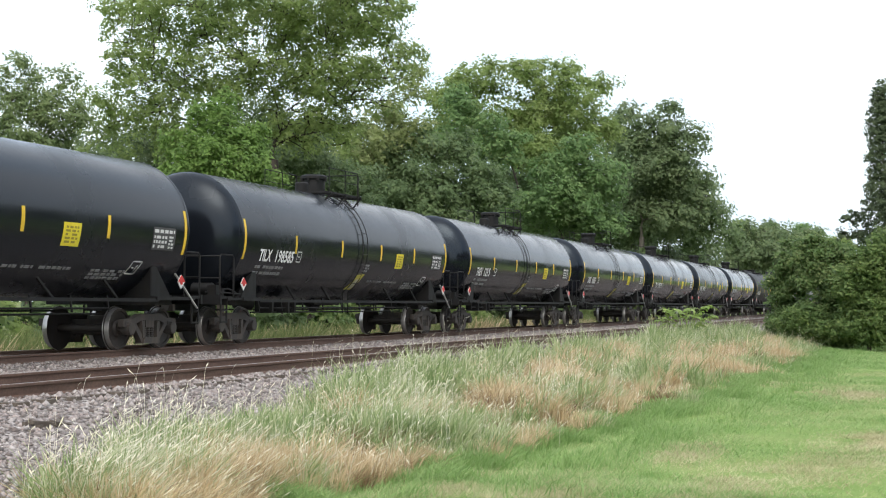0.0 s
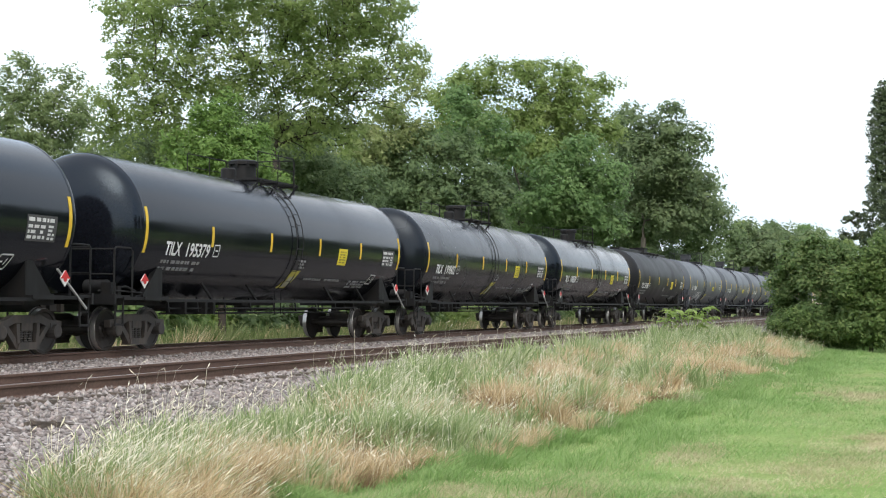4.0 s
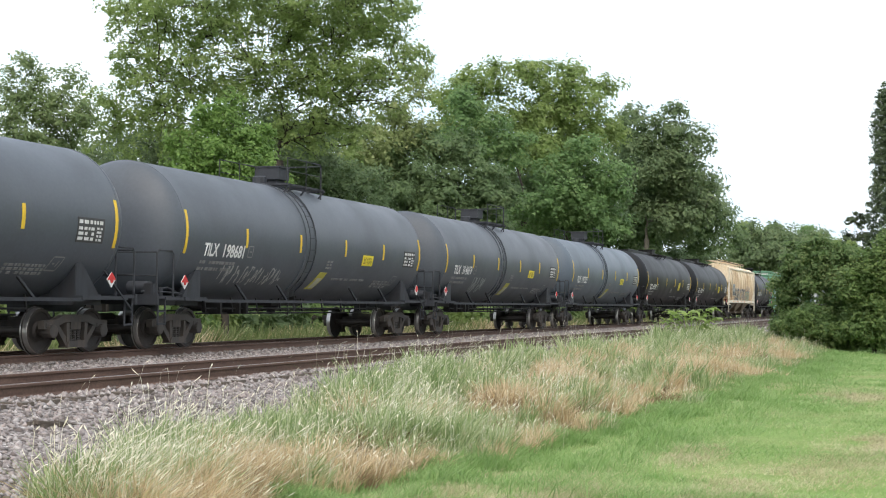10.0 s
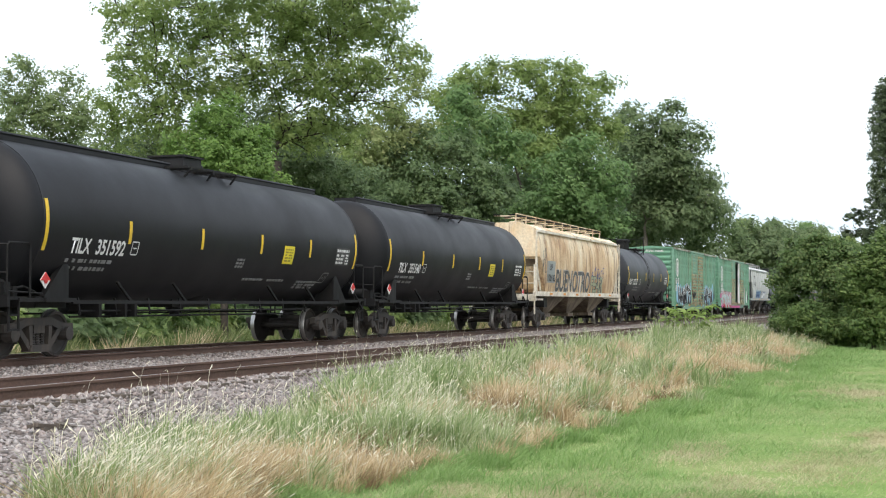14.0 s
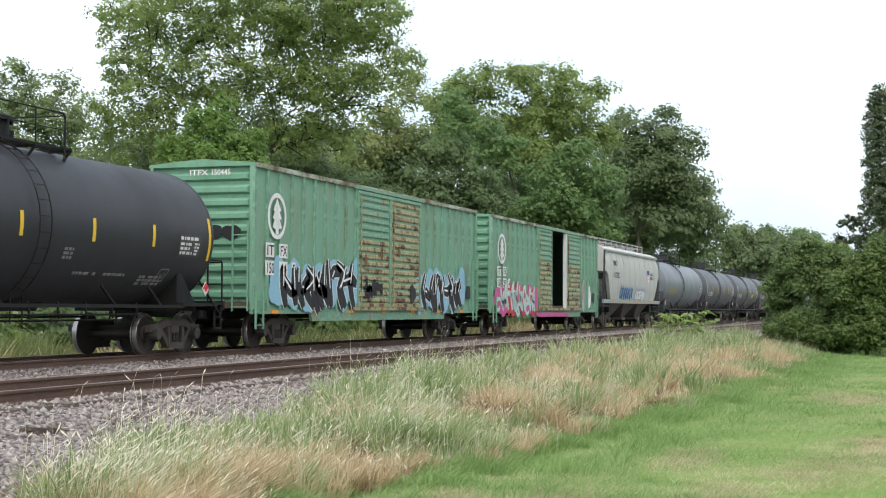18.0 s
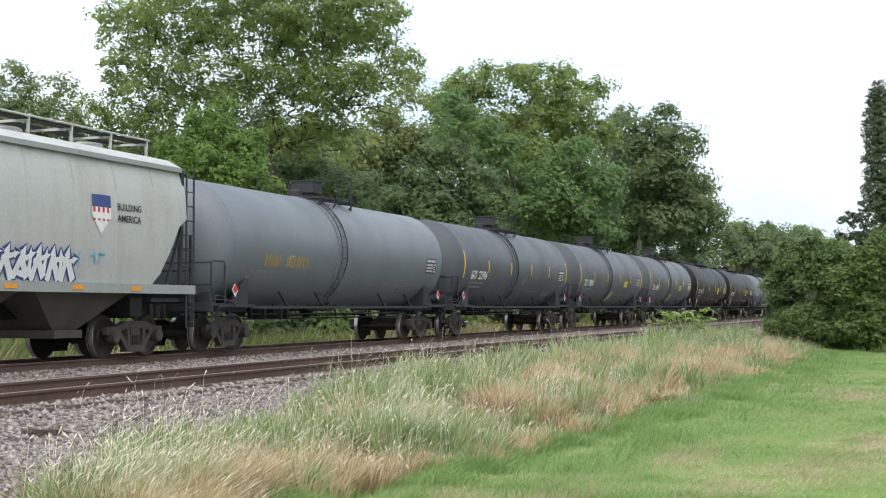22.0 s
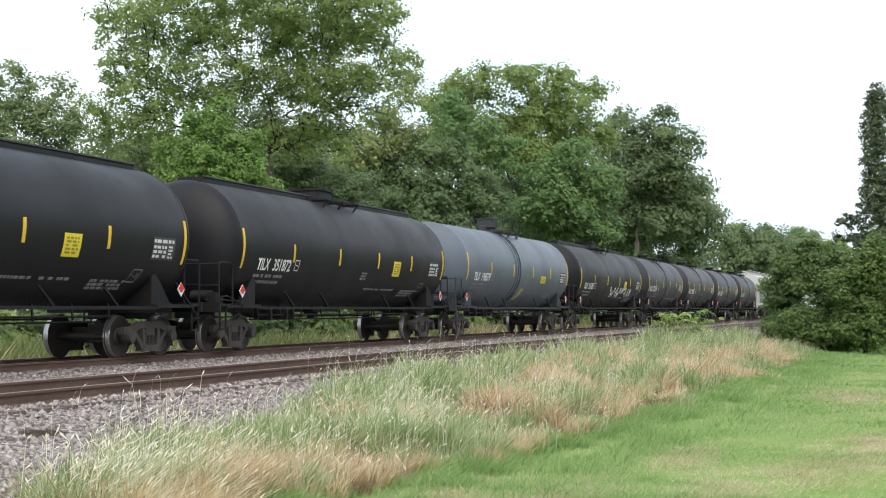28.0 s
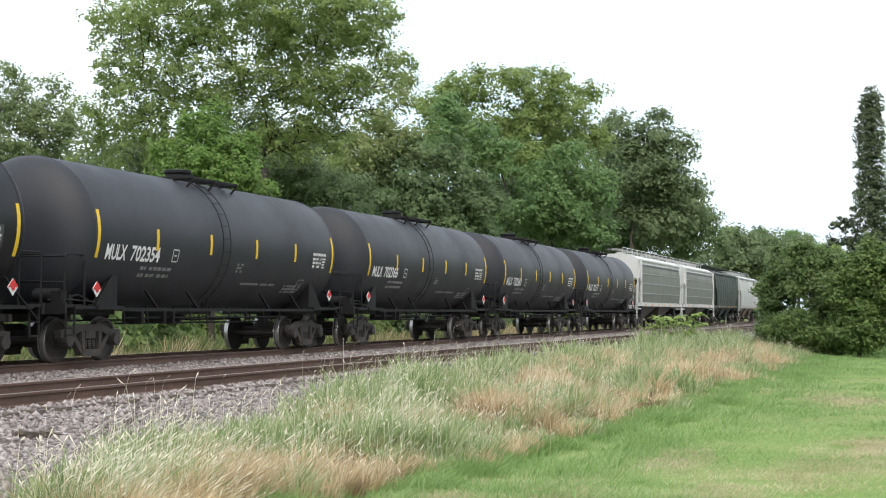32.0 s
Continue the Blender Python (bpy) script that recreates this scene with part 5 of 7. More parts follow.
def end_platform(g):
    """End sill, deck and buffer beam; x = 0 at the truck centre, the coupler towards +x."""
    g.box((0.55, 0, 0.88), (2.2, 0.42, 0.34))
    g.box((1.28, 0, 1.03), (0.62, 2.9, 0.06))
    g.box((1.58, 0, 0.98), (0.07, 2.95, 0.22))
    g.box((0.6, -1.40, 1.0), (1.3, 0.16, 0.07))
    g.box((0.6, 1.40, 1.0), (1.3, 0.16, 0.07))
    for s in (-1, 1):
        for x in (1.2, 1.5):
            g.bar((x, s * 1.42, 1.0), (x, s * 1.42, 0.42), 0.035)
        g.bar((1.2, s * 1.42, 0.45), (1.5, s * 1.42, 0.45), 0.04)
        g.bar((1.2, s * 1.42, 0.72), (1.5, s * 1.42, 0.72), 0.035)


def end_rail(g):
    for s in (-1, 1):
        y = s * 1.42
        g.tube([(0.85, y, 1.0), (0.85, y, 2.0), (0.92, y, 2.06), (1.5, y, 2.06), (1.56, y, 2.0), (1.56, y, 1.0)], 0.022, 6)
    g.tube([(1.56, -1.42, 2.02), (1.56, 1.42, 2.02)], 0.022, 6)
    g.tube([(1.56, -1.42, 1.5), (1.56, 1.42, 1.5)], 0.02, 6)


def brake_gear(g):
    """Brake cylinder, reservoir and pipes on the end deck."""
    g.lathe([(-0.3, 0.06), (-0.26, 0.15), (0.26, 0.15), (0.3, 0.06)], 14, "y", (1.15, -0.75, 1.24))
    g.box((1.35, -1.15, 1.2), (0.2, 0.24, 0.26))
    g.box((1.1, -1.2, 1.16), (0.14, 0.14, 0.2))
    g.tube([(0.6, -1.35, 1.15), (0.9, -1.3, 1.25), (1.2, -1.2, 1.2), (1.5, -1.0, 1.15)], 0.025, 6)
    g.tube([(0.4, -1.38, 1.12), (1.5, -1.38, 1.16)], 0.02, 6)


def brake_lever(g):
    """Slanting lever from the head of the tank to the end step."""
    g.bar((0.35, -1.46, 1.55), (1.35, -1.48, 0.78), 0.04, 0.03)


def brake_rods(half):
    """Rods and hangers below the tank."""
    def make(g):
        L = half - 2.2
        for y, z in ((-0.95, 0.78), (-0.7, 0.66), (0.4, 0.72)):
            g.tube([(-L, y, z), (L, y, z)], 0.022, 5)
        for i in range(9):
            x = -L + 2 * L * i / 8
            g.bar((x, -0.9, 1.05), (x, -0.95, 0.7), 0.045, 0.03)
        for x in (-L + 0.6, -L + 1.6, -L + 2.0):
            g.box((x, -0.8, 0.82), (0.10, 0.5, 0.34))
        g.lathe([(-0.5, 0.05), (-0.46, 0.16), (0.3, 0.16), (0.36, 0.1)], 12, "x", (-half * 0.45, 0.5, 0.88))
    return make


def outlet(g):
    """Bottom outlet saddle and valve."""
    g.lathe([(0.62, 0.05), (0.66, 0.12), (0.74, 0.12), (0.76, 0.2), (0.84, 0.22), (0.88, 0.45), (1.12, 0.75)], 16, "z")
    g.box((0, 0, 0.95), (1.8, 0.9, 0.2), None, 1.2)


def placard(mat_edge):
    def make(g):
        g.box((0, 0, 0), (0.225, 0.015, 0.225), Matrix.Rotation(radians(45), 3, "Y"))
    return make


def diamond_symbol(g):
    g.prism([(-0.155, 0.0), (0.0, 0.155), (0.155, 0.0), (0.06, 0.0), (0.03, -0.06), (-0.03, -0.06), (-0.06, 0.0)], -0.014, 0.0)


def top_rail(half):
    """Raised ridge along the crown of jacketed tanks."""
    def make(g):
        zt = TZ + TR
        for s in (-1, 1):
            x0, x1 = (0.9, half - 0.25) if s > 0 else (-half + 0.25, -0.9)
            g.prism([(x0, zt - 0.06), (x1, zt - 0.06), (x1, zt + 0.06), (x0, zt + 0.1)], -0.36, 0.36)
            g.tube([(x0, -0.34, zt + 0.1), (x1, -0.34, zt + 0.08)], 0.04, 6)
    return make


def scrawl(g, x0, x1, z0, z1, rs, strokes, w, place, swirl=1.0):
    """Spray-paint strokes."""
    for k in range(strokes):
        cx = x0 + (x1 - x0) * (k + 0.5) / strokes
        pts = []
        p = Vector((cx + rs.uniform(-0.1, 0.1), 0, rs.uniform(z0, z1)))
        for i in range(7):
            pts.append(p.copy())
            p = p + Vector((rs.uniform(-1, 1.1) * (x1 - x0) / strokes * 0.5 * swirl, 0, rs.uniform(-0.6, 0.6) * (z1 - z0)))
            p.x, p.z = min(max(p.x, x0), x1), min(max(p.z, z0), z1)
        ribbon(g, pts, w, place)


def ribbon(g, pts, w, place, lift=0.0):
    """A flat painted stroke through points in x, z, smoothed."""
    fine = []
    for a, b, c, d in zip([pts[0]] + pts[:-2], pts[:-1], pts[1:], pts[2:] + [pts[-1]]):
        for i in range(4):
            t = i / 4
            fine.append(0.5 * ((2 * b) + (c - a) * t + (2 * a - 5 * b + 4 * c - d) * t * t + (3 * b - a - 3 * c + d) * t ** 3))
    fine.append(pts[-1])
    v, f = [], []
    for i, p in enumerate(fine):
        d = fine[min(i + 1, len(fine) - 1)] - fine[max(i - 1, 0)]
        n = Vector((-d.z, 0, d.x))
        n = n.normalized() if n.length > 1e-6 else Vector((0, 0, 1))
        ww = w * 0.5 * (0.6 + 0.4 * math.sin(math.pi * min(1, (i + 0.5) / len(fine))))
        v += [place(p.x + n.x * ww, p.z + n.z * ww), place(p.x - n.x * ww, p.z - n.z * ww)]
        if i:
            f.append((2 * i - 2, 2 * i - 1, 2 * i + 1, 2 * i))
    g.raw(v, f)


DROP = {"black": 0.12, "ridge": 0.16}  # how much lower their markings sit
LADDER_X = {"black": 0.05, "grey": -0.9, "ridge": 0.5, "short": -0.55}


def tank_car(cid, label, paint_key, mark, half=7.72, tc=7.05, frame_key="frame_black", style="black", sticker="sticker", extra=None, stripes=True, x=0.0):
    """A tank car; x is the middle of the car along the track at the start."""
    car = thing("tank_car", label, "tank car", pose(x, TRACK_FAR, FAR_Z), "freight cars of the train")
    rs = random.Random(cid)
    hk = "%.2f" % half
    low = DROP.get(style, 0.08)
    part("tank", shared("tank" + hk, paint_key, tank_shell(half, 0), True), car)
    lx = LADDER_X.get(style, -1.0)
    if style != "ridge":
        add_ladder(car, lx, frame_key)
    for bx in ((lx - 0.3, lx + 0.3) if style in ("grey", "faint") else ()):
        part("band", shared("band%.2f" % bx, paint_key, ring_band(bx), True), car)
    kind = {"short": "low" if cid != 40 else None, "black": None, "ridge": "flat"}.get(style, True)
    part("manway", shared("manway" + str(kind), frame_key, manway(kind), style != "grey"), car)
    part("platform", shared("platform", frame_key, platform), car)
    if style not in ("short", "ridge") or cid == 40:
        part("guard_rail", shared("guard_rail", frame_key, platform_rail), car)
    if style == "ridge":
        part("ridge", shared("ridge" + hk, "matt_black", top_rail(half)), car)
    for s in (-1, 1):
        part("side_sill", shared("sill" + hk, frame_key, side_sill(half)), car, pose(0, s * 1.47, 0))
    for f in (-0.62, -0.32, 0.3, 0.6):
        for s in (-1, 1):
            part("strut", shared("strut%d" % s, frame_key, strut(s)), car, pose(half * f, 0, 0))
    part("brake_rigging", shared("rods" + hk, "frame_black", brake_rods(half)), car)
    part("outlet_valve", shared("outlet", "frame_black", outlet, True), car)
    for s in (-1, 1):
        m = pose(s * tc, 0, 0, 0, 0, 0 if s > 0 else 180)
        part("saddle", shared("saddle", frame_key, saddle), car, pose(s * tc, 0, 0, 0, 0, 180 if s > 0 else 0))
        part("end_sill", shared("end_sill", frame_key, end_platform), car, m)
        part("hand_rail", shared("hand_rail", frame_key, end_rail, True), car, m)
        part("coupler", shared("coupler", "truck", coupler), car, pose(s * (tc + 1.55), 0, 0, 0, 0, 0 if s > 0 else 180))
        add_truck(car, s * tc)
        pl = part("placard", shared("placard", "white", placard(0)), car, pose(s * (half - 0.15), -1.52, 1.37), "white and red hazard placard")
        part("symbol", shared("symbol", "red", diamond_symbol), pl, pose(0, -0.008, 0))
    part("brake_gear", shared("brake_gear", frame_key, brake_gear, True), car, pose(-tc, 0, 0, 0, 0, 180) @ Matrix.Diagonal((1, -1, 1, 1)))
    part("brake_lever", shared("brake_lever", "spray_silver" if style == "black" else frame_key, brake_lever), car, pose(tc, 0, 0), "slanting brake lever")
    if stripes:
        e = half - 0.1
        for sx, z0, z1 in ((-e, 2.1, 3.08), (e, 2.1, 3.08), (-e * 0.61, 2.33, 2.8), (-e * 0.2, 2.33, 2.8), (e * 0.2, 2.33, 2.8), (e * 0.585, 2.33, 2.8)):
            z0, z1 = z0 - low, z1 - low
            key = "stripe%.2f%.2f" % (sx, z0)
            part("reflective_stripe", shared(key, "yellow", lambda g, a=sx, b=z0, c=z1: flank_sheet(g, a - 0.05, a + 0.05, b, c)), car)
    if sticker:
        x0 = 2.85
        s1, zz = (0.60, 0.46) if sticker == "sticker" else (0.8, 0.3)
        part("warning_sticker", shared("stick%s%.2f" % (sticker, low), sticker if sticker != "small" else "sticker", lambda g: flank_sheet(g, x0, x0 + s1, 2.12 - low, 2.12 + zz - low)), car, None, "yellow warning sticker")
        g = Geo()
        bars_of(g, x0 + 0.08, x0 + s1 - 0.08, 2.17 - low, 2.07 + zz - low, 5, random.Random(4))
        key = ("stickbars%s%.2f" % (sticker, low), "dim_ink")
        if key not in CACHE:
            CACHE[key] = g.mesh("sticker_print", M["dim_ink"])
        part("sticker_print", CACHE[key], car, kind="stuff")
        if style == "ridge":
            sticker = ""
    if sticker:
        part("slant_sticker", shared("slant", "faded_yellow", lambda g: flank_sheet(g, -0.12, 0.36, 1.32, 1.78, 0.26)), car, None, "faded yellow slanted sticker")
        part("pale_half", shared("slant_pale", "pale_sticker", lambda g: flank_sheet(g, 0.02, 0.34, 1.36, 1.62, 0.14, 0.012)), car)
    # stencilled data
    for x0, x1, z0, z1, n in ((-half + 0.95, -half + 1.3, 1.89, 2.0, 1), (-half + 1.4, -half + 2.7, 1.89, 2.0, 1), (-half + 0.95, -half + 1.25, 1.74, 1.85, 1), (-half + 1.35, -half + 2.6, 1.74, 1.85, 1),
                              (0.35, 0.75, 1.95, 2.2, 3), (1.1, 2.3, 1.66, 1.74, 1), (2.5, 3.6, 1.66, 1.74, 1), (4.3, 5.6, 1.5, 1.72, 3)):
        x0, x1 = x0 * min(1, half / 7.72), x1 * min(1, half / 7.72)
        g = Geo()
        bars_of(g, x0, x1, z0 - low, z1 - low, n, rs)
        part("stencil", g.mesh("stencil", M["dim_white"]), car, None, "faint white stencilled data", "stuff")
    pb = part("data_panel", shared("panel%s%.2f" % (hk, low), "panel_ink", lambda g: flank_sheet(g, half - 1.5, half - 0.55, 2.17 - low, 2.66 - low)), car, None, "stencilled data panel")
    g = Geo()
    bars_of(g, half - 1.46, half - 0.6, 2.52 - low, 2.64 - low, 1, rs, fill=1)
    bars_of(g, half - 1.46, half - 0.9, 2.2 - low, 2.5 - low, 3, rs, fill=0.8)
    bars_of(g, half - 0.82, half - 0.6, 2.2 - low, 2.5 - low, 4, rs, fill=1)
    part("panel_print", g.mesh("panel_print", M["panel_white"]), pb, kind="stuff")
    g = Geo()
    for a, b in (((0.0, 0.0), (0.25, 0.0)), ((0.25, 0.0), (0.25, 0.26)), ((0.25, 0.26), (0.0, 0.26)), ((0.0, 0.26), (0.0, 0.0)), ((0.06, 0.13), (0.19, 0.13))):
        ribbon(g, [Vector((-half + 3.2 + a[0], 0, 2.12 - low + a[1])), Vector((-half + 3.2 + b[0], 0, 2.12 - low + b[1]))], 0.03, on_tank)
    part("class_box", g.mesh("class_box", M["panel_white" if style != "grey" else "dim_white"]), car)
    g = Geo()
    bx, bz = half - 2.1, 1.52
    for a, b in (((0.0, 0.0), (0.36, 0.0)), ((0.36, 0.0), (0.46, 0.26)), ((0.46, 0.26), (0.10, 0.26)), ((0.10, 0.26), (0.0, 0.0)), ((0.14, 0.13), (0.22, 0.13)), ((0.28, 0.07), (0.33, 0.19))):
        ribbon(g, [Vector((bx + a[0], 0, bz + a[1])), Vector((bx + b[0], 0, bz + b[1]))], 0.03, on_tank)
    part("test_box", g.mesh("test_box", M["panel_white" if style == "black" else "dim_white"]), car)
    if mark:
        ink = "white" if style != "faint" else "mark_yellow"
        x0 = -half + (0.98 if style != "short" else 0.42)
        for word in mark.split():
            w = (0.175 if style != "short" else 0.2) * len(word)
            part("reporting_mark", text_mesh(word, 0.41 if style != "short" else 0.44, ink, "marks", lambda a, b: on_tank(x0 + a, 2.09 - low + b), 0.011, w), car, None, "stencilled reporting marks")
            x0 += w + 0.2
        if style in ("grey", "short"):
            num = mark.split()[-1]
            part("head_number", text_mesh(num, 0.17, ink, "head_number", lambda a, b: (-half - head_depth(0.3 - a, 0.62 + b) - 0.012, 0.3 - a, TZ + 0.62 + b), 0.003, 0.075 * len(num)), car)
    if extra:
        extra(car, rs, half)
    return car

# ---- graffiti ----


def blot(g, cx, cz, rx, rz, place, rs, n=26):
    """A ragged patch of spray paint."""
    ring = []
    ph = rs.uniform(0, 6)
    for i in range(n):
        a = 6.2832 * i / n
        r = 1 + 0.12 * math.sin(3 * a + ph) + 0.05 * math.sin(7 * a + 2 * ph) + rs.uniform(-0.03, 0.03)
        ring.append((cx + rx * r * math.cos(a), cz + rz * r * math.sin(a)))
    v = [place(cx, cz)] + [place(*p) for p in ring]
    g.raw(v, [(0, i + 1, (i + 1) % n + 1) for i in range(n)])


def letter_strokes(x0, x1, z0, z1, rs):
    """Three or four fat strokes, locked together, that stand for one unreadable wild-style letter."""
    w, h = x1 - x0, z1 - z0

    def p(a, b):
        return Vector((x0 + w * (a + rs.uniform(-0.16, 0.16)), 0, z0 + h * (b + rs.uniform(-0.1, 0.1))))
    out = [[p(0.12, 0.95), p(0.05, 0.5), p(0.25, 0.05)]]
    out.append([p(0.85, 0.92), p(0.7, 0.5), p(0.95, 0.08)] if rs.random() < 0.6 else [p(0.6, 0.95), p(0.95, 0.7), p(0.6, 0.45), p(0.95, 0.1)])
    out.append([p(0.15, rs.uniform(0.2, 0.8)), p(0.5, rs.uniform(0.3, 0.9)), p(0.85, rs.uniform(0.1, 0.8))])
    if rs.random() < 0.5:
        out.append([p(0.5, 0.75), p(0.3, 0.45), p(0.55, 0.1)])
    return out


def shard(g, p, q, w0, w1, place, grow=0.0, head=0.0):
    """One angular stroke of a jagged letter: tapered, with a pointed head."""
    p, q = Vector((p[0], 0, p[1])), Vector((q[0], 0, q[1]))
    d = (q - p).normalized()
    n = Vector((-d.z, 0, d.x))
    a, b = w0 / 2 + grow, w1 / 2 + grow
    p, q = p - d * grow, q + d * grow
    pts = [p - n * a, q - n * b - d * head, q - n * b * (1.7 if head else 1) - d * head, q + d * (head * 0.6), q + n * b * (1.7 if head else 1) - d * head, q + n * b - d * head, p + n * a, p - d * a * 0.5]
    g.raw([place(v.x, v.z) for v in pts], [(0, 1, 5, 6), (2, 3, 4), (6, 7, 0)])


def jagged_letters(parent, n, x0, x1, z0, z1, place, rs, fill, edge, w, shine, label):
    """Wild-style letters: each is a part of angular strokes, its fill and its glints lying on it."""
    dx = (x1 - x0) / n
    for i in range(n):
        a, b = x0 + dx * i, x0 + dx * (i + 1)
        h = z1 - z0

        def at(u, v):
            return (a + (b - a) * (u + rs.uniform(-0.12, 0.12)), z0 + h * (v + rs.uniform(-0.08, 0.08)))
        st = [(at(0.1, 0.0), at(0.45, 0.95), 1.1, 0.8, 0.14), (at(0.2, 0.55), at(1.1, 0.75), 0.9, 0.6, 0.12), (at(0.45, 0.6), at(0.95, 0.02), 1.0, 1.2, 0.0)]
        if rs.random() < 0.6:
            st.append((at(0.95, 0.1), at(1.0, 0.9), 0.9, 0.6, 0.12))
        if rs.random() < 0.5:
            st.append((at(0.0, 0.2), at(0.7, 0.15), 0.8, 0.7, 0.0))
        g = Geo()
        for k, (p, q, u, v, hd) in enumerate(st):
            shard(g, p, q, w * u, w * v, lambda s, z: place(s, z, 0.003 + 0.0003 * i + 0.00005 * k), 0.04, hd)
        ob = part("graffiti_letter", g.mesh("graffiti_letter", M[edge]), parent, None, label)
        g = Geo()
        for k, (p, q, u, v, hd) in enumerate(st):
            shard(g, p, q, w * u, w * v, lambda s, z: place(s, z, 0.008 + 0.0003 * i + 0.00005 * k), 0.0, hd)
        part("fill", g.mesh("fill", M[fill]), ob)
        if shine:
            g = Geo()
            for k, (p, q, u, v, hd) in enumerate(st[:3]):
                e = (p[0] + (q[0] - p[0]) * 0.6 + 0.03, p[1] + (q[1] - p[1]) * 0.6)
                shard(g, (p[0] + 0.03, p[1] + 0.05), e, w * 0.3, w * 0.12, lambda s, z: place(s, z, 0.013 + 0.0003 * i + 0.00005 * k))
            part("shine", g.mesh("shine", M[shine]), ob)


def wild_letters(parent, name, n, x0, x1, z0, z1, place, rs, fill, edge, w=0.16, shine=None, label="", rim=1.75):
    """Each letter is a part: an outline stroke, and its fill on top of it."""
    dx = (x1 - x0) / n
    for i in range(n):
        st = letter_strokes(x0 + dx * i - 0.04, x0 + dx * (i + 1) + 0.04, z0 + rs.uniform(-0.06, 0.06), z1 + rs.uniform(-0.1, 0.1), rs)
        g = Geo()
        for s in st:
            ribbon(g, s, w * rim, lambda a, b: place(a, b, 0.003 + 0.0004 * i))
        ob = part(name, g.mesh(name, M[edge]), parent, None, label)
        g = Geo()
        for s in st:
            ribbon(g, s, w, lambda a, b: place(a, b, 0.007 + 0.0004 * i))
        part("fill", g.mesh("fill", M[fill]), ob)
        if shine:
            g = Geo()
            for s in st:
                k = max(1, len(s) // 2)
                ribbon(g, [q + Vector((0.02, 0, 0.03)) for q in s[:k + 1]], min(0.07, w * 0.3), lambda a, b: place(a, b, 0.012 + 0.0004 * i))
            part("shine", g.mesh("shine", M[shine]), ob)


def spray_text(parent, body, size, x, z, place, fill, edge, width, label):
    """Legible painted letters with a pale outline."""
    me = text_mesh(body, size, edge, "spray_outline", lambda a, b: place(x + a, z + b, 0.003), 0.05, width)
    ob = part("graffiti", me, parent, None, label)
    me = text_mesh(body, size, fill, "spray_letters", lambda a, b: place(x + a, z + b, 0.007), 0.018, width)
    part("letters", me, ob)


# ---- box car ----
BOX_Y = 1.45


def on_box(a, b, lift=0.003):
    return (a, -BOX_Y - 0.067 - lift, b)


DOOR_Z0, DOOR_Z1, DOOR_RIBS = 0.98, 4.42, 15


def box_door(w):
    """Flat door leaf."""
    def make(g):
        z0, z1 = DOOR_Z0, DOOR_Z1
        g.box((0, 0, (z0 + z1) / 2), (w, 0.05, z1 - z0))
    return make


def door_rib(w):
    def make(g):
        dz = (DOOR_Z1 - DOOR_Z0 - 0.2) / DOOR_RIBS
        a, b = w / 2 - 0.09, w / 2 - 0.12
        g.raw([(-a, -0.025, -dz * 0.40), (a, -0.025, -dz * 0.40), (b, -0.062, -dz * 0.18), (-b, -0.062, -dz * 0.18), (b, -0.055, dz * 0.22), (-b, -0.055, dz * 0.22), (a, -0.025, dz * 0.34), (-a, -0.025, dz * 0.34)],
              [(0, 1, 2, 3), (3, 2, 4, 5), (5, 4, 6, 7), (0, 3, 5, 7), (1, 6, 4, 2), (0, 7, 6, 1)])
    return make


def box_end(g):
    """End wall; faces -x."""
    g.box((0.06, 0, 2.72), (0.08, 2 * BOX_Y, 3.6))


def end_rib(g):
    """One deep horizontal corrugation."""
    g.raw([(0.03, -1.36, 0), (-0.07, -1.28, 0.06), (-0.07, -1.28, 0.17), (0.03, -1.36, 0.25), (0.03, 1.36, 0), (-0.07, 1.28, 0.06), (-0.07, 1.28, 0.17), (0.03, 1.36, 0.25)],
          [(0, 4, 5, 1), (1, 5, 6, 2), (2, 6, 7, 3), (0, 1, 2, 3), (4, 7, 6, 5), (0, 3, 7, 4)])


def corner_ladder(n, dz, z0):
    def make(g):
        for s in (0, 0.42):
            g.bar((s, 0, z0 - 0.1), (s, 0, z0 + n * dz), 0.035, 0.05)
        for i in range(n):
            g.tube([(0, 0, z0 + i * dz), (0.42, 0, z0 + i * dz)], 0.015, 5)
    return make


def roof_panel(w):
    def make(g):
        x0, x1 = -w / 2, w / 2 - 0.04
        g.raw([(x0, -1.5, 4.58), (x1, -1.5, 4.58), (x1, 0, 4.70), (x0, 0, 4.70), (x0, 1.5, 4.58), (x1, 1.5, 4.58), (x0, -1.5, 4.5), (x1, -1.5, 4.5), (x0, 1.5, 4.5), (x1, 1.5, 4.5)],
              [(0, 1, 2, 3), (3, 2, 5, 4), (0, 6, 7, 1), (4, 5, 9, 8), (6, 8, 9, 7), (0, 3, 4, 8, 6), (1, 7, 9, 5, 2)])
        for s in (-1, 1):
            g.bar((x1 + 0.02, s * 1.48, 4.58), (x1 + 0.02, 0, 4.71), 0.05, 0.04)
    return make


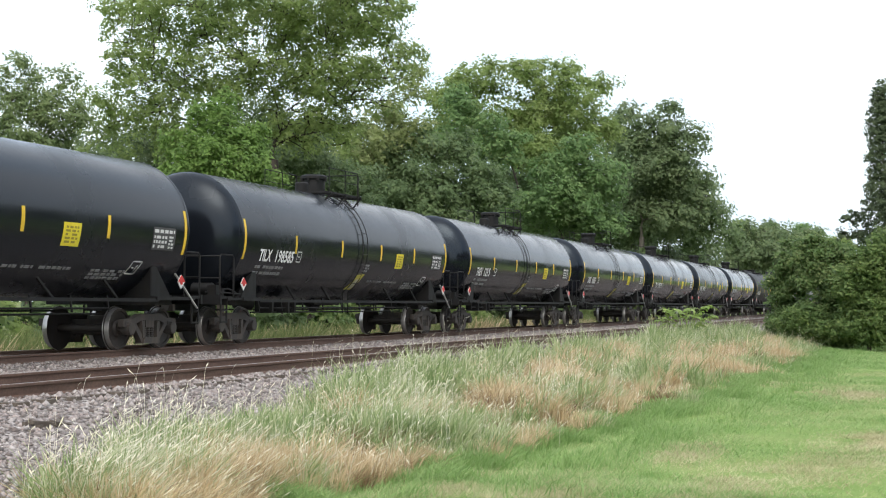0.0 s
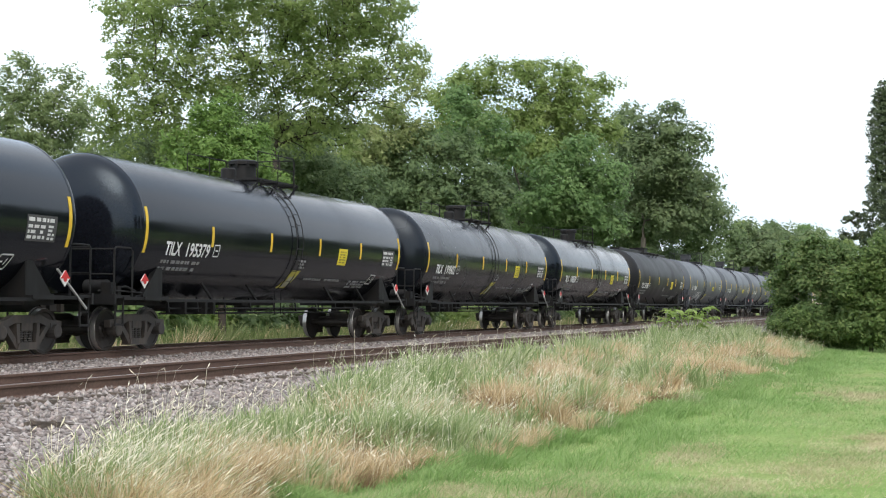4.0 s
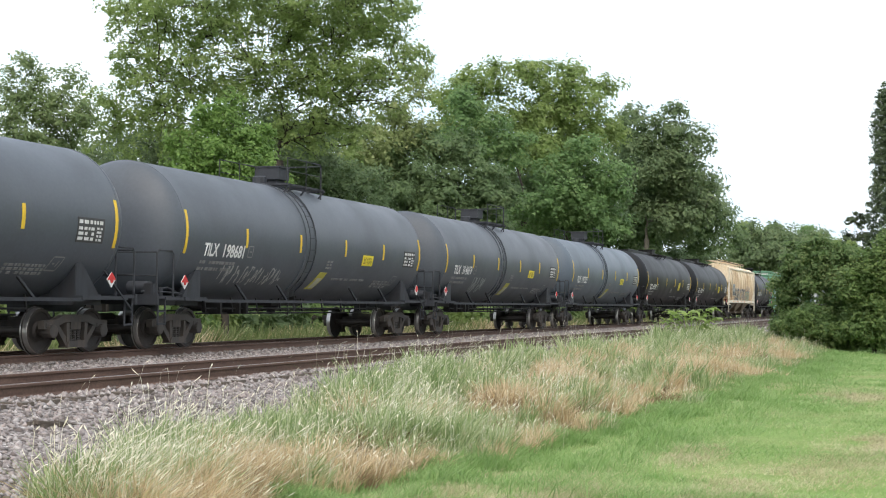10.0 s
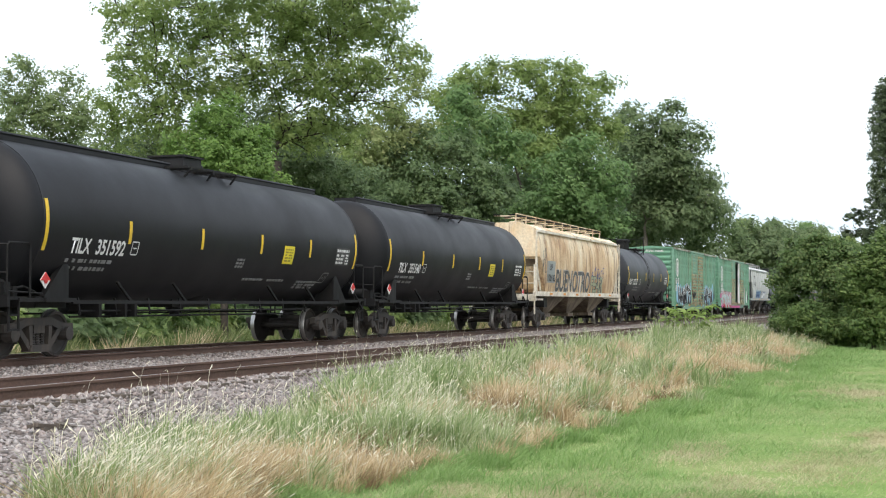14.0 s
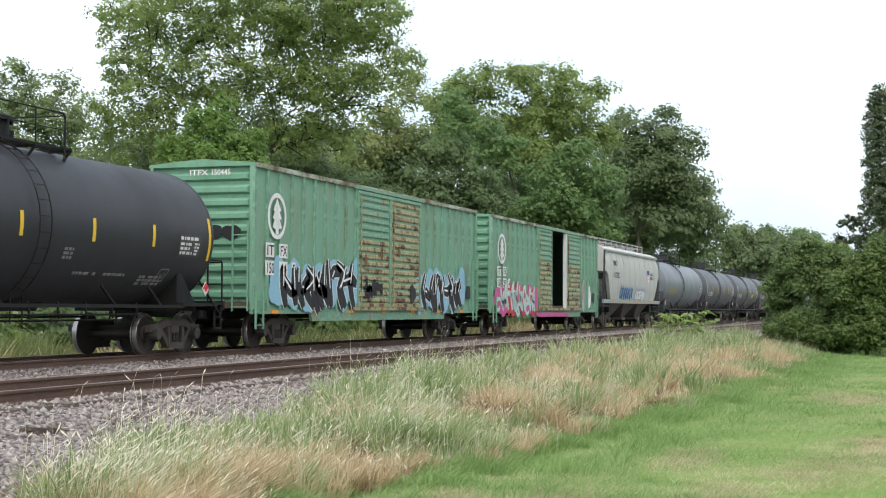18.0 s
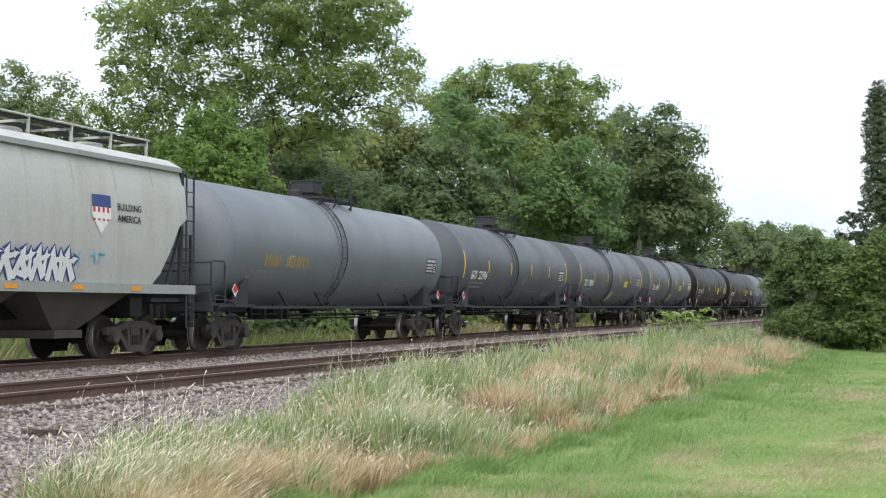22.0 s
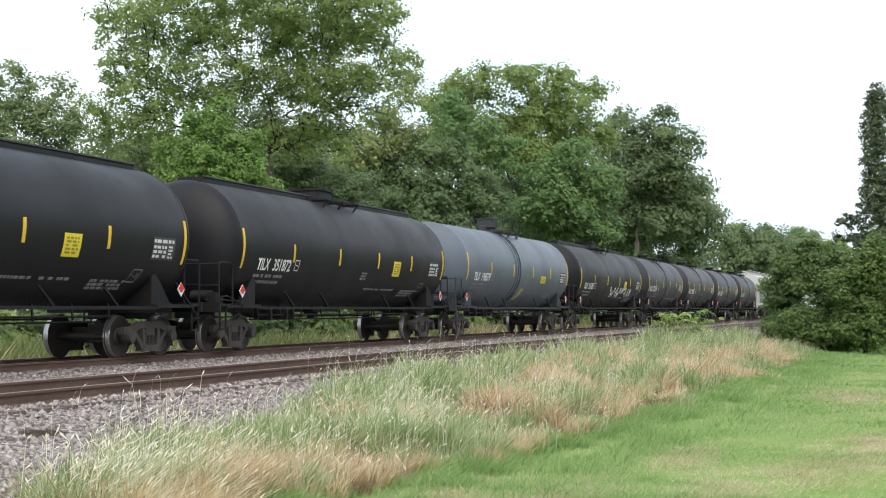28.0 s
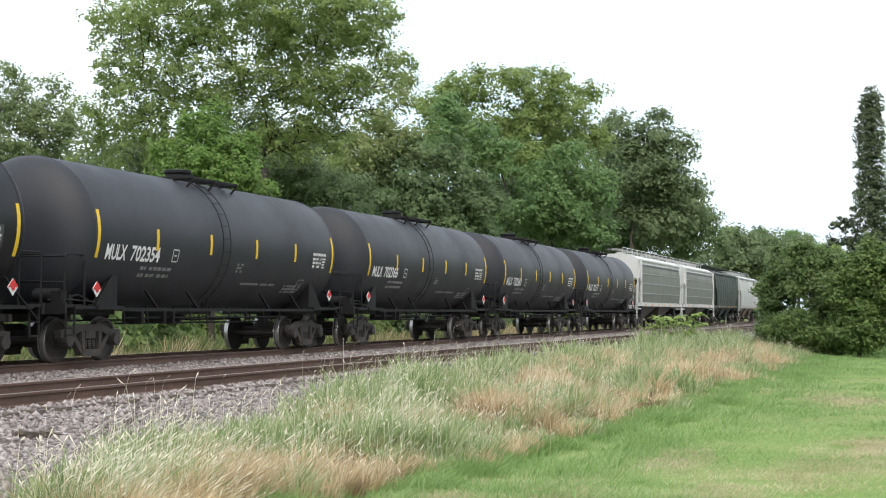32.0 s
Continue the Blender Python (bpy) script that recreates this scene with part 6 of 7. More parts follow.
def box_car(x, number, doors, opening, seed, label, dress):
    """doors: (middle, width, material); opening: (x0, x1) or None."""
    L = 18.6
    rs = random.Random(seed)
    car = thing("box_car", label, "box car", pose(x, TRACK_FAR, FAR_Z), "freight cars of the train")
    lo, hi = min(m - w / 2 for m, w, _ in doors), max(m + w / 2 for m, w, _ in doors)
    # floor, sides either side of the doorway, roof
    part("floor", Geo().box((0, 0, 1.0), (L, 2 * BOX_Y - 0.1, 0.16)).mesh("floor", M["interior"]), car)
    for a, b, nm in ((-L / 2, lo, "side_panel"), (hi, L / 2, "side_panel")):
        part(nm, Geo().box(((a + b) / 2, -BOX_Y + 0.04, 2.72), (b - a, 0.08, 3.66)).mesh(nm, M["boxcar_green"]), car)
        n = max(2, round((b - a) / 0.78))
        for i in range(n + 1):
            px = a + 0.05 + (b - a - 0.1) * i / n
            part("side_post", shared("side_post", "post_green", lambda g: g.prism([(-0.05, 0.9), (0.05, 0.9), (0.05, 4.5), (-0.05, 4.5)], -0.065, 0.0)), car, pose(px, -BOX_Y, 0))
    part("far_side", Geo().box((0, BOX_Y - 0.04, 2.72), (L, 0.08, 3.66)).mesh("far_side", M["boxcar_green"]), car)
    part("door_track", Geo().box(((lo + hi) / 2, -BOX_Y - 0.05, 4.5), (hi - lo + 0.5, 0.1, 0.1)).mesh("door_track", M["rust_door"]), car)
    part("door_sill", Geo().box(((lo + hi) / 2, -BOX_Y - 0.04, 0.92), (hi - lo + 0.6, 0.12, 0.10)).mesh("door_sill", M["rust_cream"]), car)
    for m, w, mat in doors:
        d = part("door", shared("door%.2f" % w, mat, box_door(w)), car, pose(m, -BOX_Y - 0.03, 0), "sliding door eaten by rust")
        dz = (DOOR_Z1 - DOOR_Z0 - 0.2) / DOOR_RIBS
        for e in (-1, 1):
            part("frame_stile", shared("frame_stile", mat, lambda g: g.box((0, -0.04, (DOOR_Z0 + DOOR_Z1) / 2), (0.08, 0.06, DOOR_Z1 - DOOR_Z0))), d, pose(e * (w / 2 - 0.04), 0, 0))
            part("frame_rail", shared("frame_rail%.2f" % w, mat if e > 0 else "rust_cream", lambda g: g.box((0, -0.04, 0), (w - 0.16, 0.06, 0.1))), d, pose(0, 0, DOOR_Z1 - 0.05 if e > 0 else DOOR_Z0 + 0.05))
        for i in range(DOOR_RIBS):
            part("rib", shared("rib%.2f" % w, "rust_cream" if i < 9 or (opening is None and m > 0) else mat, door_rib(w)), d, pose(0, 0, DOOR_Z0 + 0.1 + dz * (i + 0.5)))
        part("lock_rod", shared("lock_rod", "rust_cream", lambda g: (g.tube([(0, -0.085, 1.1), (0, -0.085, 4.3)], 0.02, 6), g.box((0, -0.08, 1.35), (0.4, 0.06, 0.12)))), d, pose(-0.42 * w, 0, 0))
    if opening:
        a, b = opening
        part("door_post", Geo().box((b + 0.06, -BOX_Y - 0.02, 2.7), (0.14, 0.14, 3.5)).mesh("door_post", M["spray_white"]), car, None, "pale worn door post")
    for i in range(14):
        part("roof_panel", shared("roof_panel", "boxcar_end", roof_panel(L / 14)), car, pose(-L / 2 + L / 14 * (i + 0.5), 0, 0))
    part("roof_edge", Geo().box((0, -1.5, 4.53), (L, 0.06, 0.12)).mesh("roof_edge", M["roof_trim"]), car)
    part("side_sill", Geo().prism([(-L / 2, 0.9), (-L / 2, 0.78), (-L / 2 + 3.6, 0.78), (-L / 2 + 3.7, 0.58), (L / 2 - 3.7, 0.58), (L / 2 - 3.6, 0.78), (L / 2, 0.78), (L / 2, 0.9)], -BOX_Y - 0.02, -BOX_Y + 0.06).mesh("side_sill", M["rust_door"]), car)
    part("centre_sill", Geo().box((0, 0, 0.8), (L + 0.3, 0.5, 0.3)).mesh("centre_sill", M["frame_black"]), car)
    for i in range(5):
        part("cross_member", shared("cross_member", "frame_black", lambda g: g.box((0, 0, 0.78), (0.14, 2.7, 0.24))), car, pose(-4.6 + i * 2.3, 0, 0))
    g = Geo()
    g.tube([(-5.4, -0.9, 0.6), (0, -0.9, 0.66), (5.4, -0.9, 0.6)], 0.03, 6)
    part("brake_rod", g.mesh("brake_rod", M["frame_black"]), car)
    for s in (-1, 1):
        e = part("end_wall", shared("box_end", "boxcar_end", box_end), car, pose(s * (L / 2 - 0.1), 0, 0, 0, 0, 0 if s < 0 else 180), "green corrugated end wall")
        for i in range(10):
            part("rib", shared("end_rib", "boxcar_end", end_rib), e, pose(0, 0, 1.15 + i * 0.33))
        part("coupler", shared("coupler", "truck", coupler), car, pose(s * (L / 2 + 0.25), 0, 0, 0, 0, 0 if s > 0 else 180))
        part("draft_gear", shared("draft_gear", "frame_black", lambda g: g.box((0, 0, 0.86), (1.2, 0.5, 0.4))), car, pose(s * (L / 2 - 0.1), 0, 0))
        add_truck(car, s * (L / 2 - 2.35))
    part("end_ladder", shared("end_ladder", "boxcar_end", corner_ladder(6, 0.36, 0.95)), car, pose(-L / 2 - 0.14, -0.98, 0, 0, 0, -90))
    part("side_ladder", shared("side_ladder", "boxcar_end", corner_ladder(6, 0.36, 0.6)), car, pose(L / 2 - 0.52, -BOX_Y - 0.09, 0))
    part("side_step", shared("side_step", "boxcar_end", corner_ladder(3, 0.3, 0.5)), car, pose(-L / 2 + 0.06, -BOX_Y - 0.09, 0))
    g = Geo()
    g.lathe([(-0.05, 0.28), (0.05, 0.28), (0.05, 0.24), (-0.05, 0.24)], 18, "x", (-L / 2 - 0.25, 0.5, 2.2))
    g.bar((-L / 2 - 0.25, 0.5, 2.2), (-L / 2, 0.5, 2.2), 0.06)
    part("brake_wheel", g.mesh("brake_wheel", M["frame_black"]), car)
    # ring sign with a tree shape
    g = Geo()
    n = 40
    for i in range(n):
        a, b = 6.2832 * i / n, 6.2832 * (i + 1) / n
        g.raw([on_box(-8.0 + r * 0.56 * math.cos(t), 3.3 + r * 0.6 * math.sin(t)) for t in (a, b) for r in (0.80, 1.0)], [(0, 1, 3, 2)])
    sign = part("ring_emblem", g.mesh("ring_emblem", M["white"]), car, None, "white ring emblem around a plain shape")
    g = Geo()
    g.raw([on_box(-8.0 + px * 1.45, 3.3 + pz * 1.05) for px, pz in ((-0.06, -0.44), (0.06, -0.44), (0.06, -0.32), (0.2, -0.28), (0.1, -0.08), (0.19, -0.06), (0.09, 0.12), (0.16, 0.14), (0.0, 0.45), (-0.16, 0.14), (-0.09, 0.12), (-0.19, -0.06), (-0.1, -0.08), (-0.2, -0.28), (-0.06, -0.32))], [tuple(range(15))])
    part("emblem_shape", g.mesh("emblem_shape", M["white"]), sign)
    for tx, px, pz in (("IT", -8.66, 2.26), ("FX", -7.86, 2.26), (number[:3], -8.68, 1.8), (number[3:5], -7.86, 1.8), (number[5:], -7.1, 1.8)):
        w = 0.5 if len(tx) > 1 else 0.25
        pl = part("number_plate" if tx.isdigit() else "letter_plate", Geo().raw([on_box(px, pz - 0.03), on_box(px + w, pz - 0.03), on_box(px + w, pz + 0.34), on_box(px, pz + 0.34)], [(0, 1, 2, 3)]).mesh("plate", M["white"]), car, None, "white painted patch")
        part("lettering", text_mesh(tx, 0.38, "black_ink", "lettering", lambda a, b, u=px, v=pz: on_box(u + 0.05 + a, v + 0.02 + b, 0.007), 0.004, w - 0.1), pl)
    for k, word in enumerate(("ITFX", number)):
        part("end_lettering", text_mesh(word, 0.2, "white", "end_lettering", lambda a, b: (-L / 2 - 0.055, 0.3 - 0.6 * k - a, 4.28 + b), 0.003, 0.52), car)
    g = Geo()
    for i in range(7):
        g.raw([on_box(L / 2 - 1.3, 1.9 + i * 0.1), on_box(L / 2 - 1.3 + rs.uniform(0.2, 0.5), 1.9 + i * 0.1), on_box(L / 2 - 1.3 + 0.3, 1.94 + i * 0.1), on_box(L / 2 - 1.3, 1.94 + i * 0.1)], [(0, 1, 2, 3)])
    part("stencil_block", g.mesh("stencil_block", M["dim_white"]), car, kind="stuff")
    part("label_plate", Geo().raw([on_box(L / 2 - 1.3, 1.3), on_box(L / 2 - 0.8, 1.3), on_box(L / 2 - 0.8, 1.75), on_box(L / 2 - 1.3, 1.75)], [(0, 1, 2, 3)]).mesh("label_plate", M["black_ink"]), car)
    dress(car)
    return car


def graffiti_red(car):
    rs = random.Random(5)
    for i in range(9):
        g = Geo()
        blot(g, -8.4 + i * 0.74, 1.3 + rs.uniform(-0.1, 0.15), 0.6, 0.62, lambda a, b: on_box(min(max(a, -9.25), -2.55), max(b, 0.62), 0.0005 + i * 0.0002), rs)
        part("spray_patch", g.mesh("spray_patch", M["spray_pink" if i not in (2, 3, 5, 7) else "spray_red"]), car, None, "pink and red spray-painted patch")
    wild_letters(car, "graffiti_letter", 6, -8.2, -2.9, 0.80, 2.0, on_box, rs, "spray_teal", "spray_red", 0.24, "spray_white", "pale teal graffiti letter with a red edge", 1.3)
    for k, (cx, cz) in enumerate(((-8.5, 1.05), (-5.6, 0.85), (-4.2, 0.9))):
        g = Geo()
        ribbon(g, [Vector((cx + 0.5 * math.cos(a) * (1 - a / 9), 0, cz + 0.34 * math.sin(a) * (1 - a / 9))) for a in (0, 1, 2, 3, 4, 5, 6)], 0.17, lambda a, b: on_box(a, max(b, 0.6), 0.016))
        part("spray_swirl", g.mesh("spray_swirl", M["spray_teal"]), car, None, "pale teal painted swirl")
    g = Geo()
    g.raw([on_box(a, b) for a, b in ((-2.5, 0.6), (3.0, 0.6), (3.0, 0.78), (-2.5, 0.78))], [(0, 1, 2, 3)])
    part("pink_band", g.mesh("pink_band", M["spray_pink"]), car)
    g = Geo()
    blot(g, 6.0, 1.6, 0.35, 0.75, on_box, rs)
    part("spray_blot", g.mesh("spray_blot", M["rust_patch"]), car, None, "grey primer patch stained with rust")
    g = Geo()
    blot(g, 7.4, 1.5, 0.3, 0.55, on_box, rs)
    part("spray_blot", g.mesh("spray_blot", M["spray_white"]), car)


def graffiti_black(car):
    rs = random.Random(11)
    for x0, x1, n in ((-7.9, -2.6, 5), (3.1, 7.4, 4)):
        for i in range(n + 2):
            g = Geo()
            blot(g, x0 + (x1 - x0) * i / (n + 1), 1.55 + rs.uniform(-0.15, 0.25), 0.52, 0.66, lambda a, b: on_box(min(max(a, -9.25), 9.25), max(b, 0.64), 0.0005 + i * 0.0002), rs)
            part("spray_patch", g.mesh("spray_patch", M["spray_blue"]), car, None, "light blue spray-painted patch")
        wild_letters(car, "graffiti_letter", n, x0 + 0.2, x1, 0.84, 2.15, on_box, rs, "ink_black", "spray_white", 0.36, "spray_white", "fat black graffiti letter edged in white", 1.22)
    wild_letters(car, "graffiti_letter", 2, -2.0, -0.5, 1.25, 1.8, lambda a, b, c=0.0: on_box(a, b, 0.04 + c), rs, "ink_black", "ink_black", 0.2, None, "small black graffiti letter on the door", 1.1)
    for cx, cz, rx, rz in ((0.9, 2.7, 0.12, 0.16), (-0.6, 2.6, 0.12, 0.22), (2.2, 1.4, 0.3, 0.3), (-1.9, 2.35, 0.1, 0.2)):
        g = Geo()
        blot(g, cx, cz, rx, rz, lambda a, b: on_box(a, b, 0.04), rs)
        part("paint_blot", g.mesh("paint_blot", M["ink_black" if cz < 2 else "rust"]), car, None, "black paint blot" if cz < 2 else "bare patch of brown rust")
    for cy, cz, ry, rz in ((-0.35, 2.85, 0.26, 0.17), (-0.85, 2.83, 0.26, 0.19), (0.0, 2.2, 0.26, 0.18)):
        g = Geo()
        blot(g, cy, cz, ry, rz, lambda a, b: (-9.285, a, b), rs)
        part("paint_blot", g.mesh("paint_blot", M["ink_black"]), car, None, "black paint blot")
    for k in range(7):
        part("edge_reflector", shared("edge_reflector", "orange", lambda g: g.box((0, 0, 0), (0.4, 0.01, 0.09))), car, pose(-8 + k * 2.6, -BOX_Y - 0.03, 0.83))


# ---- covered hopper ----


def hopper_side(z):
    """Half width of the bulging hopper at height z."""
    pts = [(1.3, 1.40), (2.0, 1.50), (2.8, 1.53), (3.5, 1.49), (4.0, 1.36)]
    for (a, ya), (b, yb) in zip(pts, pts[1:]):
        if z <= b:
            return ya + (yb - ya) * (max(z, a) - a) / (b - a)
    return 1.36


def on_hopper(a, b, lift=0.003):
    return (a, -hopper_side(b) - 0.012 - lift, b)


def hopper_body(L):
    def make(g):
        xs = [-L / 2, -L / 2 + 0.35, -L / 2 + 0.7, -L / 2 + 1.05, -L / 2 + 1.4, -2.5, 0, 2.5, L / 2 - 1.4, L / 2 - 1.05, L / 2 - 0.7, L / 2 - 0.35, L / 2]
        zb = [2.95, 2.75, 2.2, 1.7, 1.42, 1.42, 1.42, 1.42, 1.42, 1.7, 2.2, 2.75, 2.95]
        prof_n = 8
        v, f = [], []
        for x, z0 in zip(xs, zb):
            half = [(hopper_side(z0 + (4.0 - z0) * i / prof_n), z0 + (4.0 - z0) * i / prof_n) for i in range(prof_n + 1)]
            half += [(1.40, 4.03), (1.38, 4.12), (1.05, 4.30), (0.5, 4.42)]
            v += [(x, -y, z) for y, z in half] + [(x, y, z) for y, z in reversed(half)]
        n = 2 * (prof_n + 5)
        for i in range(len(xs) - 1):
            for j in range(n):
                f.append((i * n + j, i * n + (j + 1) % n, (i + 1) * n + (j + 1) % n, (i + 1) * n + j))
        f += [tuple(range(n)), tuple(range((len(xs) - 1) * n, len(xs) * n))]
        g.raw(v, f)
    return make


def hopper_bay(w):
    def make(g):
        a, b = w / 2, 0.42
        g.raw([(-a, -1.32, 1.42), (a, -1.32, 1.42), (a, 1.32, 1.42), (-a, 1.32, 1.42), (-b, -0.75, 0.5), (b, -0.75, 0.5), (b, 0.75, 0.5), (-b, 0.75, 0.5)],
              [(0, 1, 5, 4), (1, 2, 6, 5), (2, 3, 7, 6), (3, 0, 4, 7), (4, 5, 6, 7), (0, 3, 2, 1)])
        g.box((0, 0, 0.42), (1.0, 1.7, 0.16))
    return make


def hopper_car(x, label, mat, L, bays, seed, trim, dress=None, ribs=9, panel=None, ends=None):
    rs = random.Random(seed)
    car = thing("hopper_car", label, "hopper car", pose(x, TRACK_FAR, FAR_Z), "freight cars of the train")
    lk = "%.1f" % L
    part("body", shared("hopper" + lk, mat, hopper_body(L - 1.0), True), car)
    for i in range(0 if panel else ribs):
        px = -L / 2 + 1.9 + (L - 3.8) * i / (ribs - 1)

        def seam(g):
            z = [1.45 + 2.5 * k / 6 for k in range(7)]
            for a, b in zip(z, z[1:]):
                g.bar((0, -hopper_side(a) - 0.004, a), (0, -hopper_side(b) - 0.004, b), 0.035, 0.02)
        part("side_seam", shared("seam", mat, seam), car, pose(px, 0, 0))
    if panel:
        w = L - 2.3

        def sheet(g):
            z = [1.5 + 2.3 * k / 6 for k in range(7)]
            v = [(s * w / 2, -hopper_side(a) - 0.008, a) for a in z for s in (-1, 1)]
            g.raw(v, [(2 * k, 2 * k + 1, 2 * k + 3, 2 * k + 2) for k in range(6)])
        part("side_sheet", shared("sheet%.2f" % w, panel, sheet), car, None, "grimy olive-grey side sheet")
        for z in (2.05, 2.65, 3.25):
            part("side_rail", shared("side_rail%.2f" % w, "patch_grey", lambda g: g.box((0, 0, 0), (w, 0.03, 0.05))), car, pose(0, -hopper_side(z) - 0.02, z))
        part("upper_sheet", shared("upper_sheet%.2f" % w, "spray_grey", lambda g: g.box((0, 0, 0), (w, 0.02, 0.13))), car, pose(0, -hopper_side(3.72) - 0.016, 3.74))
        for s in (-1, 1):
            part("end_post", shared("end_post", mat, lambda g: g.box((0, 0, 2.7), (0.16, 0.10, 2.7))), car, pose(s * (w / 2 + 0.1), -1.5, 0))
    g = Geo()
    for s in (-1, 1):
        g.box((0, s * 1.42, 1.36), (L, 0.12, 0.2))
        g.box((0, s * 1.40, 4.05), (L - 1.2, 0.1, 0.1))
    part("side_sill", g.mesh("side_sill", M[{"tan_rust": "cream_sill", "pale_hopper": "patch_grey"}.get(mat, mat)]), car)
    bw = (L - 4.4) / bays
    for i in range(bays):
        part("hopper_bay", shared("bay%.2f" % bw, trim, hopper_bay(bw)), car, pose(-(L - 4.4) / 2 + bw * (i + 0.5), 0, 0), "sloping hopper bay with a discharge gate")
    part("centre_sill", Geo().box((0, 0, 0.9), (L, 0.45, 0.35)).mesh("centre_sill", M["frame_black"]), car)
    # running board with its posts
    g = Geo()
    for y in (-0.42, -0.26, 0.26, 0.42):
        g.box((0, y, 4.74), (L - 0.6, 0.12, 0.04))
    part("running_board", g.mesh("running_board", M["frame_black"]), car, None, "dark grating walkway along the roof")
    n = 11
    for i in range(n):
        part("board_post", shared("board_post", mat, lambda g: (g.bar((0, -0.46, 4.35), (0, -0.48, 4.78), 0.05), g.bar((0, -0.5, 4.70), (0, 0.5, 4.70), 0.05))), car, pose(-L / 2 + 0.5 + (L - 1.0) * i / (n - 1), 0, 0))
    g = Geo()
    g.tube([(-L / 2 + 0.4, -0.5, 4.79), (L / 2 - 0.4, -0.5, 4.79)], 0.02, 5)
    part("board_rail", g.mesh("board_rail", M[mat]), car)
    for i in range(5):
        part("hatch", shared("hatch", mat, lambda g: g.lathe([(4.36, 0.34), (4.52, 0.34), (4.56, 0.28)], 14, "z"), True), car, pose(-L / 2 + 2.2 + (L - 4.4) * i / 4, 0, 0))
    for s in (-1, 1):
        m = pose(s * (L / 2 - 2.3), 0, 0, 0, 0, 0 if s > 0 else 180)

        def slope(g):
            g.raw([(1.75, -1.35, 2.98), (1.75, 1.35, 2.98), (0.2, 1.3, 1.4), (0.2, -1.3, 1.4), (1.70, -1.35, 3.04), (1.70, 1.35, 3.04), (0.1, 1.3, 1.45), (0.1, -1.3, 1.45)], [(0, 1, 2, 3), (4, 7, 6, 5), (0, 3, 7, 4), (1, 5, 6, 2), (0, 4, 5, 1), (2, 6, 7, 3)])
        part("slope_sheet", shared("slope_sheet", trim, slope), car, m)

        def end_frame(g):
            g.box((2.15, 0, 1.2), (0.2, 2.9, 0.3))
            g.box((1.4, 0, 1.12), (1.7, 2.7, 0.08))
            for t in (-1, 1):
                g.bar((1.78, t * 1.36, 1.3), (1.78, t * 1.40, 4.05), 0.1, 0.08)
                g.bar((2.2, t * 1.40, 0.5), (2.2, t * 1.40, 2.6), 0.05)
                g.bar((1.1, t * 1.38, 1.4), (1.78, t * 1.38, 2.7), 0.06)
            for k in range(6):
                g.tube([(1.78, -1.42, 0.8 + k * 0.36), (2.2, -1.42, 0.8 + k * 0.36)], 0.016, 5)
            g.tube([(2.2, -1.40, 2.3), (2.2, 1.40, 2.3)], 0.02, 5)
            g.tube([(2.2, -1.40, 1.8), (2.2, 1.40, 1.8)], 0.02, 5)
        part("end_frame", shared("end_frame", ends or mat, end_frame), car, m)

        def ladder(g):
            for t in (1.9, 2.24):
                g.bar((t, -1.46, 0.5), (t, -1.46, 4.1), 0.04, 0.03)
            for k in range(11):
                g.tube([(1.9, -1.46, 0.62 + k * 0.33), (2.24, -1.46, 0.62 + k * 0.33)], 0.014, 5)
        part("ladder", shared("hopper_ladder", ends or mat, ladder), car, m)
        part("bolster", shared("hopper_bolster", "frame_black", lambda g: g.box((0, 0, 0.98), (0.5, 2.6, 0.4))), car, m)
        part("coupler", shared("coupler", "truck", coupler), car, pose(s * (L / 2 + 0.05), 0, 0, 0, 0, 0 if s > 0 else 180))
        add_truck(car, s * (L / 2 - 1.9))
    for k in range(6):
        part("edge_reflector", shared("edge_reflector", "orange", lambda g: g.box((0, 0, 0), (0.4, 0.01, 0.09))), car, pose(-L / 2 + 2.6 + k * (L - 5.2) / 5, -1.487, 1.36))
    if dress:
        dress(car, rs)
    return car


def dress_tan(car, rs):
    part("paint_patch", Geo().raw([on_hopper(a, b, 0.001) for a, b in ((-6.85, 1.85), (-5.45, 1.85), (-5.45, 2.3), (-6.85, 2.3), (-5.45, 2.8), (-6.85, 2.8))], [(0, 1, 2, 3), (3, 2, 4, 5)]).mesh("paint_patch", M["patch_grey"]), car, None, "grey repainted patch for the lettering")
    part("lettering", text_mesh("UP", 0.36, "black_ink", "lettering", lambda a, b: on_hopper(-6.4 + a, 2.4 + b), 0.012, 0.5), car)
    part("lettering", text_mesh("100163", 0.4, "black_ink", "lettering", lambda a, b: on_hopper(-6.8 + a, 1.92 + b), 0.012, 1.3), car)
    spray_text(car, "BUENOTRO", 1.35, -5.3, 1.5, on_hopper, "spray_grey", "spray_silver", 6.5, "large grey block graffiti letters")
    spray_text(car, "FEAR", 1.1, 1.5, 1.5, on_hopper, "spray_sage", "spray_grey", 2.7, "sage green graffiti letters")
    for k in range(7):
        g = Geo()
        scrawl(g, 1.6 + k * 0.42, 2.1 + k * 0.42, 2.2, 2.7, rs, 1, 0.06, on_hopper)
        part("scrawl", g.mesh("scrawl", M["spray_navy"]), car, None, "thin dark graffiti scrawl")
    for k in range(4):
        g = Geo()
        scrawl(g, -7.6 + k * 0.17, -7.3 + k * 0.17, 2.3, 3.3, rs, 1, 0.05, on_hopper)
        part("scrawl", g.mesh("scrawl", M["spray_grey"]), car)


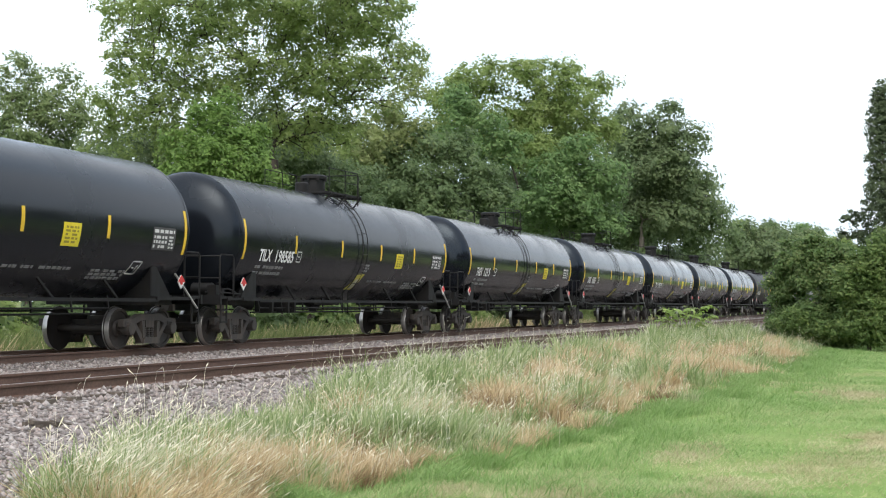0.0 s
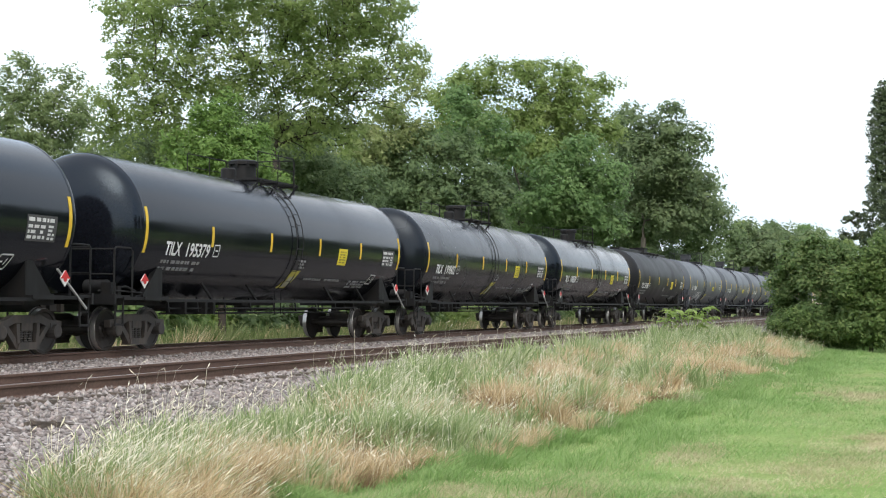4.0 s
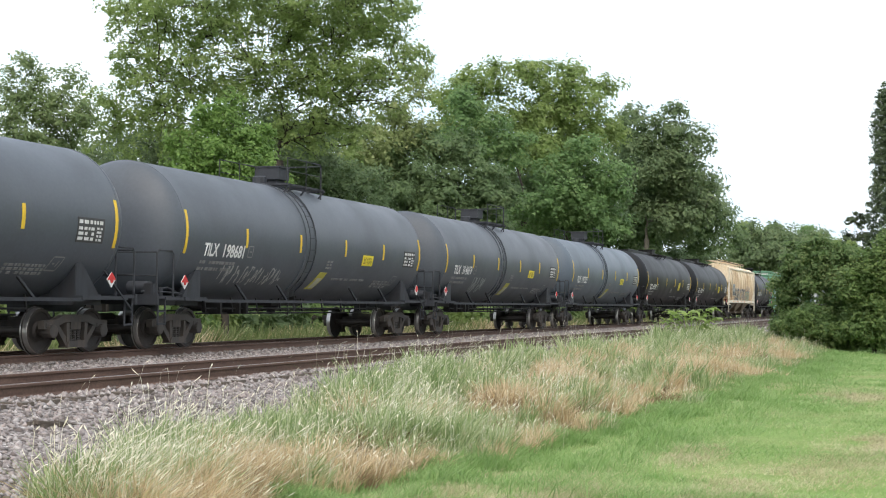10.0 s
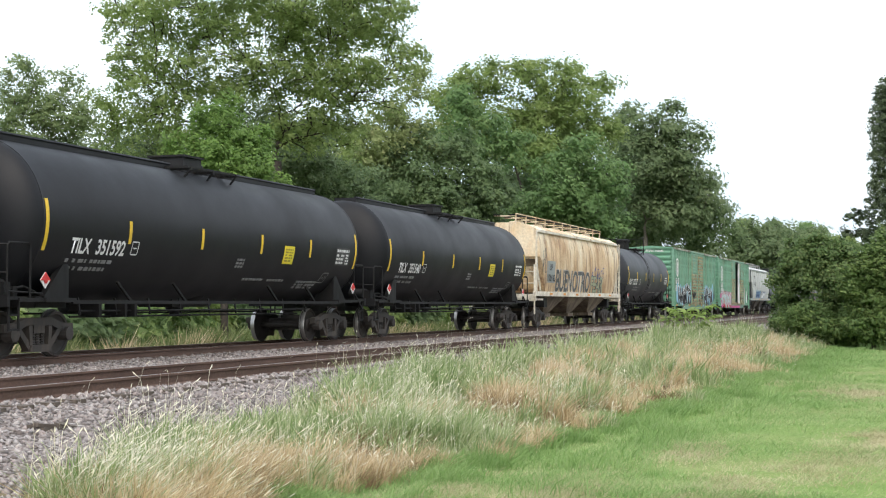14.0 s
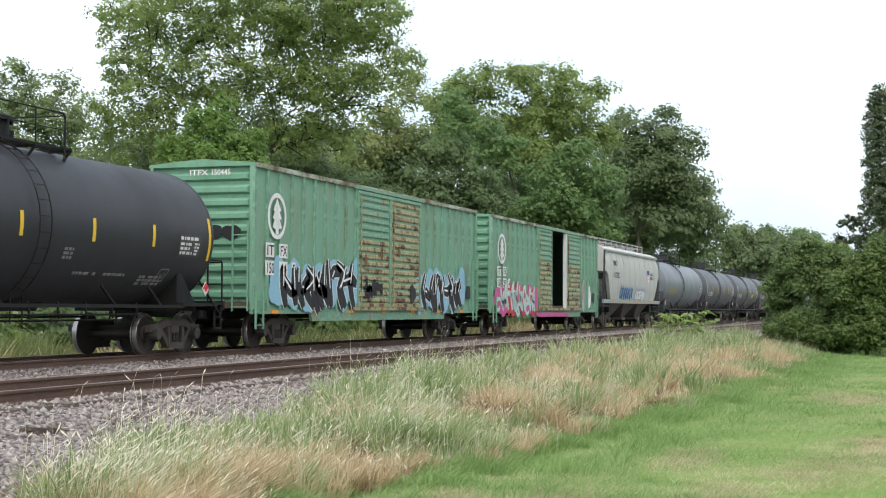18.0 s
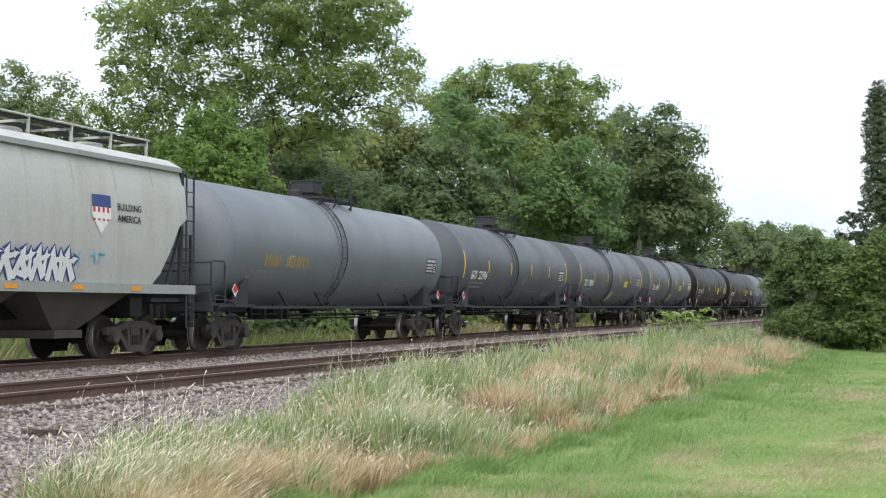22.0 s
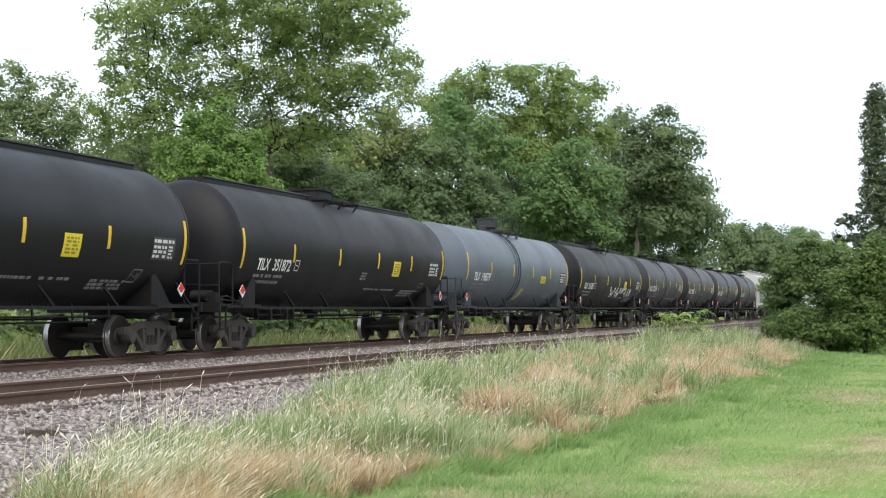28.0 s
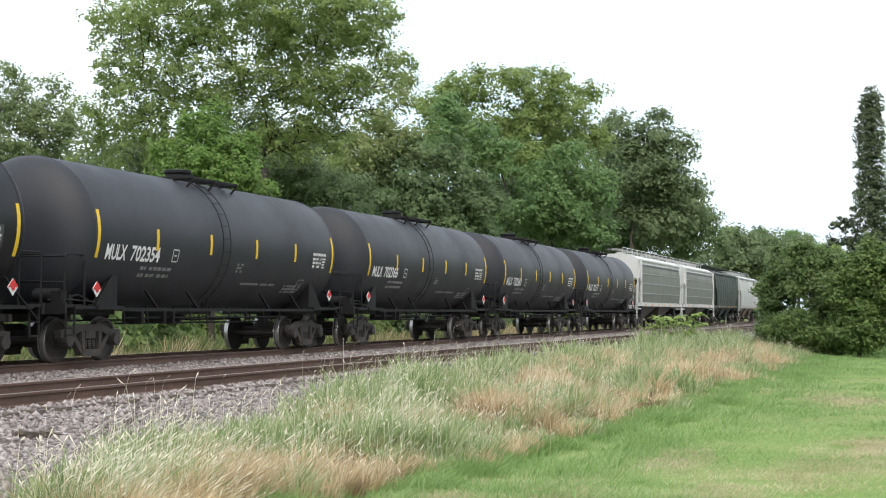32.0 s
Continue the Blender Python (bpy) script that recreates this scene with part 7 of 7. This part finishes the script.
def dress_grey(car, rs):
    part("lettering", text_mesh("CMO", 0.4, "black_ink", "lettering", lambda a, b: on_hopper(-5.9 + a, 3.28 + b), 0.004, 1.0), car)
    part("lettering", text_mesh("112552", 0.42, "black_ink", "lettering", lambda a, b: on_hopper(-5.8 + a, 2.64 + b), 0.004, 1.35), car)
    part("lettering", text_mesh("BUILDING", 0.2, "black_ink", "lettering", lambda a, b: on_hopper(4.65 + a, 2.98 + b), 0.004, 0.95), car)
    part("lettering", text_mesh("AMERICA", 0.2, "black_ink", "lettering", lambda a, b: on_hopper(4.65 + a, 2.74 + b), 0.004, 0.95), car)
    sh = part("shield_emblem", Geo().raw([on_hopper(a, b) for a, b in ((3.7, 3.25), (4.4, 3.25), (4.4, 2.8), (4.05, 2.45), (3.7, 2.8))], [(0, 1, 2, 3, 4)]).mesh("shield_emblem", M["white"]), car, None, "shield emblem in red, white and blue")
    part("shield_top", Geo().raw([on_hopper(a, b, 0.006) for a, b in ((3.7, 3.0), (4.4, 3.0), (4.4, 3.25), (3.7, 3.25))], [(0, 1, 2, 3)]).mesh("shield_top", M["spray_navy"]), sh)
    for k in range(4):
        part("shield_stripe", Geo().raw([on_hopper(a, b, 0.006) for a, b in ((3.74 + k * 0.17, 2.72), (3.82 + k * 0.17, 2.72), (3.82 + k * 0.17, 3.0), (3.74 + k * 0.17, 3.0))], [(0, 1, 2, 3)]).mesh("shield_stripe", M["red"]), sh)
    jagged_letters(car, 6, -4.1, -0.7, 1.52, 2.2, on_hopper, rs, "spray_navy", "spray_blue", 0.17, "spray_blue", "blue jagged graffiti letter")
    jagged_letters(car, 6, 0.2, 3.2, 1.5, 2.1, on_hopper, rs, "spray_white", "spray_navy", 0.15, None, "white jagged graffiti letter edged in blue")
    for k in range(3):
        g = Geo()
        scrawl(g, 3.3 + k * 0.36, 3.7 + k * 0.36, 1.75, 2.05, rs, 1, 0.05, on_hopper)
        part("scrawl", g.mesh("scrawl", M["spray_blue"]), car)

# ---- the train's order: middle of each car along the track at the start ----
Q0 = 5.47
RIDE = 0.12  # how much higher the bodies ride on their trucks
CARS = []


def run(q, make):
    car = make(q - Q0)
    for o in car.children:
        if not o.name.startswith("truck"):
            o.matrix_basis = Matrix.Translation((0, 0, RIDE)) @ o.matrix_basis
    CARS.append((car, q - Q0))


BLACK = "glossy black tank car with yellow reflective stripes"
RIDGE = "matt black jacketed tank car with a ridge along its top"
GREY = "grey tank car with yellow reflective stripes"


def T(q, cid, label, pk, mark, **kw):
    run(q, lambda x: tank_car(cid, label, pk, mark, x=x, **kw))


def faded_marks(car, rs, half):
    for x0, x1 in ((-6.0, -5.0), (-4.7, -3.3)):
        g = Geo()
        x = x0
        while x < x1 - 0.1:
            flank_sheet(g, x, x + 0.13, 2.0, 2.3, 0, 0.01, 2)
            x += 0.2
        part("worn_lettering", g.mesh("worn_lettering", M["mark_yellow"]), car, None, "worn orange lettering")


def white_tag(x0, x1, z0, z1, n, mat="spray_white", w=0.06):
    def make(car, rs, half):
        m = n * 7
        for k in range(m):
            g = Geo()
            a = x0 + (x1 - x0) * (k + 1.6 * (k // 7)) / (m + 1.6 * n)
            scrawl(g, a, a + (x1 - x0) / m * 1.1, z0, z1, rs, 1, w, on_tank)
            part("graffiti_tag", g.mesh("graffiti_tag", M[mat]), car, None, "hasty spray-painted graffiti tag")
    return make


for i, (q, mark) in enumerate(((26.45, "TILX 198584"), (44.67, "TILX 198585"), (62.78, "TAEX 1215"), (80.9, "TAEX 1085"), (99.01, "TILX 195379"), (117.09, "TILX 199802"), (135.12, "TILX 198589"))):
    T(q, i, BLACK, "satin_black" if i in (0, 1, 5) else "gloss_black", mark)
T(153.34, 10, RIDGE, "matt_black", "TILX 351583", style="ridge")
for i, (q, mark) in enumerate(((171.45, "TILX 198693"), (189.61, "TILX 198681"), (207.69, "TILX 314619"))):
    T(q, 20 + i, GREY, "grey", mark, style="grey", frame_key="frame_grey", sticker="small", extra=(white_tag(-4.75, -1.6, 1.3, 1.9, 3, "spray_white", 0.05), white_tag(-5.5, -2.0, 1.4, 1.8, 3, "spray_silver", 0.04), white_tag(-4.2, -2.6, 1.4, 1.9, 2, "patch_grey", 0.05))[i])
T(225.8, 24, "blue-grey tank car with yellow reflective stripes", "blue_grey", "TILX 197525", style="grey", frame_key="frame_grey", sticker="small")
T(243.94, 25, RIDGE, "matt_black", "TILX 351592", style="ridge")
T(262.0, 26, RIDGE, "matt_black", "TILX 351540", style="ridge")

T(371.9, 30, "plain light grey tank car with faded lettering", "light_grey", "", style="faint", extra=faded_marks, frame_key="frame_grey", sticker="", stripes=False)
T(389.9, 31, GREY, "grey", "GATX 223904", style="grey", frame_key="frame_grey", sticker="")
T(408.12, 32, GREY, "grey", "TILX 198960", style="grey", frame_key="frame_grey", sticker="small")
T(426.32, 33, GREY, "grey", "TILX 198954", style="grey", frame_key="frame_grey", sticker="small")
T(444.7, 34, RIDGE, "matt_black", "TILX 351779", style="ridge")
T(462.9, 35, RIDGE, "matt_black", "TILX 351872", style="ridge")
T(481.05, 36, "blue-grey tank car with yellow reflective stripes", "blue_grey", "TILX 198579", style="grey", frame_key="frame_grey", sticker="small")
T(499.2, 37, RIDGE, "matt_black", "TILX 351803", style="ridge", extra=white_tag(-0.5, 5.4, 1.6, 2.05, 4, "spray_white", 0.075))
for q, cid, mark in ((296.76, 40, "MULX 702375"), (515.67, 41, "MULX 702354"), (530.83, 42, "MULX 702366"), (545.8, 43, "MULX 702360"), (560.9, 44, "MULX 702371")):
    T(q, cid, "short matt black tank car", "worn_black", mark, half=6.2, tc=5.5, style="short", sticker="")


def hopper(q, *args, **kw):
    run(q, lambda x: hopper_car(x, *args, **kw))


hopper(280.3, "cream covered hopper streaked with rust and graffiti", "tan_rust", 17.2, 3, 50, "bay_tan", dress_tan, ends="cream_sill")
run(314.66, lambda x: box_car(x, "150445", ((-1.15, 2.7, "rust_door"), (1.6, 2.8, "rust_door")), None, 51, "green ribbed box car with rusty doors and black graffiti", graffiti_black))
run(335.28, lambda x: box_car(x, "150294", ((-1.3, 2.4, "rust_door"), (4.05, 2.8, "rust_door")), (-0.1, 2.45), 52, "green ribbed box car with an open door and red graffiti", graffiti_red))
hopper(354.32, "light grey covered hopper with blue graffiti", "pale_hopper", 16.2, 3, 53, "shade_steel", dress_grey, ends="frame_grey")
hopper(577.05, "white covered hopper with ribbed olive-grey sides", "white_hopper", 16.6, 2, 54, "shade_steel", None, 9, "olive_hopper")
hopper(593.96, "white covered hopper with ribbed olive-grey sides", "white_hopper", 16.2, 2, 55, "shade_steel", None, 9, "olive_hopper")
hopper(610.28, "dark green covered hopper", "dark_green", 15.6, 3, 56, "dark_green", None)
hopper(627.81, "weathered pale grey covered hopper", "pale_hopper", 17.2, 3, 57, "bay_tan", None)


# ---- litter in the ballast ----
def litter():
    rs = random.Random(6)
    g = Geo()
    for i in range(5):
        g.box((rs.uniform(-0.25, 0.25), rs.uniform(-0.06, 0.06), rs.uniform(0, 0.06)), (rs.uniform(0.3, 0.5), rs.uniform(0.05, 0.09), 0.04), Euler((rs.uniform(-0.3, 0.3), rs.uniform(-0.2, 0.2), rs.uniform(-0.5, 0.5))).to_matrix())
    ob = new("tie_scrap", g.mesh("tie_scrap", M["tie"]))
    ob.matrix_basis = pose(13.5, 9.1, -0.37)
    tagged(ob, "splintered dark brown tie scrap lying in the ballast", "scrap")
    g = Geo()
    g.box((0, 0, 0.05), (0.5, 0.22, 0.04), Euler((0.2, 0.15, 0.3)).to_matrix())
    g.box((0.1, 0.05, 0.1), (0.3, 0.16, 0.05), Euler((-0.2, 0.3, -0.4)).to_matrix())
    ob = new("steel_plate", g.mesh("steel_plate", M["patch_grey"]))
    ob.matrix_basis = pose(12.4, 7.55, ground_z(7.55) - 0.02)
    tagged(ob, "grey steel plate scrap half hidden in grass", "scrap")


litter()

# ---- motion ----


def motions():
    """The train rolls towards the camera's side at about 15 m/s and gains a little speed; every wheelset turns with it."""
    def gone(t):
        return 14.739 * t + 0.00684 * t * t
    for car, x in CARS:
        walk(car, [(t, pose(x - gone(t), TRACK_FAR, FAR_Z)) for t in range(0, 33, 2)])
    first = WHEELSETS[0]
    walk(first, [(i / FPS, pose(0, 0, 0, 0, -math.degrees(gone(i / FPS) / 0.457), 0)) for i in range(32 * FPS + 1)])
    for w in WHEELSETS[1:]:
        w.rotation_mode = "QUATERNION"
        w.animation_data_create()
        w.animation_data.action = first.animation_data.action
        w.animation_data.action_slot = first.animation_data.action_slot


motions()
